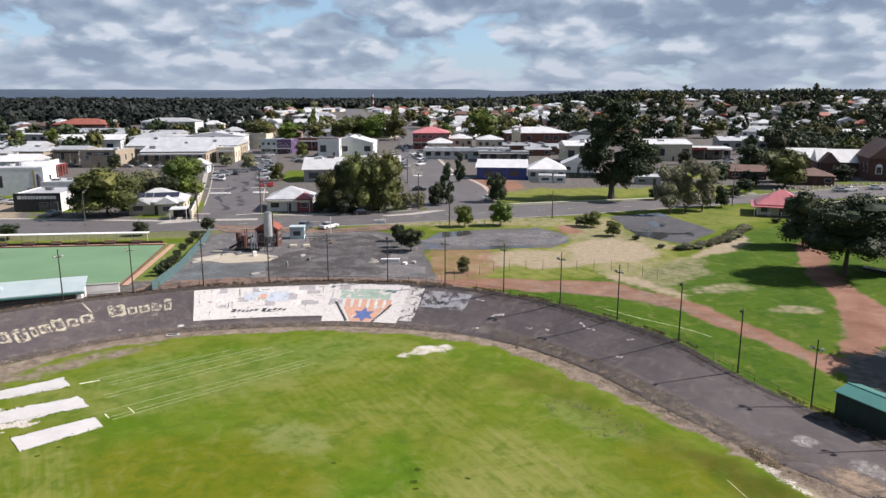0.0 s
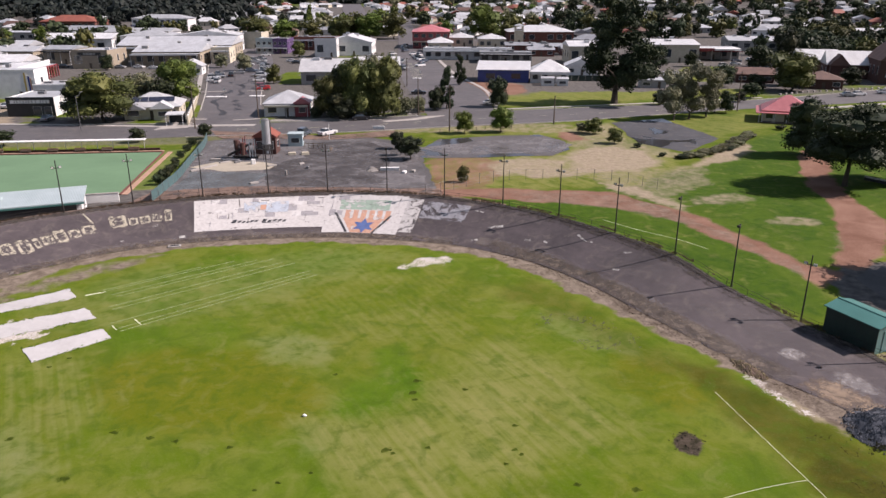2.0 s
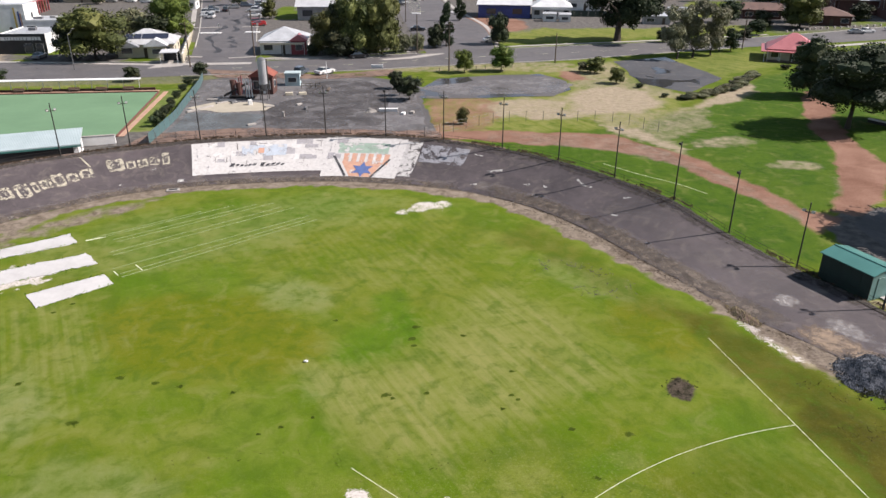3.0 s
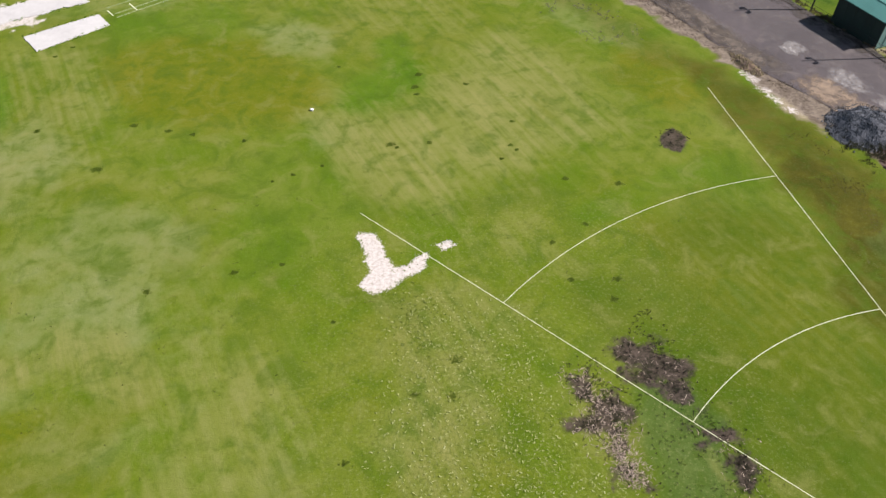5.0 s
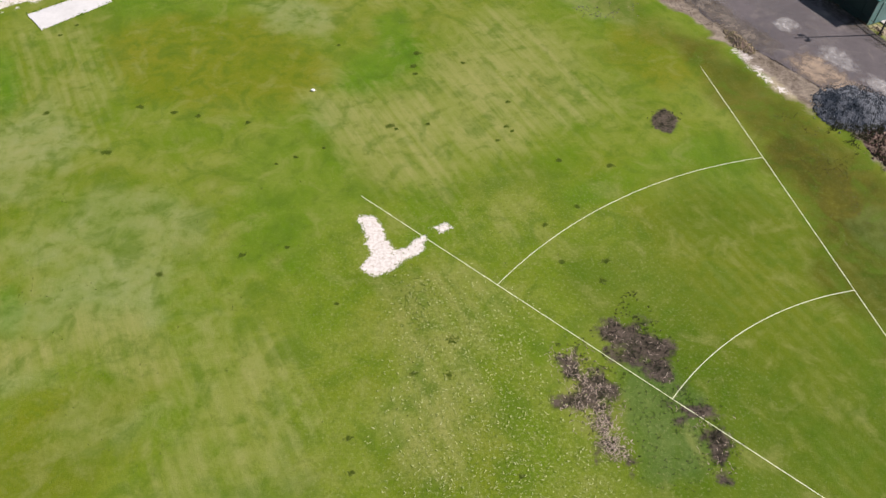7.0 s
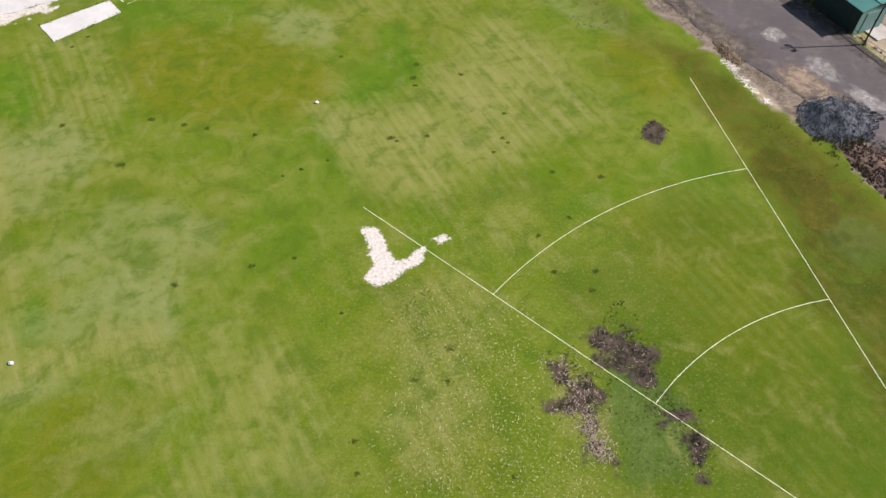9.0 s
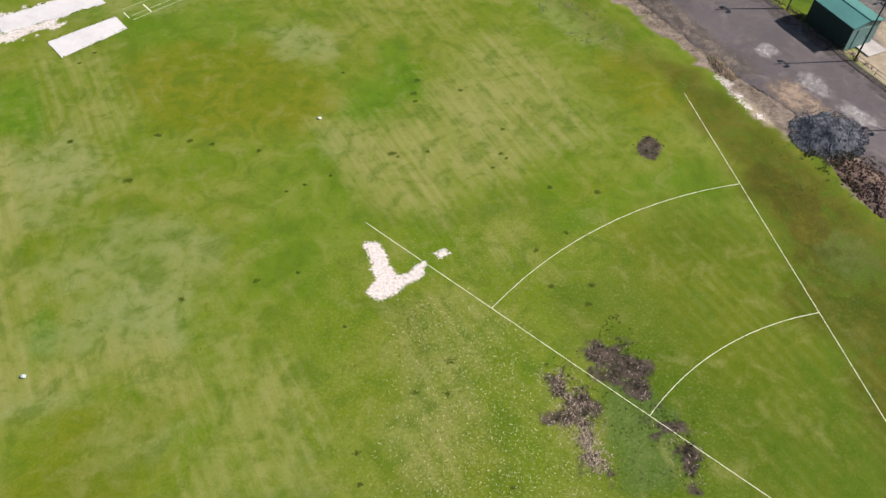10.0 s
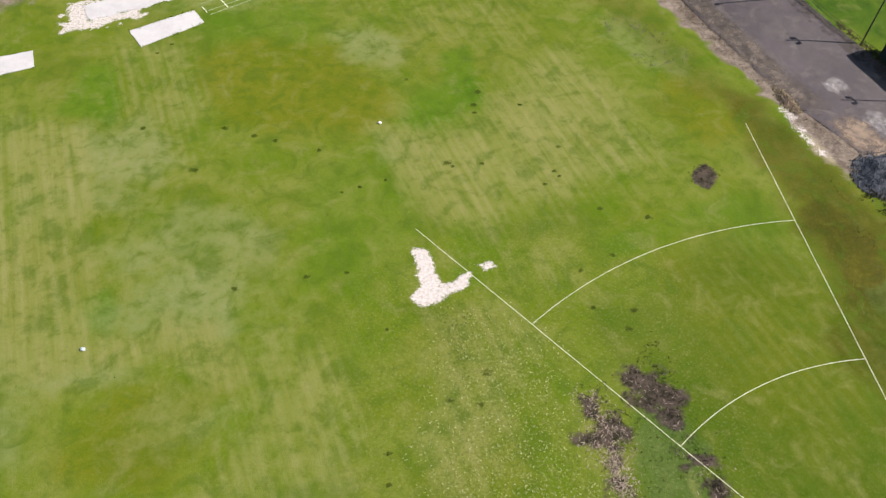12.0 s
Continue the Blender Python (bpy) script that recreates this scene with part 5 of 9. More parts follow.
# dust, sand and dark washings lying on the bitumen, thinning out at their edges
def dirt_film(s0, s1, v0, v1, material, label, lift, rise=0.35):
    n, k = max(24, int((s1 - s0) * 500)), 13
    u, v = np.meshgrid(np.linspace(0, 1, n), np.linspace(0, 1, k), indexing="ij")
    p = bank((s0 + (s1 - s0) * u).ravel(), (v0 + (v1 - v0) * v).ravel(), lift)
    end = 0.12 if s1 - s0 > 0.15 else 0.4
    thin = step(0, end, np.minimum(u, 1 - u)) * step(0, rise, np.minimum(v, 1 - v))
    wear = 0.7 + 0.6 * rough_field(p[:, 0], p[:, 1], 4.0, 41)
    me = mesh_of("dirt_film", p, [(i * k + j + 1, i * k + k + 1 + j, i * k + k + j, i * k + j) for i in range(n - 1) for j in range(k - 1)], material, True)
    att = me.attributes.new("fade", "FLOAT", "POINT")
    att.data.foreach_set("value", (thin.ravel() * wear).clip(0, 1).astype(np.float32))
    return tagged(new("dirt_film", me), label, "dirt", "", "structure")


for k, (s0, s1, v0, v1, mt, lb) in enumerate(((0.05, 0.52, 0.0, 0.20, "dirtfilm", "pale dust washed along the track foot"), (0.48, 0.752, 0.0, 0.36, "dirtfilm", "pale dirt washed over the track foot"), (0.52, 0.752, 0.0, 0.30, "darkfilm", "dark dirt washed over the bitumen"),
                                              (0.45, 0.95, 0.80, 1.02, "darkfilm", "dark dirt under the rim of the track"), (0.10, 0.46, 0.88, 1.01, "dirtfilm", "pale dirt under the rim of the track"), (0.60, 0.79, 0.22, 1.0, "dustfilm", "patchy pale dust on the bitumen"),
                                              (0.752, 0.822, -0.10, 0.46, "tanfilm", "tan sand spread over the bitumen"), (0.762, 0.800, 0.25, 0.62, "whitefilm", "white dust stain on the bitumen"), (0.785, 0.83, 0.3, 0.6, "whitefilm", "white dust stain on the bitumen"),
                                              (0.738, 0.756, 0.3, 0.6, "whitefilm", "white dust stain on the bitumen"), (0.50, 0.775, -0.08, 0.30, "earthfilm", "brown earth washed over the track foot"), (0.06, 0.52, -0.08, 0.13, "earthfilm", "brown earth along the track foot"),
                                              (0.03, 0.92, 0.92, 1.03, "grimefilm", "dark moss and grime along the track rim"))):
    dirt_film(s0, s1, v0, v1, M[mt], lb, 0.012 + 0.004 * k)


# ---- lines and pitches on the field ----
def ground_line(name, pts, width, material, label, z=0.012):
    p = np.array(pts, float)
    d = np.gradient(p, axis=0)
    d /= np.linalg.norm(d, axis=1)[:, None]
    side = np.stack([-d[:, 1], d[:, 0]], 1) * width / 2
    v = [(x, y, z) for x, y in np.vstack([p + side, p - side])]
    n = len(p)
    return tagged(new(name, mesh_of(name, v, [(n + i, n + i + 1, i + 1, i) for i in range(n - 1)], material)), label, "field line", "throwing sector lines" if "sector" in label else "", "structure")


APEX = np.array((29.65, 4.98))
dir_a, dir_b = np.array((3.535, 26.689)) - APEX, np.array((22.977, 38.508)) - APEX
ang_a, ang_b = math.atan2(dir_a[1], dir_a[0]), math.atan2(dir_b[1], dir_b[0])
for a, r in ((ang_a, 45.76), (ang_b, 44.98)):
    ground_line("field_line", [APEX + q * np.array((math.cos(a), math.sin(a))) for q in np.linspace(0.5, r, 60)], 0.039, M["line"], "white chalk sector line on grass")
for r in (22.02, 34.06):
    ground_line("field_line", [APEX + r * np.array((math.cos(a), math.sin(a))) for a in np.linspace(ang_a, ang_b, 48)], 0.039, M["line"], "white chalk arc across the throwing sector", 0.016)
for a, b in (((-29.5, 59.3), (-13.8, 73.3)), ((-31, 61), (-14.8, 74.4)), ((-33.1, 67.2), (-19.6, 78.2)), ((-36, 68.1), (-27.2, 75.5)), ((-29.9, 59.9), (-14.6, 73.6)), ((-32.2, 64.0), (-17.0, 76.8)), ((-32.8, 64.6), (-18.4, 77.0)), ((-33.8, 67.6), (-21.5, 77.7)), ((-35.2, 68.2), (-24.0, 77.4))):
    ground_line("lane_line", [np.array(a) + (np.array(b) - np.array(a)) * t for t in np.linspace(0, 1, 20)], 0.15, M["faintline"], "faint chalk lane line on grass")
for a, b in (((-29.9, 59.6), (-30.7, 60.5)), ((-28.1, 60.7), (-29.2, 61.9))):
    ground_line("lane_line", [np.array(a), (np.array(a) + b) / 2, np.array(b)], 0.10, M["line"], "short chalk crease line on grass", 0.016)
ground_line("lane_line", smooth_line([(21.4, 93.4), (25, 89.1), (29.1, 85.2), (31.6, 81.7)], 30), 0.30, M["faintline"], "old white chalk line on the bank lawn", 0.02)
ground_line("lane_line", [(-36.4, 67.4), (-35.6, 67.9), (-34.8, 68.4)], 0.25, M["line"], "short white chalk dash on grass")


def pitch(corners, label, fray=0.14):
    """A worn concrete strip with crumbled edges, standing a little over the grass."""
    c = np.array(corners, float)
    bm = bmesh.new()
    loop = []
    for i in range(4):
        a, b = c[i], c[(i + 1) % 4]
        for t in np.linspace(0, 1, 22, endpoint=False):
            q = a + (b - a) * t
            q = q + fray * (np.array([rough_field(*q, 0.6, 3), rough_field(*q, 0.6, 8)]) - 0.5)
            loop.append(bm.verts.new((q[0], q[1], 0.06)))
    f = bm.faces.new(loop)
    r = bmesh.ops.extrude_face_region(bm, geom=[f])
    bmesh.ops.translate(bm, verts=[v for v in r["geom"] if isinstance(v, bmesh.types.BMVert)], vec=(0, 0, -0.08))
    bmesh.ops.recalc_face_normals(bm, faces=bm.faces[:])
    bmesh.ops.triangulate(bm, faces=[q for q in bm.faces if len(q.verts) > 4])
    me = bpy.data.meshes.new("cricket_pitch")
    bm.to_mesh(me)
    bm.free()
    me.materials.append(M["pitch"])
    return tagged(new("cricket_pitch", me), label, "cricket pitch", "practice cricket pitches")


pitch([(-36.4, 55.75), (-34.3, 53.45), (-29.65, 57.95), (-31.3, 59.8)], "white concrete practice cricket pitch strip on grass")
pitch([(-42.6, 59.4), (-41.0, 56.9), (-33.0, 61.9), (-34.9, 64.3)], "white concrete practice cricket pitch with frayed sandy edges", 0.9)
pitch([(-45.6, 63.6), (-44.6, 61.8), (-37.0, 66.7), (-38.8, 69.1)], "white concrete practice cricket pitch strip near the track", 0.5)
pitch([(-49.0, 49.4), (-47.6, 46.8), (-42.9, 49.4), (-44.2, 51.7)], "separate short white concrete pitch strip on grass")


def pebble(name, x, y, r, material, label, category):
    bm = bmesh.new()
    bmesh.ops.create_icosphere(bm, subdivisions=2, radius=r, matrix=Matrix.Translation((x, y, r * 0.55)) @ Matrix.Diagonal((1.2, 0.9, 0.7, 1)))
    for v in bm.verts:
        v.co += Vector((noise.noise(v.co * 9), noise.noise(v.co * 9 + Vector((5, 0, 0))), noise.noise(v.co * 9 + Vector((0, 5, 0))))) * r * 0.3
    me = bpy.data.meshes.new(name)
    bm.to_mesh(me)
    bm.free()
    me.materials.append(material)
    return tagged(new(name, me), label, category)


pebble("litter", -10.2, 45.55, 0.14, M["white"], "small crumpled white paper scrap on grass", "litter")
pebble("litter", -26.0, 21.4, 0.16, M["clubroof"], "small pale blue plastic scrap on grass", "litter")


# ---- floodlight poles and rail along the rim ----
def light_pole(at, label, turn, cross=True, h=6.5):
    o = thing("floodlight_pole", at, label, "light pole", "poles along the rim", turn)
    part("post", tube((0, 0, -0.3), (0, 0, h), 0.085, 0.055, 8), M["darksteel"], o)
    part("footing", tube((0, 0, -0.35), (0, 0, 0.08), 0.16, 0.13, 8), M["darksteel"], o)
    part("cap", tube((0, 0, h), (0, 0, h + 0.06), 0.09, 0.05, 8), M["darksteel"], o)
    if cross:
        part("crossarm", box(-0.5, 0.5, -0.04, 0.04, h - 0.92, h - 0.84), M["darksteel"], o)
        for sx in (-0.42, 0.42):
            lamp = part("floodlight", box(sx - 0.16, sx + 0.16, -0.22, -0.02, h - 0.86, h - 0.62, 0.03), M["steel"] if sx > 0 else M["darksteel"], o)
            part("lens", box(sx - 0.13, sx + 0.13, -0.235, -0.222, h - 0.83, h - 0.65), M["lens_clear"], lamp)
    else:
        part("floodlight", box(-0.16, 0.16, -0.3, -0.06, h - 0.3, h - 0.06, 0.03), M["darksteel"], o)
    return o


POLES = [(-46.7, 85.1, 3.3), (-40.1, 89.7, 3.1), (-32, 92.5, 3.25), (-23.7, 94.15, 3.3), (-15.9, 95.05, 3.3), (-7.8, 94.4, 3.35), (-0.1, 92.8, 3.25), (7.4, 89.8, 3.1), (13.95, 85.4, 2.9), (19.6, 79.7, 2.7),
         (24.6, 73.2, 2.35), (28.4, 66.7, 1.4), (33.1, 61.4, 0.1), (36.8, 53.5, 0.1), (41.2, 44.7, 0.1)]
for k, (x, y, z) in enumerate(POLES):
    i = int(np.argmin(np.hypot(rim[:, 0] - x, rim[:, 1] - y)))
    turn = math.degrees(math.atan2(t_[i, 1], t_[i, 0]))
    light_pole((x + 0.25 * out_[i, 0], y + 0.25 * out_[i, 1], z), "slender dark steel floodlight pole on the track rim", turn, k not in (3, 5, 10, 11), 6.5 - 0.25 * (k in (3, 5)))
rail = thing("rim_fence", (0, 0, 0), "low rusty wire rail fence along the track rim", "fence")
fr = smooth_line(np.c_[rim[::1, 0] + 0.12 * out_[:, 0], rim[:, 1] + 0.12 * out_[:, 1], rim[:, 2]], 150)[8:-8]
post_mesh = None
for i in range(0, len(fr), 2):
    if post_mesh is None:
        post_mesh = part("post", tube((0, 0, -0.2), (0, 0, 0.72), 0.022, 0.022, 6), M["darksteel"], rail)
        post_mesh.location = fr[i]
    else:
        q = put("post", post_mesh.data, rail)
        q.location = fr[i]


def bent_tube(points, radius, sides=5):
    """One closed tube bent along a nearly level line of points."""
    bm, q = bmesh.new(), np.array(points, float)
    d = np.gradient(q[:, :2], axis=0)
    d /= np.linalg.norm(d, axis=1)[:, None]
    rings = []
    for (x, y, z), (dx, dy) in zip(q, d):
        ang = [2 * math.pi * k / sides for k in range(sides)]
        rings.append([bm.verts.new((x - dy * radius * math.cos(a), y + dx * radius * math.cos(a), z + radius * math.sin(a))) for a in ang])
    for a, b in zip(rings[:-1], rings[1:]):
        for k in range(sides):
            bm.faces.new((a[k], a[(k + 1) % sides], b[(k + 1) % sides], b[k]))
    bm.faces.new(rings[0])
    bm.faces.new(rings[-1][::-1])
    bmesh.ops.recalc_face_normals(bm, faces=bm.faces)
    return bm


for h in (0.7, 0.38):
    part("rail", bent_tube([(x, y, z + h) for x, y, z in fr], 0.017), M["darksteel"], rail)
# tufts and rubble along the rim and at the foot of the bank
random.seed(4)


def tuft_heap(name, centres, size, material, label, category, blades=9):
    v, f = [], []
    for cx, cy, cz in centres:
        for _ in range(blades):
            a, r, h = random.uniform(0, 6.28), random.uniform(0, size), random.uniform(0.4, 1.0) * size
            x, y, lean = cx + r * math.cos(a), cy + r * math.sin(a), random.uniform(-0.4, 0.4) * size
            w = size * 0.22
            k = len(v)
            v += [(x - w, y, cz), (x + w, y + w * 0.6, cz), (x + lean, y + lean * 0.6, cz + h)]
            f.append((k, k + 1, k + 2))
    return tagged(new(name, mesh_of(name, v, f, material)), label, category, "", "stuff")


straw = foliage("straw_grass", (0.20, 0.15, 0.085), (0.07, 0.05, 0.035), (0.25, 0.2, 0.1), 1.0)
def strewn(count, s0, s1, lo, hi, seed, at_rim, gap=2.2):
    """Places scattered along the bend beside its rim or its foot."""
    r = np.random.RandomState(seed)
    i = r.uniform(s0, s1, count) * (NT - 1)
    pick = lambda arr, k: np.interp(i, np.arange(NT), arr[:, k])
    o = np.stack([pick(out_, 0), pick(out_, 1)], 1)
    o /= np.linalg.norm(o, axis=1)[:, None]
    base = np.stack([pick(rim if at_rim else foot, 0), pick(rim if at_rim else foot, 1)], 1)
    q = base + o * r.uniform(lo, hi, count)[:, None] * (1 if at_rim else -1)
    z = pick(rim, 2) - 0.03 if at_rim else np.full(count, 0.05)
    keep = rough_field(q[:, 0], q[:, 1], gap, seed) > 0.44
    return [tuple(v) for v in np.c_[q, z][keep]]


tuft_heap("rim_weeds", strewn(2200, 0.02, 0.95, 0.05, 0.8, 3, True), 0.24, straw, "dry brown weeds along the track rim", "weeds")
darkweed = foliage("dark_weed", (0.125, 0.098, 0.055), (0.050, 0.040, 0.026), (0.18, 0.14, 0.09), 1.0)
tuft_heap("verge_weeds", strewn(1500, 0.54, 0.775, -0.3, 1.2, 5, False, 1.1), 0.065, darkweed, "dark dry weeds at the foot of the bank", "weeds", 7)
tuft_heap("verge_straw", strewn(420, 0.08, 0.86, -0.3, 0.9, 7, False), 0.06, straw, "pale dry weeds at the foot of the bank", "weeds")
def strokes(name, spots, length, width, material, label, category, rise=0.05):
    """Dead stalks lying every way on the ground, each a thin flat sliver."""
    r = np.random.RandomState(len(spots))
    c = np.array(spots, float)
    a, l = r.uniform(0, 6.283, len(c)), length * r.uniform(0.4, 1.3, len(c))
    d = np.stack([np.cos(a), np.sin(a)], 1) * l[:, None] / 2
    w = np.stack([-np.sin(a), np.cos(a)], 1) * width * r.uniform(0.5, 1.2, len(c))[:, None] / 2
    z = rise * r.uniform(0.2, 1.0, (2, len(c)))
    v = np.stack([np.c_[c - d - w, z[0]], np.c_[c + d - 0.4 * w, z[1]], np.c_[c + d + 0.4 * w, z[1]], np.c_[c - d + w, z[0]]], 1).reshape(-1, 3)
    return tagged(new(name, mesh_of(name, v, np.arange(len(v)).reshape(-1, 4).tolist(), material)), label, category, "", "stuff")


def within(points, count, seed, spread=0.0):
    """Places scattered within an outline."""
    r = np.random.RandomState(seed)
    p = np.array(points, float)
    q = r.uniform(p.min(0), p.max(0), (count * 4, 2))
    odd = np.zeros(len(q), bool)
    for (ax, ay), (bx, by) in zip(p, np.roll(p, -1, 0)):
        if ay != by:
            odd ^= ((ay > q[:, 1]) != (by > q[:, 1])) & (q[:, 0] < (bx - ax) * (q[:, 1] - ay) / (by - ay) + ax)
    q = q[odd][:count]
    return q + r.normal(0, spread, q.shape) if spread else q


SCAR_A = [(9.4, 23.4), (10.5, 24.4), (12.1, 23.7), (13.3, 22.8), (12.9, 21.2), (13.5, 18.8), (11.8, 20.8), (9.5, 21.9)]
SCAR_B = [(6.4, 22.1), (7.7, 22.1), (8.9, 20.8), (9.5, 19.2), (9.6, 16.8), (9.7, 15.7), (8.7, 15.8), (7.7, 18.0), (6.7, 18.7), (7.6, 19.7)]
SCAR_C = [(12.5, 19.3), (14.4, 18.4), (15.5, 17.4), (15.4, 15.5), (14.6, 14.7), (13.6, 15.4), (14.4, 16.7), (12.4, 18.4)]
GREENS = [(9.9, 21.2), (13.0, 21.0), (14.4, 18.3), (13.2, 14.0), (10.4, 14.0), (9.6, 18.0)]
pale_straw = foliage("pale_straw", (0.36, 0.29, 0.235), (0.15, 0.115, 0.092), (0.44, 0.38, 0.30), 1.0)
strokes("dead_stalks", np.vstack([within(SCAR_B, 560, 11, 0.45), within([(8.2, 18.4), (9.5, 17.2), (9.8, 15.4), (8.7, 15.6)], 260, 12, 0.25), within(SCAR_A, 70, 13, 0.2), within(SCAR_C, 60, 14, 0.3), within([(10.4, 13.4), (12.6, 12.8), (13, 11), (11, 11.4)], 110, 15, 0.4)]),
        0.20, 0.034, pale_straw, "pale dead stalks lying over bare soil", "grass")
blackgrass = foliage("black_grass", (0.020, 0.017, 0.015), (0.006, 0.005, 0.005), (0.05, 0.04, 0.03), 1.0)
rs_ = np.random.RandomState(21)
spots = [(x, y, 0.0) for p_, k_, sd_, wd_ in ((SCAR_A, 260, 16, 0.45), (SCAR_B, 300, 17, 0.5), (SCAR_C, 300, 18, 0.45), (GREENS, 150, 19, 0.5), ([(10.2, 24.0), (11.4, 26.6), (12.2, 26.2), (12.6, 23.6)], 80, 20, 0.3), ([(6.0, 22.6), (8.2, 22.8), (9.4, 21.6), (10.4, 20.4), (9.4, 20.2)], 70, 22, 0.3), ([(10.2, 13.6), (13.2, 13.2), (13.6, 11), (10.6, 11)], 60, 23, 0.4),
                                                 ([(15.4, 43.2), (16.6, 43.9), (17.8, 43.0), (17.6, 41.6), (15.8, 41.4)], 26, 24, 0.3)) for x, y in within(p_, k_, sd_, wd_) if rough_field(x, y, 0.9, 33) > 0.42]
tuft_heap("black_tufts", spots, 0.10, blackgrass, "black dead weed tufts on bare soil", "weeds", 9)
rusty = foliage("rusty_weed", (0.075, 0.056, 0.016), (0.030, 0.024, 0.008), (0.05, 0.03, 0.015), 1.0)
tuft_heap("rusty_tufts", [(x, y, 0.0) for x, y in within([(23.6, 44.6), (26.2, 44.6), (28.6, 39.6), (30.4, 34.6), (29.4, 30.6), (27.6, 32), (25.6, 38)], 420, 25, 0.4) if rough_field(x, y, 1.3, 35) > 0.55], 0.07, rusty, "brown dying weeds in the damp turf", "weeds", 7)
greenweed = foliage("green_weed", (0.19, 0.30, 0.035), (0.12, 0.20, 0.024), (0.18, 0.23, 0.04), 1.0)
spots = []
for cx, cy, r in ((-30, 42.6, .34), (-23.1, 43.4, .38), (-20.4, 42.8, .32), (-18.5, 42.4, .32), (-14.6, 41.7, .24), (-32.5, 52.7, .22), (-31.6, 54.2, .2), (-11.8, 37.3, .15), (-10.5, 38.0, .17), (-8.6, 39.0, .15), (-4.0, 41.5, .45), (-3.5, 41.1, .25), (-1.1, 41.7, .24), (-8.8, 51.6, .2), (-2.2, 50.6, .45), (-2.5, 48.8, .4), (-2.3, 47.8, .3),
                  (-24.1, 38.3, .5), (1.6, 49.3, .26), (4.7, 41.5, .26), (5.1, 41.0, .2), (4.0, 40.0, .2), (8.3, 37.9, .3), (11.9, 37.4, .42), (9.1, 33.4, .26), (5.0, 44.4, .24), (6.8, 31.7, .26), (-12.7, 28.9, .36), (-17.5, 27.3, .34), (-9.9, 29.6, .2), (-6.3, 25.2, .15), (-4.8, 16.6, .3), (-4.5, 14.7, .3), (-1.5, 20.5, .35),
                  (10.4, 28.7, .4), (9.9, 27.1, .4), (7.6, 28.6, .3), (0.7, 22.7, .5), (0.5, 20.4, .4), (4.2, 14.6, .3)):
    spots += [(x, y, 0.0) for x, y in rs_.normal((cx, cy), (r * 0.36, r * 0.30), (int(18 + 190 * r * r), 2))]
spots += [(x, y, 0.0) for x, y in rs_.normal((-1.8, 25.4), (0.9, 2.2), (260, 2)) if rough_field(x, y, 1.0, 6) > 0.52] + [(x, y, 0.0) for x, y in within(GREENS, 160, 26, 0.5)]
tuft_heap("weed_clumps", spots, 0.075, greenweed, "dark green weed clumps in the mown grass", "weeds", 9)
edge_ = []
for a, b in (((-36.4, 55.75), (-31.3, 59.8)), ((-34.3, 53.45), (-29.65, 57.95)), ((-41.0, 56.9), (-33.0, 61.9)), ((-42.6, 59.4), (-34.9, 64.3)), ((-44.6, 61.8), (-37.0, 66.7)), ((-45.6, 63.6), (-38.8, 69.1)), ((-47.6, 46.8), (-42.9, 49.4))):
    edge_ += [(a[0] + (b[0] - a[0]) * t + dx, a[1] + (b[1] - a[1]) * t + dy, 0.02) for t, dx, dy in zip(rs_.random_sample(60), rs_.normal(0, 0.16, 60), rs_.normal(0, 0.16, 60)) if rough_field(t * 9, a[0], 1.0, 5) > 0.42]
tuft_heap("edge_grass", edge_, 0.11, greenweed, "green grass creeping over the pitch edges", "grass", 10)
tuft_heap("straw_tufts", [(x, y, 0.0) for x, y in within([(8.5, 63.4), (12.0, 63.6), (16.8, 58.8), (16.2, 55.6), (13.4, 55.4), (10.0, 58.2)], 420, 27, 0.5) if rough_field(x, y, 1.6, 58) > 0.5], 0.10, foliage("clover_straw", (0.30, 0.29, 0.24), (0.13, 0.13, 0.085), (0.4, 0.38, 0.32), 1.0), "pale dead clover on worn turf", "grass", 7)
flower = foliage("seed_head", (0.26, 0.25, 0.10), (0.15, 0.16, 0.05), (0.36, 0.35, 0.25), 1.0)
strokes("seed_heads", within([(-3.2, 26.8), (0.2, 27.4), (5.0, 25.2), (6.8, 18.9), (9.4, 14.8), (9.6, 11), (-3, 11), (-2.8, 22)], 1500, 28, 0.9), 0.13, 0.055, flower, "pale seed heads and daisies in rough grass", "grass", 0.08)
tuft_heap("grass_tufts", [(x, y, 0.0) for x, y in np.random.RandomState(12).uniform((-30, 12), (26, 36), (2600, 2)) if rough_field(x, y, 1.6, 4) > 0.55], 0.07, foliage("grass_tuft", (0.13, 0.15, 0.03), (0.05, 0.075, 0.012), (0.2, 0.19, 0.07), 1.0), "coarse grass tufts on the oval", "grass", 5)


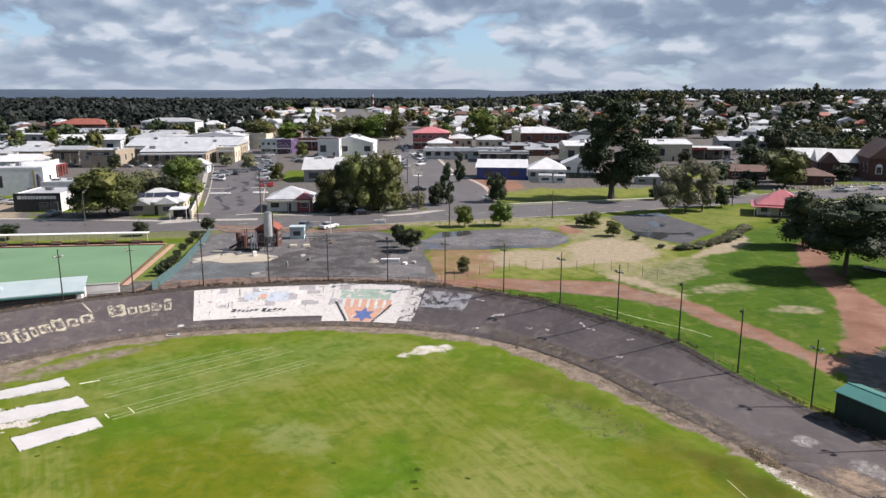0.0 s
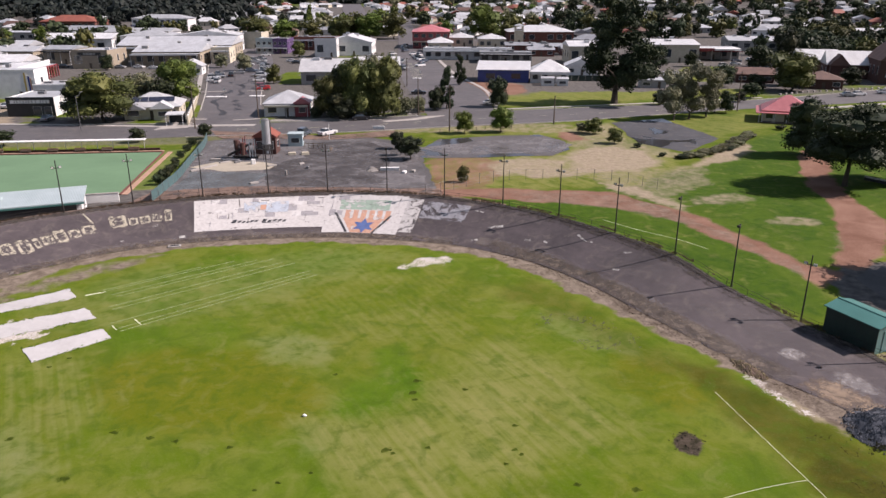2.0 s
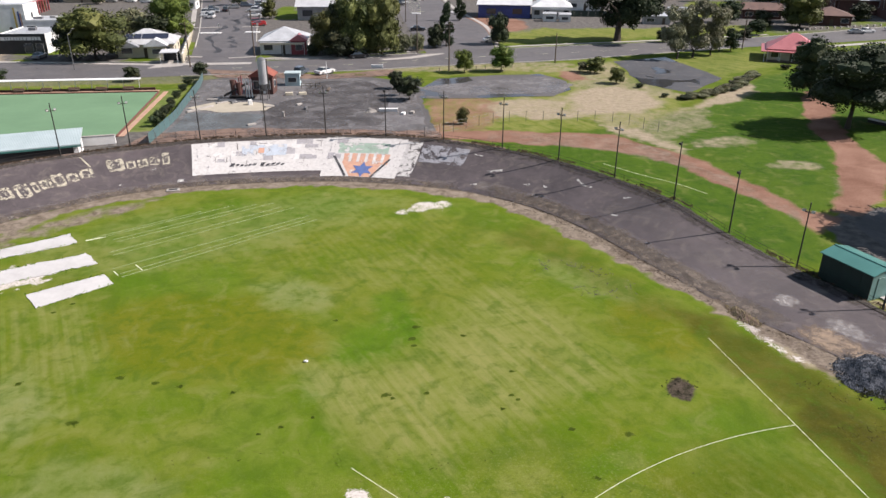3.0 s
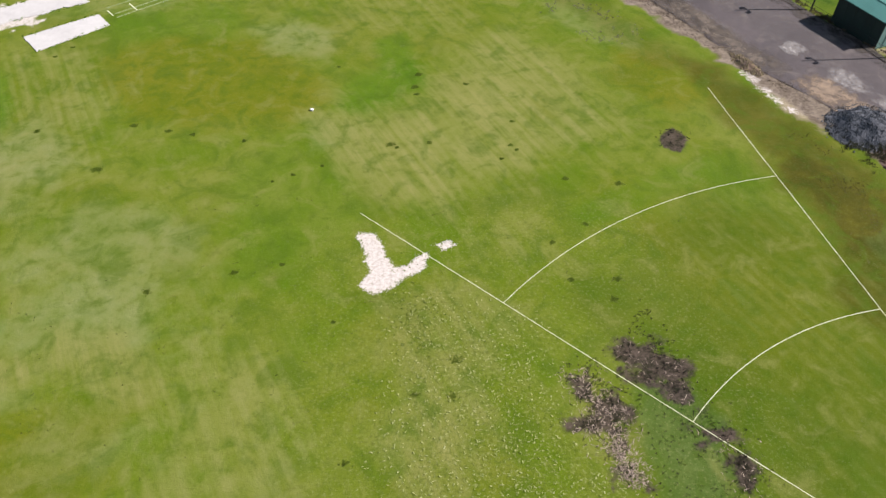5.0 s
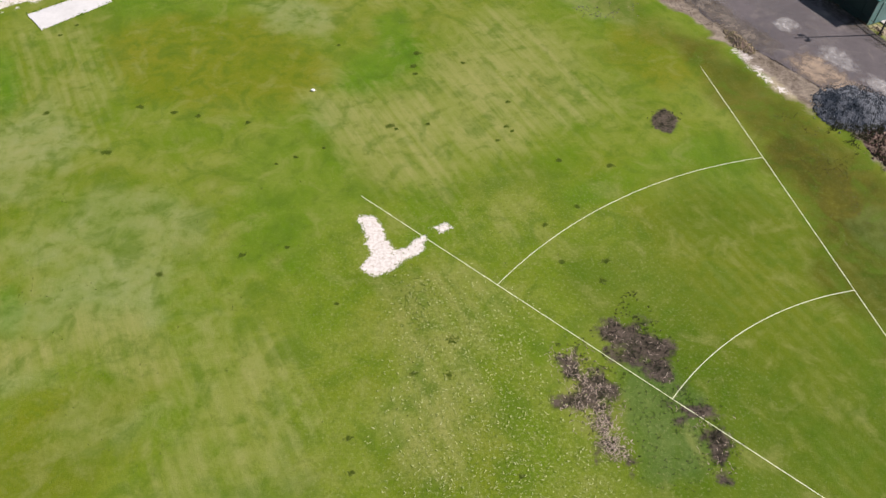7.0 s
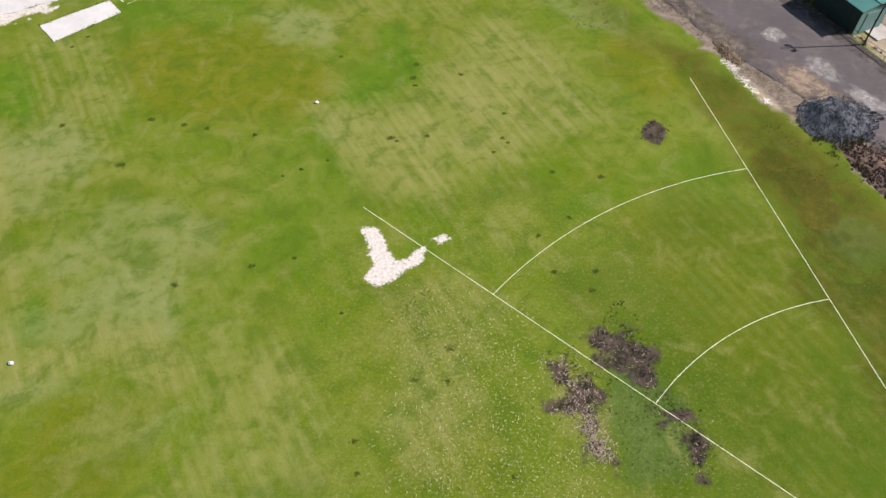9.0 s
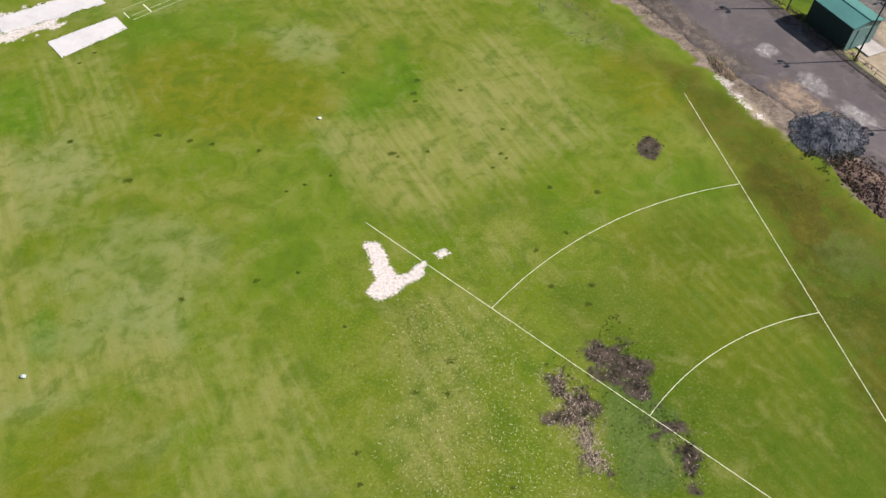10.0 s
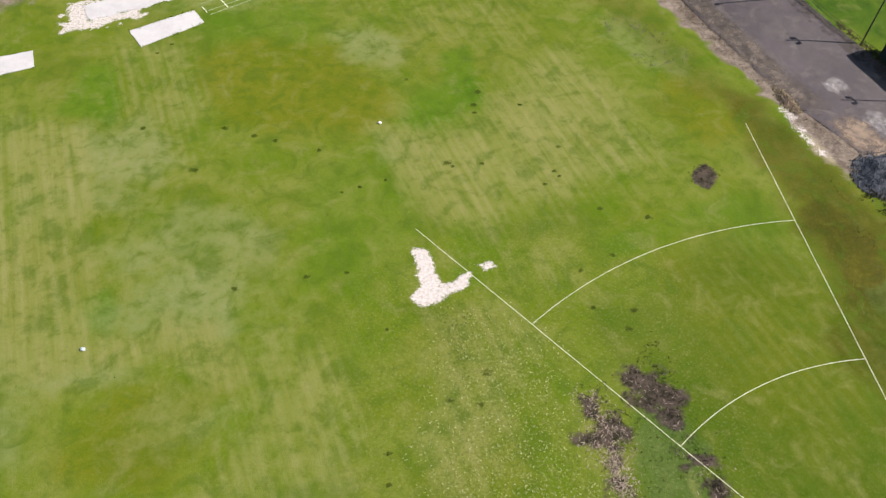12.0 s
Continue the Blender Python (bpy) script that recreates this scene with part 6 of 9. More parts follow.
# ---- shed, gravel heap and debris beside the track ----
def heap(name, cx, cy, rx, ry, h, turn, material, label, category, seed, lumps, size, stone):
    """A heap of stones: a lumpy mound covered with small broken pieces."""
    rs = random.Random(seed)
    bm = bmesh.new()
    bmesh.ops.create_grid(bm, x_segments=34, y_segments=34, size=1.0)
    for v in bm.verts:
        r = min(1.0, math.hypot(v.co.x, v.co.y) + 0.22 * noise.noise(Vector((v.co.x * 2.2, v.co.y * 2.2, seed))) + 0.06 * noise.noise(Vector((v.co.x * 7, v.co.y * 7, seed))))
        z = h * (math.cos(math.pi * r) + 1) / 2 + 0.09 * h * noise.noise(Vector((v.co.x * 5, v.co.y * 5, seed + 3)))
        v.co = Vector((v.co.x * rx, v.co.y * ry, z if r < 0.97 else -0.05))
    mound = thing(name, (cx, cy, 0), label, category, "", turn)
    part("mound", bm, material, mound, smooth=True)
    v, f = [], []
    for _ in range(lumps):
        a, r = rs.uniform(0, 6.283), math.sqrt(rs.random()) * (1.0 if rs.random() < 0.9 else 1.15)
        x, y = r * math.cos(a), r * math.sin(a)
        r += 0.22 * noise.noise(Vector((x * 2.2, y * 2.2, seed)))
        if r > 1.0 and rs.random() < 0.75:
            continue
        z = max(0.0, h * (math.cos(math.pi * min(1, max(0, r))) + 1) / 2 - 0.05)
        s = size * rs.uniform(0.5, 1.4)
        k = len(v)
        for dx, dy, dz in ((1, 0, 0), (-0.8, 0.6, 0), (-0.6, -0.8, 0), (0.1, 0.1, 1.0)):
            v.append((x * rx + s * dx * rs.uniform(.6, 1.3), y * ry + s * dy * rs.uniform(.6, 1.3), z + 0.06 * h + s * (dz - 0.15) * rs.uniform(.6, 1.3)))
        f += [(k, k + 1, k + 3), (k + 1, k + 2, k + 3), (k + 2, k, k + 3)]
    ob = put("loose_gravel", mesh_of("loose_gravel", v, f, stone), mound)
    tagged(ob, "", "", "", "stuff")
    return mound


heap("gravel_heap", 31.6, 44.0, 3.3, 3.0, 1.0, 25, M["gravel"], "heap of blue-grey road gravel beside the track", "gravel heap", 3, 5600, 0.07, M["gravelbits"])
debris = surface("debris", (0.13, 0.058, 0.042), (0.014, 0.011, 0.010), 1.2, 0.9, grain=4, spread=0.3)
heap("soil_heap", 33.4, 37.6, 1.9, 4.4, 0.5, 24, M["earth"], "low heap of brown soil and broken debris", "soil heap", 6, 1500, 0.13, debris)
tuft_heap("heap_weeds", [(x, y, 0.1) for x, y in within([(28.2, 43.8), (29.6, 42.2), (33.6, 41.8), (34.8, 40.4), (33.0, 37.4), (31.6, 36.8), (29.2, 40.4)], 420, 29, 0.3) if rough_field(x, y, 1.1, 45) > 0.45], 0.20, foliage("heap_weed", (0.060, 0.072, 0.018), (0.014, 0.016, 0.008), (0.10, 0.06, 0.03), 1.0), "dark weeds and dead grass round the heaps", "weeds", 8)
strokes("broken_sticks", within([(30.6, 39.4), (33.8, 41.2), (36.4, 38.0), (35.2, 34.4), (32.4, 35.6)], 150, 31, 0.4), 0.5, 0.035, foliage("broken_stick", (0.16, 0.085, 0.065), (0.05, 0.03, 0.025), (0.40, 0.36, 0.32), 1.0), "broken sticks and scraps on the soil heap", "debris", 0.5)
heap("rubble_heap", 24.9, 52.6, 0.8, 1.9, 0.3, 24, M["earth"], "low ridge of brown rubble at the track foot", "rubble", 9, 500, 0.11, straw)


def garden_shed():
    o = thing("shed", pose(36.95, 58.1, 0.0, 0, 0, -66), "dark green metal shed with a teal ribbed roof", "shed")
    L, D, H = 5.1, 3.2, 2.55
    for nm, b in (("wall", (-L / 2, L / 2, -D / 2, -D / 2 + 0.06)), ("wall", (-L / 2, L / 2, D / 2 - 0.06, D / 2)), ("wall", (-L / 2, -L / 2 + 0.06, -D / 2 + 0.062, D / 2 - 0.062)), ("wall", (L / 2 - 0.06, L / 2, -D / 2 + 0.062, D / 2 - 0.062))):
        bm = box(*b, 0.0, H)
        part(nm, bm, M["greenwall"] if b[1] - b[0] > 1 else M["shedend"], o)
    bm = bmesh.new()
    y, r, e = D / 2 + 0.18, H + 0.42, H - 0.03
    vs = [bm.verts.new(c) for x in (-L / 2 - 0.18, L / 2 + 0.18) for c in ((x, -y, e), (x, 0, r), (x, y, e), (x, y, e - 0.07), (x, 0, r - 0.07), (x, -y, e - 0.07))]
    for k in range(6):
        bm.faces.new([vs[k], vs[(k + 1) % 6], vs[6 + (k + 1) % 6], vs[6 + k]])
    bm.faces.new(vs[:6][::-1])
    bm.faces.new(vs[6:])
    bmesh.ops.recalc_face_normals(bm, faces=bm.faces[:])
    part("roof", bm, M["greenroof"], o)
    part("ridge_cap", box(-L / 2 - 0.19, L / 2 + 0.19, -0.12, 0.12, H + 0.40, H + 0.45), M["greenroof"], o)
    d = part("door", box(L / 2 + 0.004, L / 2 + 0.05, -0.85, 0.85, 0.05, 2.1, 0.01), M["shedend"], o)
    part("door_handle", box(L / 2 + 0.052, L / 2 + 0.09, 0.55, 0.62, 0.95, 1.15), M["steel"], d)
    for x in (-1.5, -0.5, 0.5, 1.5):
        part("wall_rib", box(x - 0.03, x + 0.03, -D / 2 - 0.025, -D / 2 - 0.002, 0.02, H - 0.1), M["greenwall"], o)
    return o


M["shedend"] = surface("teal_shed_sheet", (0.10, 0.20, 0.19), (0.07, 0.15, 0.14), 1.0, 0.5)
garden_shed()
part("slab", box(-1.4, 1.4, -1.1, 1.1, 0.0, 0.10, 0.02), M["concrete"], thing("concrete_slab", pose(39.0, 56.0, 0.02, 0, 0, -66), "pale concrete slab in front of the shed door", "slab"))
drain = thing("drain_pit", pose(-32.6, 82.3, 0.0, 0, 0, 14), "rectangular concrete drain pit at the track foot", "drain")
part("pit_frame", box(-0.75, 0.75, -0.42, 0.42, 0.0, 0.14, 0.02), M["concrete"], drain)
part("grate", box(-0.5, 0.5, -0.22, 0.22, 0.142, 0.16), M["black"], drain)

# ---- trees ----
def crown_mesh(name, blobs, leaves, leaf, material, seed, core=2):
    """Leafy masses: dark lumpy cores covered with many small leaf sprays, uneven and with gaps."""
    rs = np.random.RandomState(seed)
    V, F = [], []
    base = 0
    bm = bmesh.new()
    bmesh.ops.create_icosphere(bm, subdivisions=core, radius=1.0)
    ico_v = np.array([v.co[:] for v in bm.verts])
    ico_f = np.array([[v.index for v in f.verts] for f in bm.faces])
    bm.free()
    total = sum(b[3] ** 2 for b in blobs)
    for cx, cy, cz, r, squash in blobs:
        d = 1 + 0.25 * np.sin(ico_v @ rs.normal(0, 3.2, 3) + rs.uniform(0, 6)) + 0.12 * rs.normal(0, 1, len(ico_v))
        V.append(np.array((cx, cy, cz)) + ico_v * (0.74 * r * d)[:, None] * (1, 1, squash))
        F += (ico_f + base).tolist()
        base += len(ico_v)
        n = int(leaves * r ** 2 / total)
        p = rs.normal(0, 1, (n, 3))
        p /= np.linalg.norm(p, axis=1)[:, None]
        rad = r * (0.70 + 0.38 * rs.random_sample(n) ** 0.8) * (1 + 0.25 * np.sin(p @ rs.normal(0, 3.4, 3)))
        c = np.array((cx, cy, cz)) + p * rad[:, None] * (1, 1, squash)
        a = rs.normal(0, 1, (n, 3)) + p * 0.4
        a /= np.linalg.norm(a, axis=1)[:, None]
        b = np.cross(a, rs.normal(0, 1, (n, 3)))
        b /= np.linalg.norm(b, axis=1)[:, None]
        s = (leaf * (0.55 + 0.9 * rs.random_sample(n)))[:, None]
        quad = np.stack([c - a * s, c + b * s * 0.55, c + a * s, c - b * s * 0.55], 1).reshape(-1, 3)
        V.append(quad)
        F += (np.arange(n * 4).reshape(n, 4) + base).tolist()
        base += n * 4
    return mesh_of(name, np.vstack(V), F, material)


def trunk_mesh(h, r, crown_h, spread, seed, fork=5):
    rs = random.Random(seed)
    bm = bmesh.new()
    pts = [Vector((0, 0, -0.3))]
    for k in range(1, 5):
        pts.append(Vector((rs.uniform(-.5, .5) * r * k * 0.5, rs.uniform(-.5, .5) * r * k * 0.5, h * k / 4)))
    for k in range(4):
        add_tube(bm, pts[k], pts[k + 1], r * (1.35 if k == 0 else 1 - 0.13 * k), r * (1 - 0.13 * (k + 1)), 9)
    for k in range(fork):
        a = 6.283 * k / fork + rs.uniform(-.4, .4)
        mid = pts[4] + Vector((math.cos(a), math.sin(a), 0)) * spread * 0.35 + Vector((0, 0, crown_h * 0.22))
        end = pts[4] + Vector((math.cos(a), math.sin(a), 0)) * spread * 0.75 + Vector((0, 0, crown_h * rs.uniform(.35, .7)))
        add_tube(bm, pts[4] - Vector((0, 0, h * 0.12)), mid, r * 0.5, r * 0.33, 7)
        add_tube(bm, mid, end, r * 0.33, r * 0.1, 6)
    me = bpy.data.meshes.new("trunk")
    bm.to_mesh(me)
    bm.free()
    me.materials.append(M["bark"])
    return me


def blob_set(kind, seed):
    """Masses of a crown about 1 m tall and 1 m wide, foot of the crown at 0."""
    rs = random.Random(seed)
    out = []
    if kind == "round":
        out = [(0, 0, 0.5, 0.34, 0.95)]
        for k in range(13):
            a, z = 6.283 * k / 6.5 + rs.uniform(-.3, .3), (0.26 if k < 7 else 0.66) + rs.uniform(-.1, .1)
            d = rs.uniform(.22, .33)
            out.append((d * math.cos(a), d * math.sin(a), z, rs.uniform(.17, .25), rs.uniform(.75, 1)))
        out.append((rs.uniform(-.1, .1), rs.uniform(-.1, .1), 0.86, 0.17, 0.8))
    elif kind == "tall":
        for k in range(22):
            z = (k + 0.5) / 22
            w = 0.40 * (1 - 0.62 * z) * (0.7 + 0.5 * math.sin(z * 2.8 + 0.3))
            a, d = rs.uniform(0, 6.28), rs.uniform(0.25, 1.0) * w * 1.15
            out.append((d * math.cos(a), d * math.sin(a), z * 0.95 + 0.02, rs.uniform(.10, .17) * (1.1 - 0.35 * z), rs.uniform(.55, .8)))
    elif kind == "open":
        for k in range(15):
            a, d, z = rs.uniform(0, 6.28), rs.uniform(.1, .42), rs.uniform(.15, .9)
            out.append((d * math.cos(a) * (1.1 - 0.4 * z), d * math.sin(a) * (1.1 - 0.4 * z), z, rs.uniform(.10, .19), rs.uniform(.6, .9)))
    else:
        out = [(rs.uniform(-.25, .25), rs.uniform(-.25, .25), rs.uniform(.25, .55), rs.uniform(.2, .3), 0.9) for _ in range(7)]
    return out


STOCK = {}


def tree(x, y, h, w, style="leaf", shape="round", label="leafy green tree", name="tree", group="", bole=0.22, detail=1, z=None, spin=None):
    """A tree of height h and crown width w. Crowns and trunks are shared among trees of one style."""
    rs = random.Random(int(x * 37 + y * 11))
    pick = rs.randrange(3 if detail == 0 else 2)
    key = (style, shape, detail, pick)
    if key not in STOCK:
        leaves, leaf = {3: (17000, 0.015), 2: (9000, 0.019), 1: (3200, 0.032), 0: (560, 0.066)}[detail]
        STOCK[key] = (crown_mesh("crown", blob_set(shape, 7 * pick + len(shape)), leaves, leaf, M[style], pick + 3, 2 if detail >= 2 else 1),
                      trunk_mesh(1.0, 0.055, 1.6, 0.9, pick, 5 if detail else 3))
    crown, trunk = STOCK[key]
    o = thing(name, (x, y, float(land(x, y)) if z is None else z), label, "bush" if name in ("bush", "shrub") else "tree", group, rs.uniform(0, 360) if spin is None else spin)
    b = h * bole
    t = put("trunk", trunk, o)
    t.scale = (w * 0.5 if shape != "tall" else w * 0.75, w * 0.5 if shape != "tall" else w * 0.75, max(b * 1.15, 0.3))
    c = put("crown", crown, o)
    c.location, c.scale = (0, 0, b * 0.8), (w * 0.93, w * 0.93, h - b * 0.8)
    return o


# ---- cars ----
CARS = {}


def car(x, y, turn, paint="carwhite", label="white parked car", group="parked cars", style="sedan", z=None):
    if (paint, style) in CARS:
        return tagged(copy_thing(CARS[paint, style], pose(x, y, (float(land(x, y)) if z is None else z) + 0.05, 0, 0, turn)), label)
    o = thing("car", (0, 0, 0), label, "car", group)
    long, wide, tall = (4.5, 1.8, 1.45) if style == "sedan" else (4.6, 1.85, 1.75)
    hx = long / 2
    prof = [(-hx, .35), (-hx, .78), (-hx + .12, .90), (-hx + .95, .96), (hx - 1.25, .98), (hx - .25, .84), (hx, .66), (hx - .02, .35), (hx - .5, .24), (-hx + .5, .24)]
    bm = bmesh.new()
    rows = []
    for yy, k in ((-wide / 2, .90), (-wide / 2 + .10, 1.0), (wide / 2 - .10, 1.0), (wide / 2, .90)):
        rows.append([bm.verts.new((px * (0.985 if k < 1 else 1), yy, .24 + (pz - .24) * k)) for px, pz in prof])
    for a, b in zip(rows[:-1], rows[1:]):
        for i in range(len(prof)):
            bm.faces.new((a[i], a[(i + 1) % len(prof)], b[(i + 1) % len(prof)], b[i]))
    bm.faces.new(rows[0][::-1])
    bm.faces.new(rows[-1])
    bmesh.ops.recalc_face_normals(bm, faces=bm.faces[:])
    part("body", bm, M[paint], o)
    x0, x1, x2, x3 = (-1.75, -1.05, 0.25, 1.05) if style == "sedan" else (-2.1, -1.85, 0.2, 0.95)
    bm = bmesh.new()
    lo = [bm.verts.new(c) for c in ((x0, -.80, .93), (x3, -.80, .95), (x3, .80, .95), (x0, .80, .93))]
    hi = [bm.verts.new(c) for c in ((x1, -.62, tall - .06), (x2, -.62, tall - .06), (x2, .62, tall - .06), (x1, .62, tall - .06))]
    for i in range(4):
        bm.faces.new((lo[i], lo[(i + 1) % 4], hi[(i + 1) % 4], hi[i]))
    bm.faces.new(hi)
    bm.faces.new(lo[::-1])
    bmesh.ops.recalc_face_normals(bm, faces=bm.faces[:])
    part("glasshouse", bm, M["glass"], o, "dark tinted cabin glass")
    part("roof", box(x1 - .04, x2 + .04, -.645, .645, tall - .062, tall, .03), M[paint], o)
    tyre, hub = tube((0, -.1, 0), (0, .1, 0), .32, .32, 16), tube((0, -.108, 0), (0, .108, 0), .19, .19, 12)
    first = part("wheel", tyre, M["rubber"], o)
    rim_ = part("rim", hub, M["steel"], first)
    spots = [(sx, sy) for sx in (-1.35, 1.38) for sy in (-.82, .82)]
    first.location = (*spots[0], .32)
    for s in spots[1:]:
        wv = put("wheel", first.data, o)
        wv.location = (*s, .32)
        put("rim", rim_.data, wv)
    for sy in (-.66, .66):
        part("headlight", box(hx - .06, hx + .012, sy - .18, sy + .18, .60, .74, .01), M["lens_clear"], o)
        part("tail_light", box(-hx - .012, -hx + .05, sy - .15, sy + .15, .62, .80, .01), M["lens_red"], o)
    CARS[paint, style] = o
    o.matrix_world = pose(x, y, (float(land(x, y)) if z is None else z) + 0.05, 0, 0, turn)
    return o


# ---- buildings ----
BOXES = {}


def slab_mesh(name, x0, x1, y0, y1, z0, z1, material):
    """A shared block mesh."""
    key = (name, material.name, *(round(q, 3) for q in (x0, x1, y0, y1, z0, z1)))
    if key not in BOXES:
        bm = box(x0, x1, y0, y1, z0, z1)
        me_ = bpy.data.meshes.new(name)
        bm.to_mesh(me_)
        bm.free()
        me_.materials.append(material)
        BOXES[key] = me_
    return BOXES[key]


def window_at(o, x, z, w, h, y, side=0.0, frame="white", name="window"):
    """A framed window (or glazed shopfront) standing proud of a wall; side turns it to another face."""
    m = pose(0, 0, 0, 0, 0, side) @ pose(x, y, z)
    f = put(name, slab_mesh(name, -w / 2, w / 2, -0.06, 0.02, 0, h, M[frame]), o, m)
    put("pane", slab_mesh("pane", -w / 2 + 0.07, w / 2 - 0.07, -0.075, -0.061, 0.07, h - 0.07, M["glass"]), f)
    return f


def roof_bm(kind, w, d, z, rise, eave, thick=0.14):
    bm = bmesh.new()
    X_, Y_ = w / 2 + eave, d / 2 + eave
    if kind == "flat":
        return add_box(bm, -X_, X_, -Y_, Y_, z, z + 0.2)
    if kind == "skillion":
        c = [(-X_, -Y_, z), (X_, -Y_, z), (X_, Y_, z + rise), (-X_, Y_, z + rise)]
        vs = [bm.verts.new(p) for p in c] + [bm.verts.new((p[0], p[1], p[2] + thick)) for p in c]
        for f in ((3, 2, 1, 0), (4, 5, 6, 7), (0, 1, 5, 4), (1, 2, 6, 5), (2, 3, 7, 6), (3, 0, 4, 7)):
            bm.faces.new([vs[i] for i in f])
        return bm
    if kind == "hip":
        r = max(0.05, X_ - Y_) if X_ > Y_ else 0.05
        ry = 0.05 if X_ > Y_ else Y_ - X_
        ridge = [(-r, -ry), (r, -ry), (r, ry), (-r, ry)]
        drop = 0.0
    elif kind == "gable_x":       # ridge along x
        ridge = [(-X_, -0.03), (X_, -0.03), (X_, 0.03), (-X_, 0.03)]
    else:                          # ridge along y, gable to the front
        ridge = [(-0.03, -Y_), (0.03, -Y_), (0.03, Y_), (-0.03, Y_)]
    corners = [(-X_, -Y_), (X_, -Y_), (X_, Y_), (-X_, Y_)]
    low = [bm.verts.new((x, y, z - 0.12)) for x, y in corners]
    mid = [bm.verts.new((x, y, z + 0.04)) for x, y in corners]
    hi = [bm.verts.new((x, y, z + rise)) for x, y in ridge]
    for i in range(4):
        j = (i + 1) % 4
        bm.faces.new((low[i], low[j], mid[j], mid[i]))
        bm.faces.new((mid[i], mid[j], hi[j], hi[i]))
    bm.faces.new(hi)
    bm.faces.new(low[::-1])
    bmesh.ops.recalc_face_normals(bm, faces=bm.faces[:])
    return bm


def building(name, x, y, w, d, h, label, category, wall="white", roof="zinc", kind="hip", rise=1.6, eave=0.45, turn=0.0, windows=3, group="", z=None,
             parapet=0.0, awning=0.0, chimney=False, door=True, storeys=1, far=False, trim="white"):
    """x, y: the middle of the front, which faces -y before the turn; h: height of the walls."""
    base = float(land(x, y)) if z is None else z
    o = thing(name, pose(x, y, base, 0, 0, turn) @ pose(0, d / 2, 0), label, category, group)
    part("wall", box(-w / 2, w / 2, -d / 2, d / 2, -0.6, h), M[wall], o)
    if parapet:
        part("roof", box(-w / 2 + 0.25, w / 2 - 0.25, -d / 2 + 0.25, d / 2 - 0.05, h + 0.002, h + 0.12), M[roof], o)
        part("parapet", box(-w / 2 - 0.03, w / 2 + 0.03, -d / 2 - 0.04, -d / 2 + 0.24, h + 0.002, h + parapet), M[wall], o)
        for sx in (-1, 1):
            part("side_parapet", box(sx * (w / 2 - 0.11) - 0.12, sx * (w / 2 - 0.11) + 0.12, -d / 2 + 0.242, d / 2, h + 0.002, h + parapet * 0.6), M[wall], o)
    else:
        part("roof", roof_bm(kind, w, d, h, rise, eave), M[roof], o)
    if category in ("shop", "supermarket", "warehouse", "hall", "shed") and not far and min(w, d) > 9:
        rv = random.Random(int(abs(x) * 13 + y))
        for _ in range(2 + int(w > 20) * 3):
            vx, vy = rv.uniform(-0.38, 0.38) * w, rv.uniform(-0.32, 0.32) * d
            vz = h + (0.12 if parapet else {"gable_x": rise * (1 - abs(vy) / (d / 2 + eave)), "gable_y": rise * (1 - abs(vx) / (w / 2 + eave)), "skillion": rise * (0.5 + vy / (d + 2 * eave)), "flat": 0.2}.get(kind, 0.4 * rise * (1 - abs(vy) / (d / 2)))) - 0.25
            vw = rv.uniform(0.5, 1.3)
            part("roof_unit", box(vx - vw, vx + vw, vy - 0.6, vy + 0.6, vz, vz + rv.uniform(0.7, 1.4), 0.05), M[rv.choice(("steel", "grey", "zinc"))], o)
    if chimney:
        part("chimney", box(w * 0.2, w * 0.2 + 0.6, -0.3, 0.3, h + rise * 0.3, h + rise + 0.7), M["brick"], o)
    per = h / storeys
    for s in range(storeys):
        gap = w / windows if windows else 0
        for k in range(windows):
            wx = -w / 2 + gap * (k + 0.5)
            if s == 0 and door and k == windows // 2:
                dr = put("door", slab_mesh("door", -0.45, 0.45, -0.06, 0.02, 0, min(2.1, per * 0.8), M["timber"]), o, pose(wx, -d / 2, 0))
                continue
            window_at(o, wx, s * per + per * 0.30, min(gap * 0.6, 3.2), per * 0.45, -d / 2, 0, trim)
        if not far:
            for side, ww, dd in ((90, d, w), (-90, d, w)):
                for k in range(max(1, int(d // 5))):
                    window_at(o, -ww / 2 + ww / max(1, int(d // 5)) * (k + 0.5), s * per + per * 0.35, 1.3, per * 0.38, -dd / 2, side, trim)
    if awning:
        part("awning", box(-w / 2, w / 2, -d / 2 - awning, -d / 2 - 0.062, per * 0.86, per * 0.86 + 0.16), M["zinc"], o)
        part("fascia", box(-w / 2, w / 2, -d / 2 - awning - 0.06, -d / 2 - awning - 0.002, per * 0.80, per * 0.86 + 0.25), M[trim], o)
        for k in range(int(w // 4) + 1):
            px = -w / 2 + 0.15 + (w - 0.3) * k / max(1, int(w // 4))
            put("post", slab_mesh("post", -0.06, 0.06, -0.06, 0.06, 0, per * 0.86 - 0.002, M["white"]), o, pose(px, -d / 2 - awning + 0.2, 0))
    return o

# ---- roads, kerbs and yards ----
ROAD_FAR = [(-200, 160), (-102.3, 164.1), (-54.6, 166.5), (-30.4, 170.5), (-5.1, 179), (24.4, 188.6), (56.3, 196.9), (92.1, 208.4), (142.3, 231.8), (220, 268)]
ROAD_NEAR = [(-200, 141), (-90, 145.0), (-54.4, 150.8), (-23, 156.2), (-0.8, 162.8), (28, 170.4), (43.1, 176.6), (76.5, 189.5), (130, 207.4), (215, 246)]
ribbon("road", ROAD_FAR, ROAD_NEAR, 0.035, M["road"], "grey bitumen main road with worn patches", "road", 160)


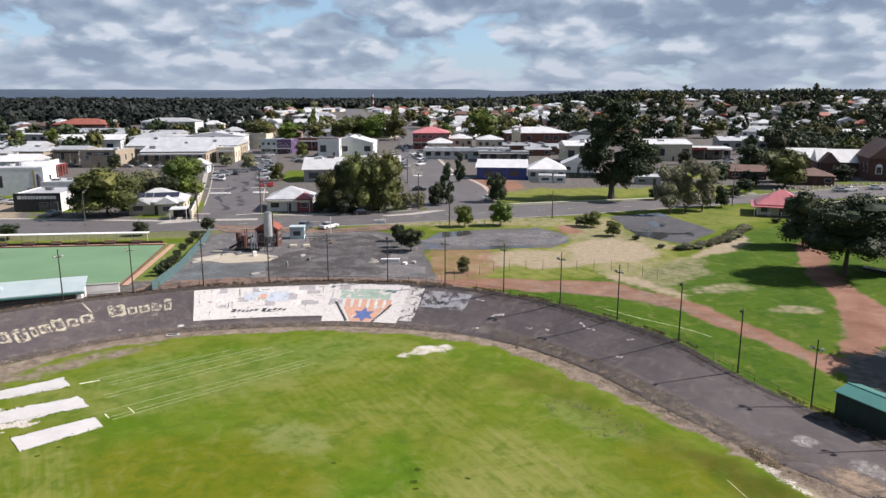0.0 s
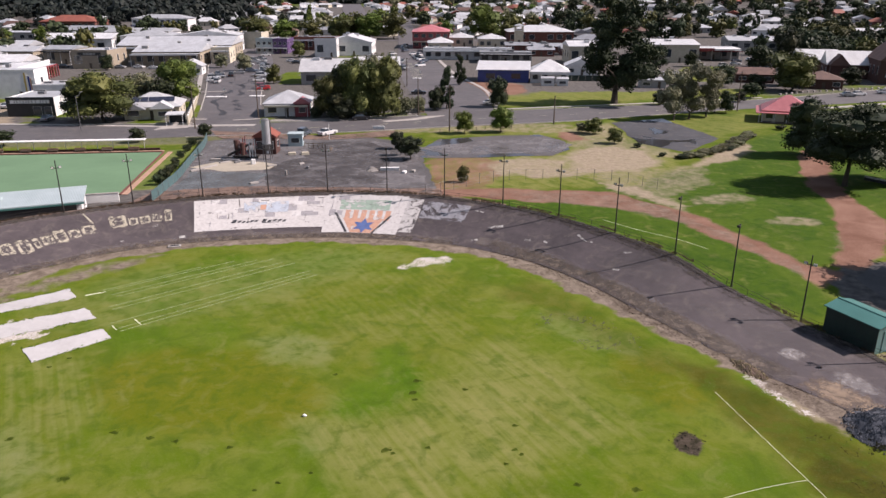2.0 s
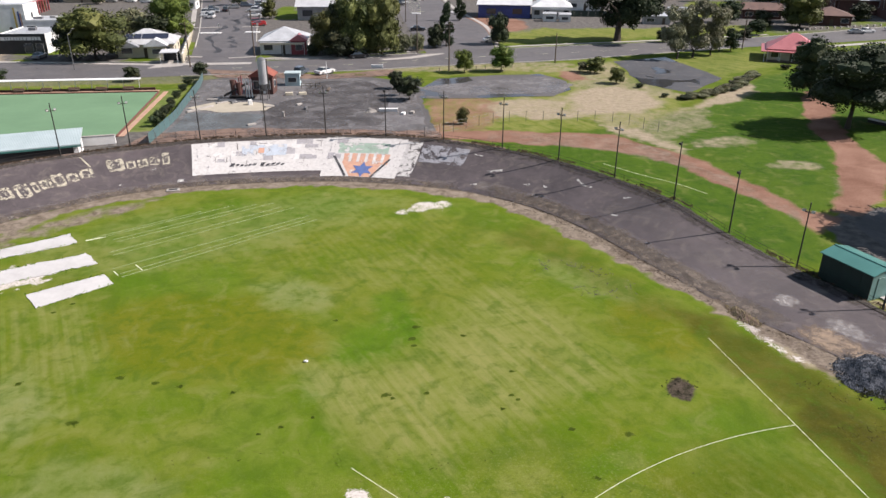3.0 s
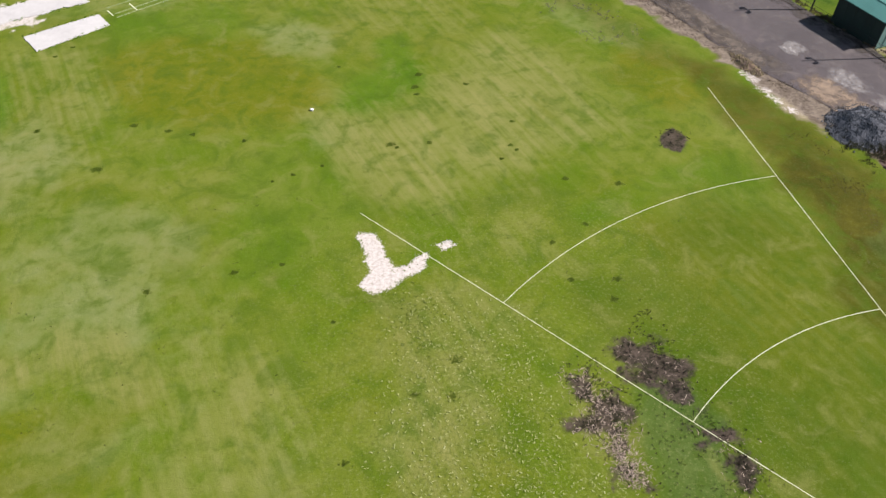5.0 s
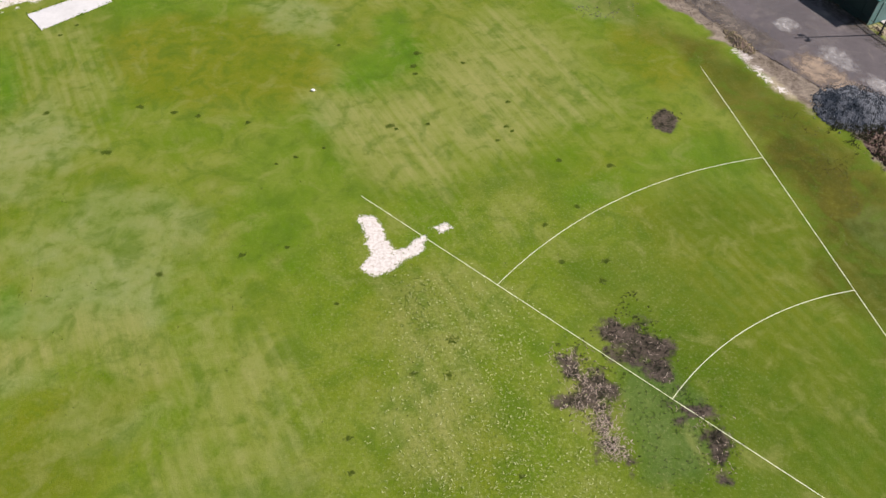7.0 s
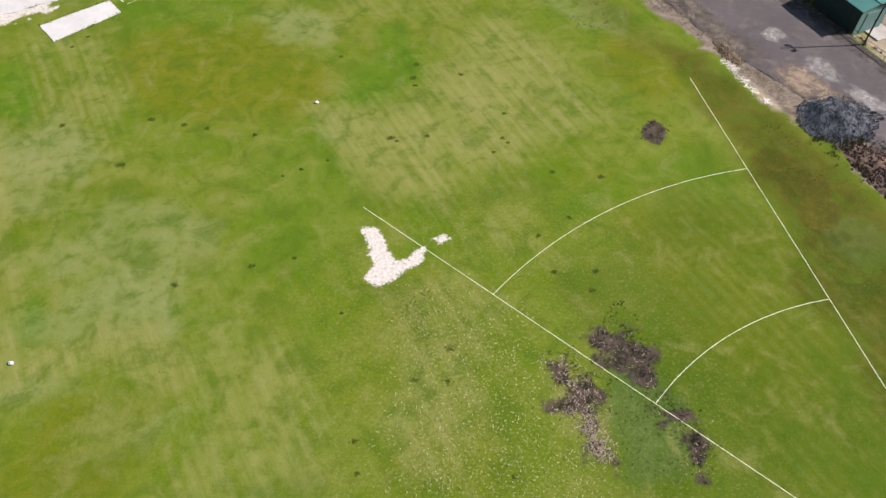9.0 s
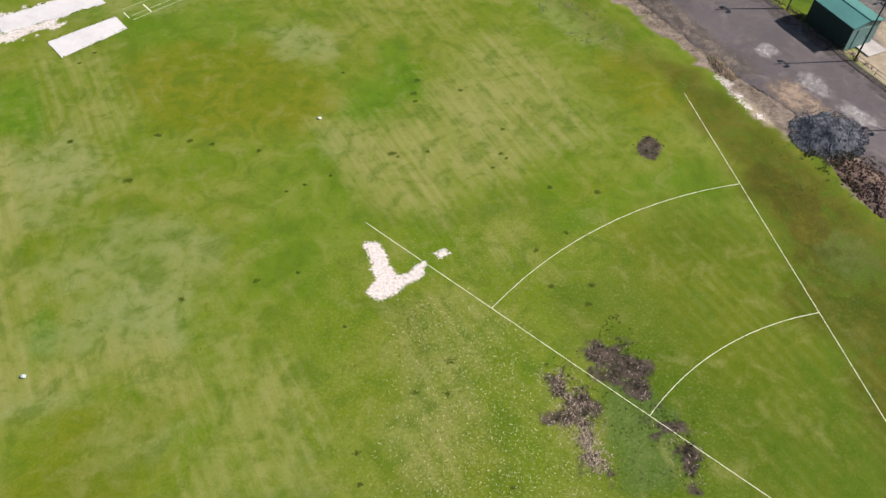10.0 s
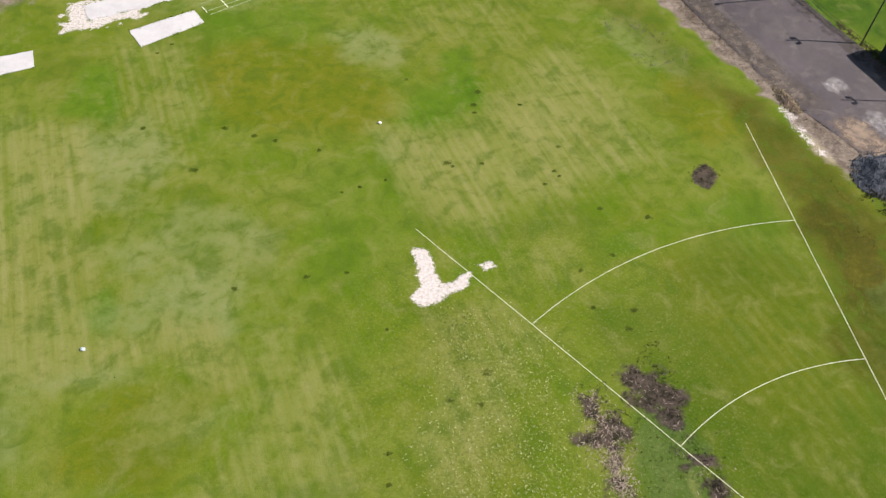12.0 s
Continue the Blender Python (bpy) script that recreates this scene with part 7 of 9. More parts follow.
def along(points, off0, off1, n=120):
    """Two lines beside a line, at the given distances to its left."""
    p = smooth_line(points, n)
    d = np.gradient(p, axis=0)
    d /= np.linalg.norm(d, axis=1)[:, None]
    s = np.stack([-d[:, 1], d[:, 0]], 1)
    return p + s * off0, p + s * off1


def kerb_run(points, off0=0.0, off1=0.28, label="pale concrete kerb along the road", name="kerb", z=0.16, material=None):
    a, b = along(points, off0, off1)
    return ribbon(name, a, b, z, material or M["kerb"], label, name, 120, "structure", z + 0.05)


kerb_run([(-200, 160.1), (-102.3, 164.2), (-57.5, 166.5)])
kerb_run([(-41.5, 168.8), (-30.4, 170.6), (-6.5, 178.6)])
kerb_run([(13.5, 185.2), (24.4, 188.7), (56.3, 197), (92.1, 208.5), (142.3, 231.9)])
kerb_run(ROAD_NEAR[2:8], 0.0, -0.25)
kerb_run([(-41.0, 170.6), (-30.4, 172.5), (-8, 180.3)], 0.0, 1.5, "pale concrete footpath beside the road", "footpath", 0.09, M["concrete"])
kerb_run([(14.5, 187.9), (24.4, 191), (56.3, 199.4), (92, 211)], 0.0, 1.5, "pale concrete footpath beside the road", "footpath", 0.09, M["concrete"])
kerb_run([(88, 186), (110, 194.5), (160, 214)], 0.0, 2.2, "pale concrete footpath beside the park", "footpath", 0.09, M["concrete"])
ST1_L = [(-57, 164), (-62.5, 185), (-74, 227.8), (-97, 306), (-128, 410), (-150, 480)]
ST1_R = [(-43, 168), (-49, 195), (-56.5, 227.8), (-70.5, 306), (-97, 410), (-116, 480)]
ST2_L = [(-4, 178), (-9.4, 213.9), (-17, 281.6), (-27, 434), (-40, 640)]
ST2_R = [(13, 184), (11.5, 227.6), (1, 281.6), (-13.5, 434), (-29, 640)]
ribbon("street", ST1_L, ST1_R, 0.06, M["street"], "wide grey bitumen side street with parking bays", "street", 100)
ribbon("street", ST2_L, ST2_R, 0.06, M["street"], "grey bitumen shopping street leading uphill", "street", 100)
kerb_run([(-62.3, 186), (-73.9, 228), (-96.5, 304)], 0.0, 0.25)
kerb_run([(-49.3, 195), (-56.6, 227.8), (-70.4, 304)], 0.0, -0.25)
ribbon("cross_street", [(-170, 432), (-90, 442), (0, 447), (120, 440)], [(-170, 421), (-90, 431), (0, 436), (120, 429)], 0.09, M["street"], "grey bitumen cross street in the town", "street", 60)
for a, b, w in (((-74.2, 220.5), (-66, 222.3), 1.3), ((-60, 223), (-55.2, 224), 1.5), ((-62.5, 172.6), (-56.5, 172.2), 1.4), ((-50, 171), (-44, 173), 1.2)):
    d_ = np.array(b) - a
    s_ = np.array((-d_[1], d_[0])) / np.linalg.norm(d_) * w / 2
    sheet("traffic_island", [a - s_, b - s_, b + s_, a + s_], 0.17, M["concrete"], "pale concrete traffic island in the street", "traffic island")
sheet("yard", [(-42.4, 99), (-43.2, 108), (-46.2, 130), (-48.6, 146.5), (-40.9, 151.5), (-22.4, 153.5), (-10.1, 147.6), (-4.2, 141), (-4, 131), (-1.2, 108.3), (-3.5, 100), (-20, 101)], 0.03, M["lot"], "dark old bitumen yard with worn patches", "yard", wobble=0.6)
sheet("apron", [(-4.8, 139.5), (-0.8, 149), (10, 152.5), (20, 154.3), (24.6, 147), (24.6, 139), (20.7, 133.6), (6.7, 131.6), (-4.2, 131.2)], 0.045, M["wetlot"], "wet bitumen turning area with puddles", "yard", wobble=0.9)
sheet("car_park", [(39.1, 169), (52.7, 175), (57.5, 150.2), (46.4, 136.6), (39.3, 145)], 0.03, M["carpark"], "small bitumen car park with shining wet patches", "car park", wobble=0.8)
sheet("concrete_pad", [(-44.3, 123), (-41, 127), (-33.5, 127.8), (-29.6, 125.6), (-30.2, 121.6), (-37, 120)], 0.094, surface("sandy_concrete", (0.36, 0.32, 0.25), (0.27, 0.24, 0.19), 0.5), "pale sandy concrete pad in the yard", "concrete pad", wobble=0.4)
sheet("yard", [(44.5, 73), (48, 76.2), (62, 79), (66, 66), (52, 58), (44, 62)], 0.03, M["lot"], "dark bitumen yard beside the green shed", "yard", wobble=0.7)
for k, (x, y) in enumerate([(-24, 116), (-14, 112), (-18, 124), (-8, 118), (-27, 136)]):
    sheet("bitumen_patch", [(x - 4, y - 1.2), (x + 3.5, y - 1.6), (x + 4.6, y + 0.6), (x - 2, y + 1.4)], 0.045 + 0.004 * k, M["track"], "darker repair patch in the yard bitumen", "bitumen patch", wobble=0.5)
# dust, damp and earth lying over the yard
for pts, z, mt, lb in (([(-44, 102), (-46, 130), (-47, 146), (-24, 152), (-6, 142), (-4.5, 130), (-2.5, 108), (-20, 103)], 0.070, "yarddust", "pale grey dust over the yard bitumen"),
                       ([(-27, 145), (-16, 147), (-9, 136), (-10, 112), (-28, 110), (-32, 124), (-26, 131)], 0.076, "yarddamp", "dark damp staining over the yard bitumen"),
                       ([(-43, 120), (-30, 119), (-30, 108), (-42, 107)], 0.079, "yardblue", "blue-grey silt over the yard bitumen"),
                       ([(-44, 107), (-31.2, 110.5), (-18.6, 110), (-1, 109), (0, 100), (-8, 97.8), (-17, 99), (-32, 97.0), (-44, 90.5), (-52, 86)], 0.084, "yardearth", "reddish brown earth strip behind the bank"),
                       ([(-52, 158), (-43, 156), (-24, 152.5), (-11, 158.6), (-10, 152), (-24, 148), (-46, 149)], 0.088, "yardearth", "brown earth washed over the yard entrance"),
                       ([(-6, 140), (2, 134), (22, 136), (26, 144), (20, 151), (8, 147)], 0.060, "yarddust", "pale dust round the puddles")):
    sheet("dirt_film", pts, z, M[mt], lb, "dirt", wobble=0.9)
# road markings
for sgn, pts in ((1, [(-54, 158.5), (-23, 163.5), (-3, 171), (26, 179.5), (60, 189), (100, 203)]),):
    q = smooth_line(pts, 41)
    for i in range(0, 40, 2):
        d_ = (q[i + 1] - q[i]) / np.linalg.norm(q[i + 1] - q[i])
        s_ = np.array((-d_[1], d_[0])) * 0.07
        sheet("lane_dash", [q[i] - s_, q[i] + d_ * 2 - s_, q[i] + d_ * 2 + s_, q[i] + s_], 0.045, M["line"], "white painted lane dash on the road", "road marking")
random.seed(21)
for k in range(9):          # parking bay lines of the shopping street
    y = 262 + k * 6
    x = -5.5 - (y - 262) * 0.085
    sheet("bay_line", [(x - 6, y), (x - 1.6, y + 2.2), (x - 1.6, y + 2.5), (x - 6, y + 0.35)], 0.085, M["line"], "white painted parking bay line", "road marking")

# ---- bowling green ----
A_, B_ = np.array((-53.7, 135.5)), np.array((-49.2, 105.4))
C_, D_ = B_ + (-34, -4.2), A_ + (-34, -3.6)
sheet("bowling_green", [A_, B_, C_, D_], 0.10, M["turf"], "flat pale green synthetic bowling green", "bowling green")


def edge_bar(name, a, b, w, z0, z1, material, label, category, off=0.0, kind="structure", group=""):
    a, b = np.array(a, float), np.array(b, float)
    L = float(np.linalg.norm(b - a))
    ang = math.degrees(math.atan2(b[1] - a[1], b[0] - a[0]))
    o = new(name, None)
    bpy.data.objects.remove(o)
    bm = box(0, L, off, off + w, z0, z1, 0.015)
    me_ = bpy.data.meshes.new(name)
    bm.to_mesh(me_)
    bm.free()
    me_.materials.append(material)
    ob = new(name, me_)
    ob.matrix_world = pose(a[0], a[1], 0, 0, 0, ang)
    return tagged(ob, label, category, group, kind)


edge_bar("ditch_wall", B_, A_, 0.35, 0.0, 0.16, M["brick"], "dark red ditch edging of the bowling green", "edging", -0.4)
edge_bar("green_path", B_, A_ + (0.6, 0.4), 0.85, 0.0, 0.09, M["orange"], "pale orange paved path beside the bowling green", "path", -1.28)
edge_bar("green_path", A_, D_, 1.1, 0.0, 0.09, M["orange"], "pale orange paved path behind the bowling green", "path", -1.9)
edge_bar("ditch_wall", A_, D_, 0.35, 0.0, 0.26, M["brick"], "dark red ditch edging of the bowling green", "edging", -0.4)
edge_bar("back_wall", A_ + (-1.2, 2.4), D_ + (0, 2.4), 0.25, 0.0, 0.45, M["darkbrick"], "low dark red brick wall behind the green", "low wall", -0.1)


def shelter():
    o = thing("spectator_shelter", pose(-57.6, 138.0, 0, 0, 0, 186.2), "long narrow white roofed shelter on thin posts", "shelter")
    part("roof", box(0, 36, -0.75, 0.75, 1.98, 2.12, 0.02), M["white"], o)
    for k in range(13):
        put("post", slab_mesh("post", -0.045, 0.045, -0.045, 0.045, 0, 1.978, M["white"]), o, pose(0.3 + k * 2.9, 0.0, 0))
    for k in range(7):
        b = thing("bench", pose(-59.5 - 4.9 * k, 136.6 - 0.53 * k, 0.0, 0, 0, 186.2), "plain brown timber bench beside the bowling green", "bench", "benches by the green")
        part("seat", box(-1.0, 1.0, -0.2, 0.2, 0.40, 0.45), M["timber"], b)
        part("backrest", box(-1.0, 1.0, -0.26, -0.21, 0.5, 0.85), M["orange"], b)
        for sx in (-0.8, 0.8):
            part("leg", box(sx - 0.04, sx + 0.04, -0.2, 0.2, 0.0, 0.398), M["timber"], b)


shelter()
club = building("clubhouse", -57.8, 89.2, 20, 6.7, 2.55, "low clubhouse with a pale blue ribbed roof", "clubhouse", "white", "clubroof", "skillion", 0.35, 0.35, 21.7, 5, z=0.0)
part("fascia", box(-10.4, 10.4, -3.77, -3.71, 2.32, 2.55), M["greenroof"], club, "teal fascia board")
# no opening here: a black strip on the wall paints the eaves' shade
part("dark_band", box(-9.7, 9.4, -3.47, -3.41, 0.5, 2.25), M["black"], club, "black strip painted as shade under the eaves")
annex = building("annex", -63.0, 80.6, 7, 4, 2.3, "small white annex with a pale flat roof", "annex", "white", "clubroof", "skillion", 0.1, 0.2, 21.7, 2, z=0.0)
ob = thing("roof_vent", pose(-60.5, 92.2, 2.8, 0, 0, 21.7), "small pale ridge vent on the clubhouse roof", "roof vent")
part("hood", roof_bm("gable_x", 3.2, 1.0, 0.1, 0.35, 0.1), M["clubroof"], ob)
wallw = thing("white_wall", pose(-49.7, 101.2, 0, 0, 0, 16), "low white rendered wall beside the clubhouse", "low wall")
part("wall", box(-2.3, 2.3, -0.15, 0.15, 0, 1.35, 0.03), M["white"], wallw)
part("coping", box(-2.36, 2.36, -0.2, 0.2, 1.352, 1.43, 0.02), M["concrete"], wallw)
bin_ = thing("wheelie_bin", pose(-52.6, 100.2, 0, 0, 0, 16), "yellow-lidded green wheelie bin by the wall", "bin")
part("body", box(-0.28, 0.28, -0.3, 0.3, 0.06, 0.95, 0.04), M["greenwall"], bin_)
part("lid", box(-0.3, 0.3, -0.33, 0.33, 0.952, 1.05, 0.03), M["yellow"], bin_)
for sx in (-0.22, 0.22):
    part("wheel", tube((sx - 0.03, 0.3, 0.1), (sx + 0.03, 0.3, 0.1), 0.1, 0.1, 10), M["rubber"], bin_)

# teal fence between the green and the yard
fence = thing("yard_fence", (0, 0, 0), "teal shade-cloth fence on steel posts beside the yard", "fence")
fl = smooth_line([(-42.6, 101.5), (-42.9, 108), (-43.4, 115.5), (-45.0, 126), (-46.9, 139.1), (-48.6, 147)], 19)
for i in range(19):
    put("post", slab_mesh("post", -0.035, 0.035, -0.035, 0.035, -0.1, 1.75, M["steel"]), fence, pose(*fl[i], 0))
for i in range(18):
    a, b = fl[i], fl[i + 1]
    L = float(np.linalg.norm(b - a))
    put("panel", slab_mesh("panel", 0.04, round(L, 2) - 0.04, -0.012, 0.012, 0.12, 1.65, M["shadecloth"]), fence, pose(*a, 0, 0, 0, math.degrees(math.atan2(b[1] - a[1], b[0] - a[0]))))
# wire fence at the foot of the embankment
wire = thing("wire_fence", (0, 0, 0), "thin wire fence on grey steel posts", "fence")
wl = smooth_line([(-41.5, 101.5), (-30, 103.5), (-16, 104.2), (-4, 104.5), (8, 114), (20, 115.5), (28, 114.5), (33, 109)], 30)
for i in range(30):
    put("post", slab_mesh("post", -0.03, 0.03, -0.03, 0.03, -0.1, 1.75, M["steel"]), wire, pose(*wl[i], 0))
for h in (0.3, 0.75, 1.2, 1.68):
    part("wire", bent_tube([(*p[:2], h) for p in wl], 0.008, 4), M["steel"], wire)


# ---- plant and huts in the yard ----
def silo():
    o = thing("cement_silo", (-32.2, 129.8, 0), "tall grey steel cement silo on legs", "silo")
    part("tank", tube((0, 0, 2.9), (0, 0, 7.2), 0.78, 0.78, 24), M["zinc"], o, smooth=False)
    part("cone", tube((0, 0, 1.6), (0, 0, 2.9), 0.2, 0.78, 24), M["steel"], o)
    part("lid", tube((0, 0, 7.2), (0, 0, 7.5), 0.82, 0.4, 24), M["steel"], o)
    for sx in (-0.6, 0.6):
        for sy in (-0.6, 0.6):
            part("leg", tube((sx * 1.15, sy * 1.15, 0), (sx, sy, 3.0), 0.07, 0.07, 6), M["steel"], o)
    part("ladder", box(0.8, 0.86, -0.2, 0.2, 0.3, 7.2), M["darksteel"], o)
    h = thing("batching_hopper", (-36.6, 131.3, 0), "rusty dark red batching hopper with steel bins", "hopper")
    for k, x in enumerate((-1.6, -0.5)):
        part("bin", tube((x, 0, 0.5), (x, 0, 3.3 - 0.5 * k), 0.35, 0.5, 8), M["darkbrick"], h)
    part("frame", box(-2.2, 2.4, -0.9, 0.9, 0.25, 0.5), M["darksteel"], h)
    for x in (-2.0, 0.2, 2.2):
        part("leg", box(x - 0.08, x + 0.08, -0.8, 0.8, 0.0, 0.248), M["darksteel"], h)
    for x in (1.0, 1.5, 2.0):
        part("upright", box(x - 0.09, x + 0.09, -0.95, -0.91, 0.3, 3.6), M["white"], h)
    for k in range(7):
        part("steel_post", box(-2.0 + 0.55 * k, -1.86 + 0.55 * k, 1.0 + 0.25 * (k % 3), 1.14 + 0.25 * (k % 3), 0, 2.4 + 0.5 * ((k * 5) % 4)), M["redpaint"], h)
    part("cross_beam", box(-2.1, 1.8, 1.3, 1.42, 2.1, 2.25), M["redpaint"], h)
    part("conveyor", tube((-3.2, -0.6, 0.5), (1.0, 0.4, 2.6), 0.22, 0.22, 6), M["darksteel"], h)
    s = building("plant_shed", -33.6, 133.9, 4.0, 3.6, 3.4, "rusty red steel plant shed with a pitched roof", "shed", "darkbrick", "redroof", "gable_y", 1.4, 0.3, 0, 2, z=0.0, door=False)
    part("gable_stripe", box(0.2, 0.7, -1.9, -1.83, 0.2, 3.2), M["white"], s)
    hut = building("site_hut", -29.4, 141.2, 2.8, 2.4, 2.3, "small pale blue portable site hut", "hut", "paleblue2", "clubroof", "flat", 0.2, 0.12, 4, 1, z=0.06, door=False)
    for sx in (-1.1, 1.1):
        part("skid", box(sx - 0.1, sx + 0.1, -1.1, 1.1, -0.1, -0.02), M["timber"], hut)
    fence2 = thing("timber_rail", (-27.4, 139.5, 0), "low pale timber rail fence beside the hut", "fence")
    for k in range(5):
        part("post", box(k * 0.9 - 0.05, k * 0.9 + 0.05, -0.05, 0.05, 0, 1.1), M["timber"], fence2)
    for z in (0.5, 0.95):
        part("rail", box(-0.05, 3.65, -0.08, -0.052, z, z + 0.1), M["beige"], fence2)


M["paleblue2"] = surface("pale_blue_sheet", (0.34, 0.44, 0.46), (0.27, 0.36, 0.38), 0.8, 0.6)
silo()
for k, (x, y, w, d, h, m_) in enumerate([(-38.5, 128.0, 3.0, 0.8, 0.35, "steel"), (-41.2, 129.0, 2.4, 0.7, 0.3, "concrete"), (-28.6, 133.6, 1.4, 0.7, 0.5, "cream"), (-26.2, 133.9, 1.4, 0.7, 0.5, "cream"), (-33.9, 125.8, 0.7, 0.7, 0.9, "white"),
                                         (-30.2, 124.2, 1.6, 0.6, 0.3, "concrete"), (-30.4, 112.2, 1.4, 0.6, 0.3, "concrete"), (-39.2, 127.0, 2.2, 0.5, 0.25, "concrete"), (-37.0, 126.8, 1.2, 0.5, 0.4, "steel"), (-41.6, 122.2, 5.4, 0.5, 0.3, "concrete"), (-25.4, 125.8, 1.2, 0.5, 0.3, "concrete"), (-23.6, 122.4, 0.6, 0.5, 0.5, "steel"), (-6.8, 119.4, 0.9, 0.6, 0.4, "white"), (-5.3, 120.2, 0.9, 0.6, 0.4, "concrete"), (-26.4, 117.6, 0.3, 0.3, 0.9, "concrete"), (-22.0, 138.0, 2.6, 0.5, 0.3, "timber")]):
    b = thing("concrete_block", (x, y, 0.03), "pale concrete block lying in the yard", "block", "blocks in the yard", 6 * k)
    part("block", box(-w / 2, w / 2, -d / 2, d / 2, 0, h, 0.04), M[m_], b)
heap("rubble_heap", -12.4, 121.0, 1.1, 0.7, 0.7, 0, M["concrete"], "small heap of broken pale concrete", "rubble", 13, 160, 0.18, M["concrete"])
b = thing("concrete_beam", (-9.4, 121.4, 0.03), "long white concrete beam beside the rubble", "block", "", 3)
part("beam", box(-1.6, 1.6, -0.35, 0.35, 0, 0.55, 0.03), M["white"], b)
for k in range(9):
    bo = thing("bollard", (-1 + 2.0 * k, 156.8 + 0.55 * k, 0), "short timber bollard on the road verge", "bollard", "verge bollards")
    part("post", tube((0, 0, -0.1), (0, 0, 0.8), 0.08, 0.07, 6), M["timber"], bo)
sg = thing("white_sign", (-14.6, 160.2, 0), "low white slab sign on the road verge", "sign")
part("board", box(-1.3, 1.3, -0.15, 0.15, 0.1, 0.75, 0.03), M["white"], sg)
part("plinth", box(-1.0, 1.0, -0.12, 0.12, -0.1, 0.098), M["concrete"], sg)
pt = thing("white_post", (-23.8, 148.5, 0), "thin white pole beside the parked car", "pole")
part("post", tube((0, 0, 0), (0, 0, 3.4), 0.07, 0.06, 8), M["white"], pt)
part("base", tube((0, 0, 0), (0, 0, 0.1), 0.2, 0.2, 8), M["concrete"], pt)
# culvert rail; its black board paints the shaded opening under the path
cv = thing("guard_rail", pose(69.0, 115.0, 0, 0, 0, -58), "curved pale pipe guard rail beside the red path", "guard rail")
part("rail", box(-0.5, 9, -0.12, 0.12, 0.5, 0.75, 0.05), M["white"], cv)
part("board", box(-0.5, 9, -0.05, 0.05, 0.05, 0.48), M["black"], cv)
for k in range(5):
    part("post", box(k * 2.1, k * 2.1 + 0.12, 0.122, 0.22, 0, 0.7), M["timber"], cv)


# ---- power poles and street lamps ----
def power_pole(x, y, h, label, arms=1, turn=10.0):
    o = thing("power_pole", (x, y, float(land(x, y))), label, "power pole", "street power poles", turn)
    part("post", tube((0, 0, -0.4), (0, 0, h), 0.16, 0.10, 10), M["timber"], o)
    for k in range(arms):
        z = h - 0.45 - 0.9 * k
        part("crossarm", box(-1.1, 1.1, -0.16, -0.06, z, z + 0.12), M["timber"], o)
        for sx in (-0.95, -0.4, 0.4, 0.95):
            part("insulator", tube((sx, -0.11, z + 0.122), (sx, -0.11, z + 0.3), 0.05, 0.04, 6), M["lens_clear"], o)
    return o


for x, y, h, n_ in ((1.1, 157.6, 10.0, 2), (25.3, 167.4, 6.5, 0), (75, 186.5, 10.0, 1), (-6.5, 180.4, 9.0, 0), (-55.5, 160.5, 9.5, 1), (-44.6, 173.8, 10.5, 1), (-12, 236, 9, 1), (52, 258, 9, 1)):
    power_pole(x, y, h, "weathered timber power pole with a crossarm" if n_ else "weathered bare timber pole beside the road", n_)


def street_lamp(x, y, h, turn):
    o = thing("street_lamp", (x, y, float(land(x, y))), "slim grey steel street lamp with a curved arm", "street lamp", "street lamps", turn)
    part("post", tube((0, 0, -0.2), (0, 0, h), 0.09, 0.06, 8), M["steel"], o)
    bm = bmesh.new()
    pts = [(1.7 * math.sin(a), 0, h + 0.9 * (1 - math.cos(a))) for a in np.linspace(0, 1.4, 6)]
    for a, b in zip(pts[:-1], pts[1:]):
        add_tube(bm, a, b, 0.045, 0.045, 6)
    part("arm", bm, M["steel"], o)
    e = pts[-1]
    part("lamp_head", box(e[0] - 0.05, e[0] + 0.65, -0.14, 0.14, e[2] - 0.08, e[2] + 0.08, 0.03), M["steel"], o)
    return o


for x, y, h, tn in ((-79.2, 156.9, 7.5, 80), (-71, 250, 7.5, 20), (-60, 246, 7.5, 160), (-20, 300, 7.5, 0), (6, 268, 7.5, 180), (-24, 390, 8, 0), (-88, 300, 7.5, 20)):
    street_lamp(x, y, h, tn)

# ---- buildings along the main road and the two streets ----
def shop_sign(o, w, z, d, bars, ground_mat, bar_mat, size=0.55):
    """A fascia board with plain bars in place of a trading name."""
    bd = part("sign_board", box(-w / 2, w / 2, -d / 2 - 0.12, -d / 2 - 0.065, z, z + size * 1.7), M[ground_mat], o)
    x = -sum(bars) / 2 - 0.07 * (len(bars) - 1)
    for b in bars:
        part("bar", box(x, x + b, -d / 2 - 0.14, -d / 2 - 0.122, z + size * 0.35, z + size * 1.35), M[bar_mat], bd)
        x += b + 0.14


bs = building("shop", -100.3, 176.5, 11.2, 14, 4.2, "black-fronted flooring shop with white side walls", "shop", "white", "zinc", "flat", z=0.0, windows=3, parapet=0.5, trim="black", turn=4)
part("front_cladding", box(-5.62, 5.62, -7.19, -7.135, 0, 4.6), M["black"], bs)
shop_sign(bs, 10.4, 2.9, 7.25 * 2 - 0.08, (1.0, .45, .6, .6, .5, .5, .6, .7, 1.0, .5, .6, .6), "black", "white", 0.8)
window_at(bs, 1.5, 0.2, 2.0, 2.2, -7.23, 0, "grey", "shopfront")
window_at(bs, 4.0, 0.2, 1.8, 2.2, -7.23, 0, "grey", "shopfront")
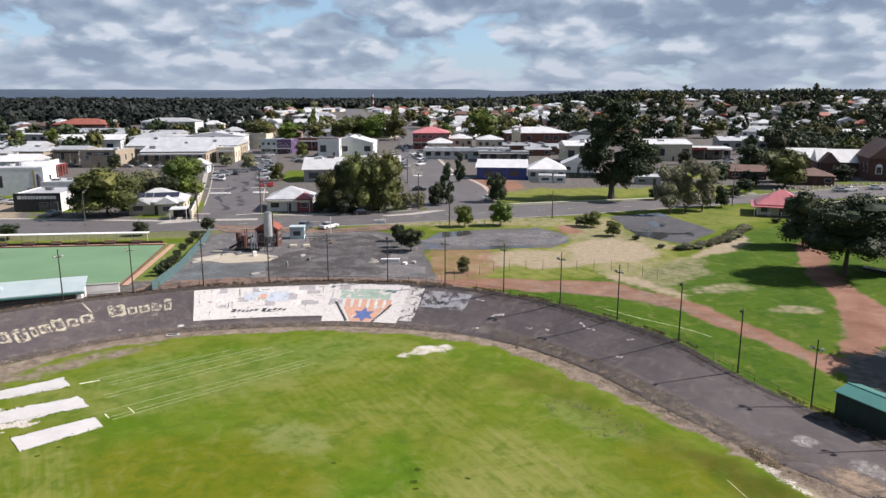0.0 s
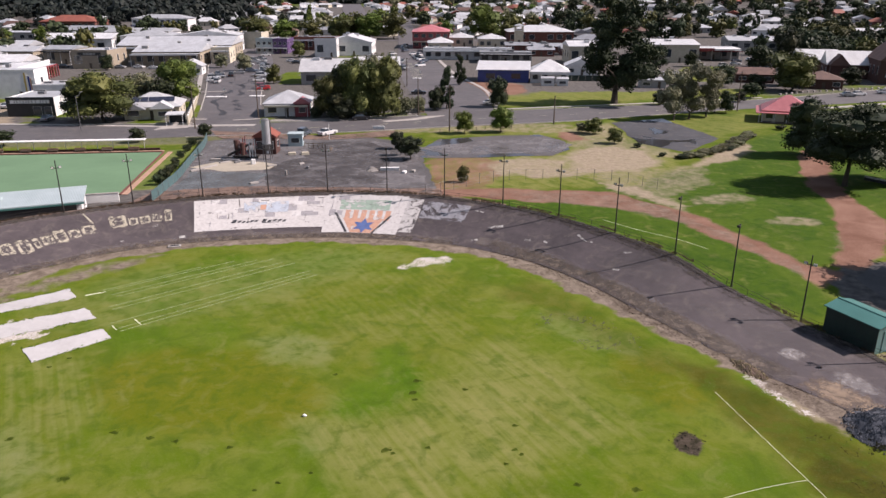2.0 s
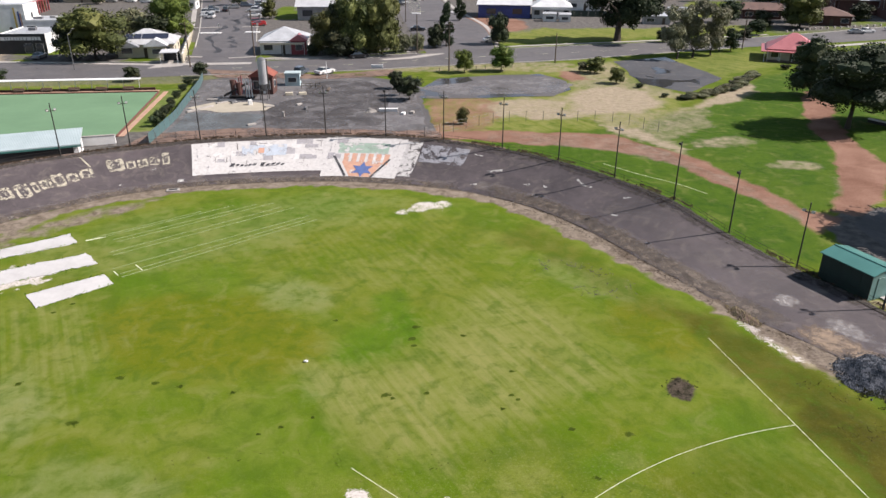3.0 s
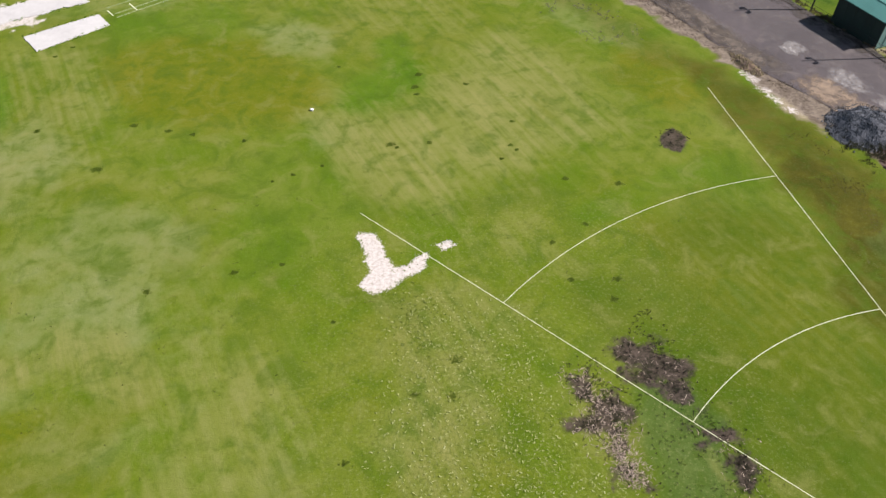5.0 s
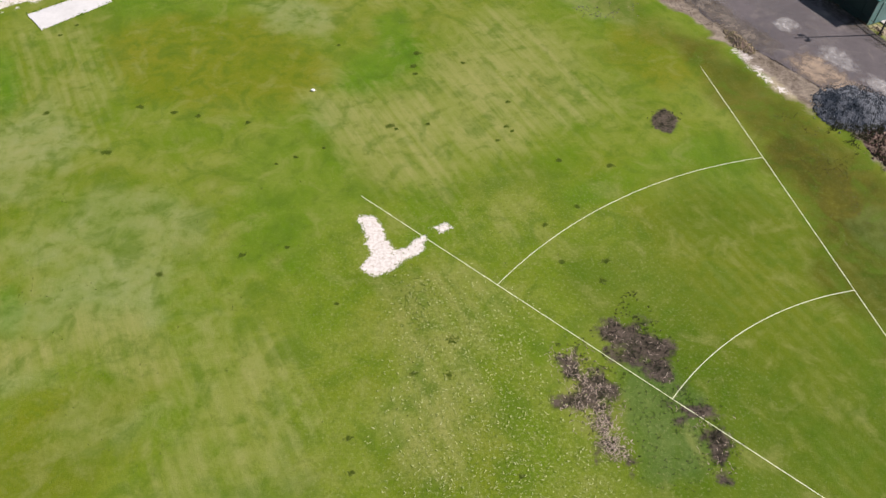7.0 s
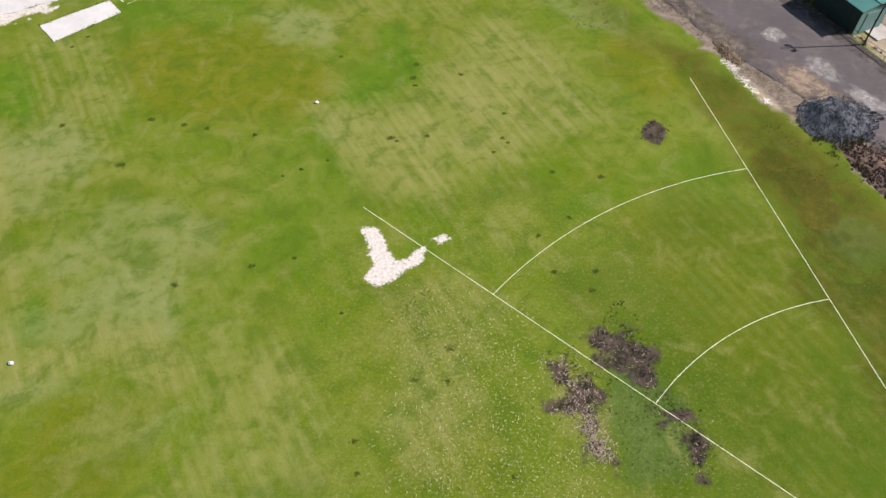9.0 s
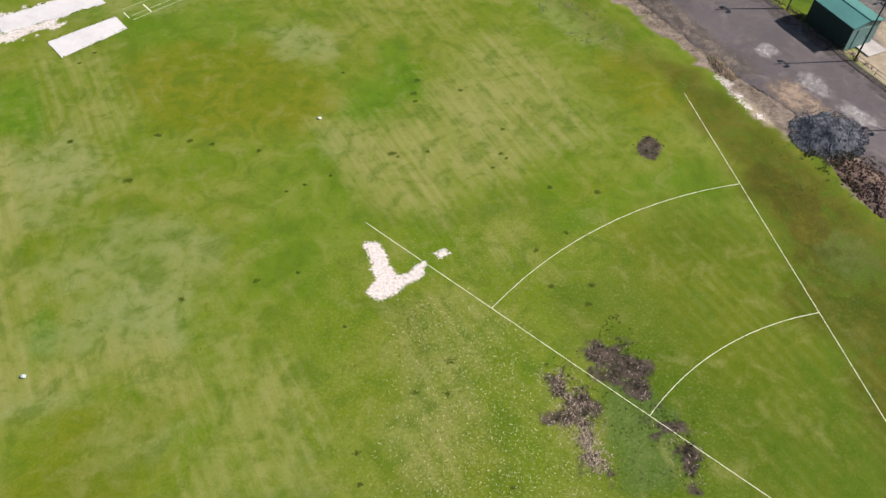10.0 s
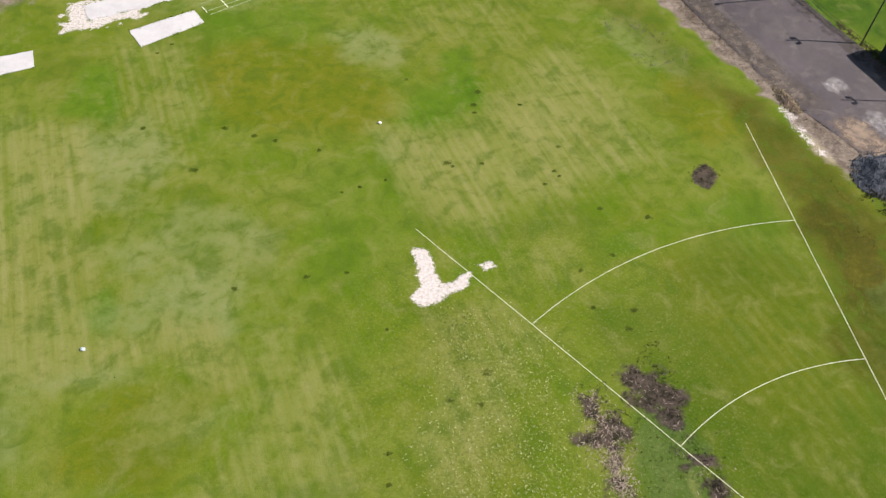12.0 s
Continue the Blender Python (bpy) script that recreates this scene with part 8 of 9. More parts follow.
wb = building("warehouse", -123.5, 206, 17, 9, 7.6, "tall white warehouse with a coloured mural strip", "warehouse", "white", "zinc", "flat", z=0.0, windows=2, parapet=0.5, trim="grey", turn=6)
for k, c in enumerate(("yellow", "white", "blue", "orange", "clubroof")):
    part("mural_stripe", box(5.6 + 0.5 * k, 6.05 + 0.5 * k, -4.55, -4.504, 0.8 + 0.6 * (k % 3), 7.2 - 0.5 * k), M[c], wb)
building("shop", -107, 202, 12, 12, 4.2, "low white shop with a pale flat roof", "shop", "white", "zinc", "flat", z=0.0, windows=3, parapet=0.4, turn=6)
cs = building("colonnade_shop", -138.1, 246.4, 38, 12, 4.6, "white shop with red columns along its front", "shop", "white", "whiteroof", "flat", z=0.0, windows=10, parapet=1.0, awning=2.4, trim="redpaint", turn=98.8)
for k in range(16):
    part("column", box(-18.6 + 2.48 * k - 0.3, -18.6 + 2.48 * k + 0.3, -8.75, -8.45, 0, 3.94), M["redpaint"], cs)
building("shop", -131.5, 224.5, 7, 7, 5.4, "square white entry pavilion with a red band", "shop", "redpaint", "whiteroof", "flat", z=0.0, windows=2, parapet=0.8, turn=8)
building("garage", -158.9, 306, 12, 14, 6, "brown open-fronted garage with a dark bay", "garage", "beige", "greyroof", "gable_x", 1.2, 0.4, 0, 2, trim="black", awning=2.0)
building("shop", -178, 306, 18, 16, 5.2, "long low shop with a pale roof", "shop", "beige", "zinc", "gable_x", 1.6, 0.4, 0, 4)
eb = building("shop", -137.7, 288.8, 14, 18, 6.6, "beige block shop with a dark sign band", "shop", "beige", "zinc", "flat", windows=3, parapet=0.5)
shop_sign(eb, 9, 5.0, 18, (1.2, 0.8, 1.4, 0.9), "black", "grey", 0.7)
building("supermarket", -112, 300.5, 26, 26, 5.6, "long supermarket with a white awning and pale roof", "supermarket", "beige", "zinc", "gable_x", 2.4, 0.6, 5, 6, awning=5.0, trim="white")
building("supermarket", -118, 327, 48, 30, 6.2, "wide cream market hall with a pale grey roof", "supermarket", "beige", "zinc", "gable_x", 3.0, 0.6, 5, 10, awning=4.0)
for x, y, w, d, h, st, rf, lb in ((-172, 352, 30, 18, 7.2, "gable_x", "whiteroof", "long shed with a white sheet roof"), (-143, 360, 24, 20, 8.0, "hip", "zinc", "store with a broad pale hip roof"), (-114, 362, 28, 18, 8.2, "gable_y", "whiteroof", "hall with a steep white sheet roof"), (-196, 330, 22, 18, 5.2, "gable_x", "zinc", "low shed with a weathered zinc roof"),
                               (-160, 262, 20, 16, 4.8, "gable_x", "whiteroof", "low workshop with a white sheet roof"), (-166, 238, 18, 14, 5.0, "flat", "zinc", "low store with a pale flat roof"), (-186, 282, 24, 14, 4.8, "gable_x", "zinc", "low shed with a silver sheet roof"), (-92, 268, 8, 7, 3.0, "gable_y", "whiteroof", "small kiosk with a white roof")):
    building("shed", x, y, w, d, h, lb, "shed", "white", rf, st, 2.2, 0.5, 6, 3)
building("shop", -93.5, 311, 7.5, 14, 6.0, "small cream corner shop", "shop", "cream", "zinc", "flat", windows=2, parapet=0.6, awning=2.0, turn=6)
building("shop", -222, 462, 36, 22, 4.2, "long shop with a pale green-grey roof", "shop", "grey", "greyroof", "gable_x", 2.2, 0.6, 0, 8, far=True)
building("shop", -181, 443, 38, 20, 4.4, "long white shop with a pale roof", "shop", "white", "zinc", "gable_x", 2.0, 0.6, 0, 8, far=True)
building("shop", -251, 434, 28, 16, 4.6, "grey shop with a flat pale roof", "shop", "grey", "zinc", "flat", 1, 0.4, 0, 6, far=True)
building("brick_hall", -263, 527, 38, 22, 5.5, "red brick hall with a red tiled roof", "hall", "brick", "redroof", "hip", 4.0, 0.8, 0, 9, far=True)
building("hotel", -194, 515, 38, 18, 8.2, "two-storey white hotel with blue trim", "hotel", "white", "zinc", "hip", 2.5, 0.6, 0, 10, storeys=2, awning=2.6, trim="blue", far=True)
building("hall", -101, 386, 14, 16, 7.4, "cream hall with a plain tan front", "hall", "cream", "zinc", "flat", windows=2, parapet=1.0)
building("shop", -86.2, 358, 8, 16, 6.4, "pale green shop with white trim", "shop", "clubroof", "zinc", "flat", windows=3, parapet=0.9, storeys=2, awning=2.0)
building("shop", -78.6, 358, 7, 16, 6.2, "purple painted shop front", "shop", "purple", "zinc", "flat", windows=3, parapet=0.9, storeys=2, awning=2.0)
building("shop", -66, 378, 22, 16, 5.8, "dark red shop row with white signs", "shop", "brick", "greyroof", "flat", windows=6, parapet=0.8, awning=2.4)
kh = building("hall", -37, 240, 19, 17, 4.2, "hall with a broad white roof and grey mural wall", "hall", "grey", "whiteroof", "gable_x", 3.4, 0.7, 4, 3, trim="purple")
building("hall", -24, 262, 16, 12, 4.2, "low hall with a white sheet roof", "hall", "white", "whiteroof", "gable_x", 2.4, 0.5, 4, 4)
ph = building("house", -38.5, 177.5, 10.5, 11, 3.1, "cottage with a pale grey hip roof and verandah", "house", "white", "zinc", "hip", 2.6, 0.5, 5, 3, z=0.0, awning=1.8, trim="cream")
pg = part("gable_wall", box(2.0, 5.6, -6.4, -5.6, 0, 3.3), M["redpaint"], ph, "dark pink projecting front room")
bm = roof_bm("gable_y", 3.6, 3.0, 3.3, 1.3, 0.25)
bmesh.ops.translate(bm, verts=bm.verts[:], vec=(3.8, -5.0, 0))
part("gable_roof", bm, M["pinkroof"], ph)
window_at(ph, 3.8, 1.0, 1.6, 1.3, -6.4, 0, "white")
part("long_roof", box(-2, 14, 5.9, 8.0, 2.5, 2.7), M["greyroof"], ph)
mh = building("hall", -45, 349, 22, 22, 6.0, "hall with a big pale sheet roof", "hall", "white", "whiteroof", "gable_y", 3.0, 0.5, 0, 4)
building("shop", -54, 340, 10, 8, 7.4, "square white shop with a tall plain front", "shop", "white", "zinc", "flat", windows=2, parapet=1.0)
rh = building("hotel", -7.0, 388, 19, 24, 8.4, "two-storey red corner hotel with a red roof", "hotel", "redpaint", "pinkroof", "hip", 3.0, 0.5, 0, 5, storeys=2, awning=2.6, trim="cream", chimney=True)
sh = building("shop", 10.2, 330, 39, 14, 4.4, "long white shop row with dark windows", "shop", "white", "zinc", "flat", windows=9, parapet=0.7, awning=2.6, trim="white", turn=-4)
building("shop", 26, 316, 22, 12, 4.0, "low grey shop with a dark awning", "shop", "grey", "greyroof", "flat", windows=5, parapet=0.5, awning=3.0, trim="black", turn=-4)
for x, y, w in ((38, 372, 15), (52, 366, 16), (62, 352, 13), (45, 346, 12)):
    building("shed", x, y, w, 10, 3.0, "low brick store with a grey sheet roof", "shed", "brick", "greyroof", "gable_x", 1.3, 0.4, 0, 3)
for x, y, w in ((9, 401, 13), (25, 392, 14), (-2, 366, 12)):
    building("shop", x, y, w, 14, 4.6, "shop with a white pitched roof", "shop", "cream", "whiteroof", "hip", 2.4, 0.5, 0, 4)
tw = thing("clock_tower", (40.5, 409, float(land(40.5, 409))), "square cream brick tower with an open belfry", "tower")
part("shaft", box(-2.3, 2.3, -2.3, 2.3, -0.5, 8.4), M["cream"], tw)
part("cornice", box(-2.6, 2.6, -2.6, 2.6, 7.9, 8.38), M["white"], tw)
for sx in (-1.9, 1.9):
    for sy in (-1.9, 1.9):
        part("pier", box(sx - 0.35, sx + 0.35, sy - 0.35, sy + 0.35, 8.402, 10.4), M["cream"], tw)
part("cap", roof_bm("hip", 4.6, 4.6, 10.42, 1.0, 0.4), M["zinc"], tw)
part("arch", box(-0.6, 0.6, -2.36, -2.302, 0.2, 3.0), M["black"], tw)
part("belfry_floor", box(-1.5, 1.5, -1.5, 1.5, 8.402, 8.6), M["black"], tw)
building("brick_hall", 55, 427, 37, 24, 6.0, "brick hall with a broad white roof", "hall", "brick", "whiteroof", "hip", 3.2, 0.8, 0, 7, far=True)
ru = building("workshop", 19.7, 247.5, 17, 14, 4.0, "workshop with a white sheet roof and blue wall", "workshop", "blue", "whiteroof", "skillion", 1.6, 0.6, -6, 2, trim="blue", door=False)
shs = building("house", 35, 246, 12.5, 12, 3.6, "house with a pale pinkish hip roof", "house", "white", "whiteroof", "hip", 3.6, 0.5, -6, 4, awning=1.6)
building("garden_shed", 33.5, 238.6, 4.2, 3.2, 2.2, "small pale sheet shed in a back yard", "shed", "white", "zinc", "skillion", 0.3, 0.15, -6, 1, door=False)
building("garden_shed", 38.2, 237.8, 3.6, 3.0, 2.1, "small white sheet shed in a back yard", "shed", "white", "zinc", "skillion", 0.3, 0.15, -6, 1, door=False)
building("warehouse", 59.5, 311, 15, 18, 7.2, "tall cream warehouse with a pale roof", "warehouse", "cream", "whiteroof", "gable_x", 1.8, 0.4, 0, 3)
building("house", 50, 269, 12, 11, 3.2, "house with a white gabled roof behind hedges", "house", "white", "whiteroof", "gable_y", 2.8, 0.5, -8, 3)
building("warehouse", 98, 318.6, 21, 26, 7.4, "long cream warehouse with a white roof", "warehouse", "cream", "whiteroof", "gable_x", 1.6, 0.4, -4, 4)
sv_ = building("service_station", 120.5, 334, 22, 12, 4.6, "service station with a white canopy and red band", "service station", "grey", "whiteroof", "flat", 0.2, 0.6, -6, 5, awning=5.5, trim="redpaint")
part("canopy", box(-11, 9, -15.5, -8.2, 4.7, 5.2), M["white"], sv_, "white forecourt canopy")
part("canopy_band", box(-11.03, -2, -15.56, -15.503, 4.5, 5.5), M["redpaint"], sv_, "red band on the canopy")
for x in (-9, -2, 6):
    part("canopy_post", tube((x, -12, 0), (x, -12, 4.69), 0.15, 0.15, 8), M["white"], sv_)
building("warehouse", 156, 378, 24, 18, 5.0, "low warehouse with a pale roof", "warehouse", "grey", "zinc", "gable_x", 1.8, 0.5, -8, 4)
building("shed", 66, 233, 8, 5, 2.4, "low grey shed with a pale skillion roof", "shed", "grey", "zinc", "skillion", 0.4, 0.3, -8, 2)
building("shed", 77, 243, 9, 6, 2.6, "low timber shed with a grey roof", "shed", "timber", "greyroof", "gable_x", 1.2, 0.3, -10, 2)
# church group in dark brick
c1 = building("church_hall", 141.7, 282, 14, 12, 4.6, "brick church hall with a white sheet roof", "church hall", "darkbrick", "whiteroof", "gable_x", 3.4, 0.5, -14, 4)
c2 = building("church", 143, 259, 17, 11, 4.8, "dark brick church with a steep white roof", "church", "darkbrick", "whiteroof", "gable_x", 4.4, 0.4, -16, 4)
bm = roof_bm("gable_y", 6, 5, 4.8, 3.6, 0.3)
bmesh.ops.translate(bm, verts=bm.verts[:], vec=(-5.2, -6.2, 0))
part("porch_roof", bm, M["brownroof"], c2)
part("porch_wall", box(-7.9, -2.5, -8.4, -5.6, -0.4, 4.78), M["darkbrick"], c2)
c3 = building("church", 150, 243, 13, 20, 7.5, "big dark brick church with arched white windows", "church", "darkbrick", "brownroof", "gable_y", 6.0, 0.4, -16, 0, door=False)
for k in range(3):
    f = part("arched_window", box(-4.4 + 3.4 * k, -2.4 + 3.4 * k, -10.08, -10.0, 2.2, 4.6), M["white"], c3)
    a = part("arch_head", tube((-3.4 + 3.4 * k, -10.08, 4.6), (-3.4 + 3.4 * k, -10.0, 4.6), 1.0, 1.0, 20), M["white"], f)
    part("pane", box(-4.15 + 3.4 * k, -2.65 + 3.4 * k, -10.10, -10.082, 2.4, 4.5), M["glass"], f)
building("house", 119, 231, 11, 11, 3.0, "low brick house with a dark red tiled roof", "house", "darkbrick", "brownroof", "hip", 2.2, 0.6, -16, 3)
building("house", 104, 247, 12, 8, 2.8, "low brick house behind trees with a brown roof", "house", "darkbrick", "brownroof", "gable_x", 2.0, 0.5, -12, 3)
# cottage with the faded red roof
pk = building("cottage", 79.8, 169.2, 10.5, 9.5, 2.7, "small cottage with a faded pink-red iron roof", "cottage", "cream", "pinkroof", "hip", 3.2, 0.45, -22, 3, z=0.0)
bm = roof_bm("hip", 11.6, 10.6, 2.25, 1.1, 0.9)
part("verandah_roof", bm, M["pinkroof"], pk)
for x in (-5.9, -2.9, 0, 2.9, 5.9):
    part("verandah_post", box(x - 0.06, x + 0.06, -6.1, -5.98, 0, 2.22), M["white"], pk)
part("verandah_roof", box(-5.6, 5.6, -6.6, -4.9, 2.25, 2.4), M["pinkroof"], pk)
for k in range(5):
    put("post", slab_mesh("post", -0.06, 0.06, -0.06, 0.06, 0, 2.25, M["white"]), pk, pose(-5.2 + 2.6 * k, -6.4, 0))
part("skylight", box(0.8, 2.2, -3.2, -2.8, 4.25, 4.4), M["black"], pk)
part("deck", box(-5.6, 5.6, -6.6, -4.76, 0.0, 0.25), M["timber"], pk)
# house with solar panels
so = building("house", -69.5, 172.5, 12.5, 11, 3.0, "white house with solar panels on its roof", "house", "cream", "whiteroof", "hip", 2.8, 0.5, 12, 3, z=0.0)
for k in range(3):
    bm = box(-0.85, 0.85, -1.0, 1.0, 0, 0.05)
    p_ = part("solar_panel", bm, M["solar"], so)
    p_.matrix_basis = pose(-3.6 + 1.85 * k, -3.1, 4.45 - 0.02, 25, 0, 0)
for k in range(3):
    p_ = put("solar_panel", p_.data, so)
    p_.matrix_basis = pose(1.3 + 1.5 * k, -3.2, 4.45, 25, 0, 0)
bm = roof_bm("gable_y", 4.6, 3.2, 2.9, 1.5, 0.35)
bmesh.ops.translate(bm, verts=bm.verts[:], vec=(2.6, -6.2, 0))
part("porch_roof", bm, M["whiteroof"], so)
part("porch_wall", box(0.6, 4.6, -7.2, -5.6, -0.3, 2.88), M["cream"], so)
bm = roof_bm("gable_y", 4.2, 3.0, 2.7, 1.3, 0.35)
bmesh.ops.translate(bm, verts=bm.verts[:], vec=(-3.6, -5.8, 0))
part("porch_roof", bm, M["greyroof"], so)
window_at(so, 2.6, 0.9, 2.0, 1.2, -7.2)
cp = thing("carport", pose(-61.8, 166.5, 0, 0, 0, 12), "flat white carport beside the house", "carport")
part("roof", box(-1.9, 1.9, -2.5, 2.5, 2.4, 2.55), M["whiteroof"], cp)
for sx in (-1.8, 1.8):
    for sy in (-2.4, 2.4):
        part("post", box(sx - 0.05, sx + 0.05, sy - 0.05, sy + 0.05, 0, 2.398), M["white"], cp)
part("back_wall", box(-1.8, 1.8, 2.452, 2.5, 0, 2.3), M["black"], cp)
# cream boundary wall beside the side street
for a, b, h in (((-58.6, 165.0), (-66.0, 193.0), 1.9), ((-66.0, 193.0), (-72, 214), 1.5)):
    L_ = float(np.hypot(b[0] - a[0], b[1] - a[1]))
    wl_ = thing("boundary_wall", pose(*a, 0, 0, 0, math.degrees(math.atan2(b[1] - a[1], b[0] - a[0]))), "cream rendered boundary wall along the side street", "wall")
    part("wall", box(0, L_ - 0.05, -0.12, 0.12, 0, h), M["cream"], wl_)
    part("coping", box(0, L_ - 0.05, -0.17, 0.17, h + 0.002, h + 0.08), M["white"], wl_)
    for k in range(int(L_ // 4) + 1):
        put("pier", slab_mesh("pier", -0.2, 0.2, -0.2, 0.2, 0, h + 0.25, M["cream"]), wl_, pose(min(k * 4.0 + 0.25, L_ - 0.3), 0, 0))
hd = thing("dark_fence", pose(41, 252, 0, 0, 0, -6), "dark green back-yard fence", "fence")
for k in range(10):
    put("panel", slab_mesh("panel", 0.02, 2.3, -0.04, 0.04, 0, 1.9, M["greenwall"]), hd, pose(2.35 * k, 0, 0))

# ---- trees near the road ----
G1 = "trees near the road"
for x, y, h, w, st, sp_, d in [(-80.0, 169.5, 12.0, 16.5, "leaf", "round", 2), (-86.5, 172, 9, 9, "leafdark", "round", 2), (-82.4, 199.5, 8.2, 9, "leafgrey", "round", 1), (-74, 192, 7.5, 8, "leafdark", "round", 1), (-71.5, 197, 12.2, 12, "leafbright", "round", 2)]:
    tree(x, y, h, w, st, sp_, "broad leafy street tree beside the houses", group=G1, detail=d, bole=0.15)
for x, y, h, w, st in [(-27.5, 176, 10.5, 10, "leaf"), (-21.2, 176.5, 14.6, 11, "leaf"), (-14.8, 177.5, 15.0, 11, "leaf"), (-24, 181, 13, 10, "leafdark"), (-17.5, 182.5, 14.5, 10, "leafgrey"), (-25.0, 173.4, 6.5, 7.5, "leafdark")]:
    tree(x, y, h, w, st, "round", "tall dense tree in a corner clump", group="corner clump", detail=2, bole=0.10)
for x, y, h, w, st in [(-9.2, 180.8, 5.5, 4.6, "leafgrey"), (-6.8, 183.5, 5.3, 4.2, "leafgrey"), (-11.8, 178.8, 3.6, 4.0, "leafgrey"), (-31, 174.8, 4, 4, "leafdark")]:
    tree(x, y, h, w, st, "low", "grey-green bush beside the corner clump", "bush", G1, detail=1, bole=0.05)
for x, y, h, w, st, sp_ in [(0.6, 189.5, 10.7, 5.6, "leafdark", "tall"), (5.0, 240, 9.5, 4.6, "leafdark", "tall"), (14.3, 193.2, 8.1, 6.3, "leafdark", "round"), (-2.2, 187.5, 6.2, 5.0, "leafdark", "round")]:
    tree(x, y, h, w, st, sp_, "dark upright street tree beside the road", group=G1, detail=2, bole=0.10)
tree(46.4, 199.8, 27.5, 24, "leafdark", "tall", "very tall dark gum tree with a straight trunk", group="", detail=3, bole=0.2, spin=20)
for x, y, h, w in [(4.4, 155.6, 4.9, 4.6), (12.3, 157.2, 5.8, 5.6)]:
    tree(x, y, h, w, "leafbright", "round", "small bright green round tree on the verge", group="verge trees", detail=2, bole=0.2)
for x, y, h, w in [(-6.2, 129.8, 4.4, 4.8), (-9.3, 139.2, 3.5, 3.0), (-8.2, 133.5, 3.6, 2.4)]:
    tree(x, y, h, w, "leafdark", "round", "small leaning yard tree on bitumen", group="yard trees", detail=2, bole=0.28)
tree(3.0, 113.6, 2.7, 2.2, "leaf", "round", "small green sapling on rough grass", group="", detail=1, bole=0.12)
for x, y, h, w, st in [(32.1, 155.4, 3.5, 4.6, "leaf"), (34.4, 145.0, 3.3, 3.6, "leaf"), (29.8, 157, 2.2, 2.6, "leafgrey"), (58.1, 197.5, 3.4, 4.2, "leafdark"), (71.2, 183.9, 5.8, 4.6, "leafdark"), (88.4, 211.4, 4.4, 6.0, "leafdark"), (82, 203, 3, 4, "leafdark")]:
    tree(x, y, h, w, st, "round", "small rounded tree beside the road", group=G1, detail=1, bole=0.16)
for x, y, h, w in [(54.6, 172.6, 11.2, 9.6), (59.0, 175.0, 12.4, 10.6), (64.2, 178.2, 10.6, 8.6), (68.4, 184, 8.0, 6.0)]:
    tree(x, y, h, w, "leafpale", "open", "pale thin-leaved tree with an open crown", group="pale road trees", detail=2, bole=0.12)
tree(107, 226, 12.3, 15, "leaf", "round", "broad round park tree near the church", group=G1, detail=2, bole=0.1)
for x, y, h, w, st in [(134.5, 243.5, 5.8, 8, "leafdark"), (126, 239, 3.4, 5, "leafdark"), (97, 229, 5, 7, "leafdark"), (112, 240, 8, 9, "leafdark"), (90, 238, 7, 8, "leafdark")]:
    tree(x, y, h, w, st, "round", "dark shrubby tree beside the church houses", group=G1, detail=1, bole=0.1)
tree(63.4, 111.4, 13.4, 15.5, "leafdark", "round", "large dark spreading tree on the lawn", group="park trees", detail=3, bole=0.36, spin=40)
tree(72.5, 114.5, 12.0, 12.0, "leafdark", "round", "large dark spreading tree beside the path", group="park trees", detail=3, bole=0.2, spin=130)
tree(56.8, 70.0, 14.0, 15.5, "leafdark", "round", "large dark tree beside the shed yard", group="park trees", detail=2, bole=0.2, spin=70)
tree(68.0, 134.5, 11.0, 9.5, "leafdark", "round", "dark rounded tree behind the big tree", group="park trees", detail=2, bole=0.12)
for x, y, h, w, st in [(-62.1, 145.2, 3.1, 3.6, "leafdark"), (-49.6, 149.2, 3.2, 3.4, "leafdark"), (-86.9, 141.0, 3.2, 4.6, "leafdark")]:
    tree(x, y, h, w, st, "round", "small clipped round tree by the bowling green", "tree", "clipped trees", 0.3, 1)
for k, (x, y, h, w) in enumerate([(-45.3, 111.8, 2.4, 2.2), (-45.5, 114.5, 2.6, 2.4), (-45.8, 117.4, 2.2, 2.2), (-46.4, 120.5, 2.0, 2.2), (-47.2, 125, 1.7, 2.0), (-48.4, 131, 1.7, 2.0), (-49.2, 136.5, 1.8, 2.2), (-49.8, 142, 2.0, 2.4)]):
    tree(x, y, h, w, "leafdark", "low", "dark hedge bush inside the teal fence", "bush", "hedge by the fence", 0.05, 1)
for k, (x, y) in enumerate(smooth_line([(43.2, 130.8), (47, 133.2), (51.5, 136.4), (56, 141), (60.5, 147), (65, 153)], 48)):
    tree(x + 0.5 * math.sin(k * 2.1), y + 0.5 * math.cos(k * 1.3), 0.7 + 0.25 * (k % 3) + 0.2 * (k % 2), 2.0 + 0.4 * (k % 4), ("leaf", "leafgrey", "leafdark", "leafgrey")[k % 4], "low", "scrubby bush along the drain", "bush", "bushes along the drain", 0.05, 1)
for x, y, h, w in [(74.5, 160.2, 1.5, 2.6), (77.2, 158.8, 1.6, 2.8), (81.0, 160.8, 1.8, 2.4), (40.5, 133, 1.0, 1.8), (38.0, 141, 1.2, 2.0)]:
    tree(x, y, h, w, "leafdark", "low", "low garden shrub beside the cottage", "shrub", "garden shrubs", 0.05, 1)

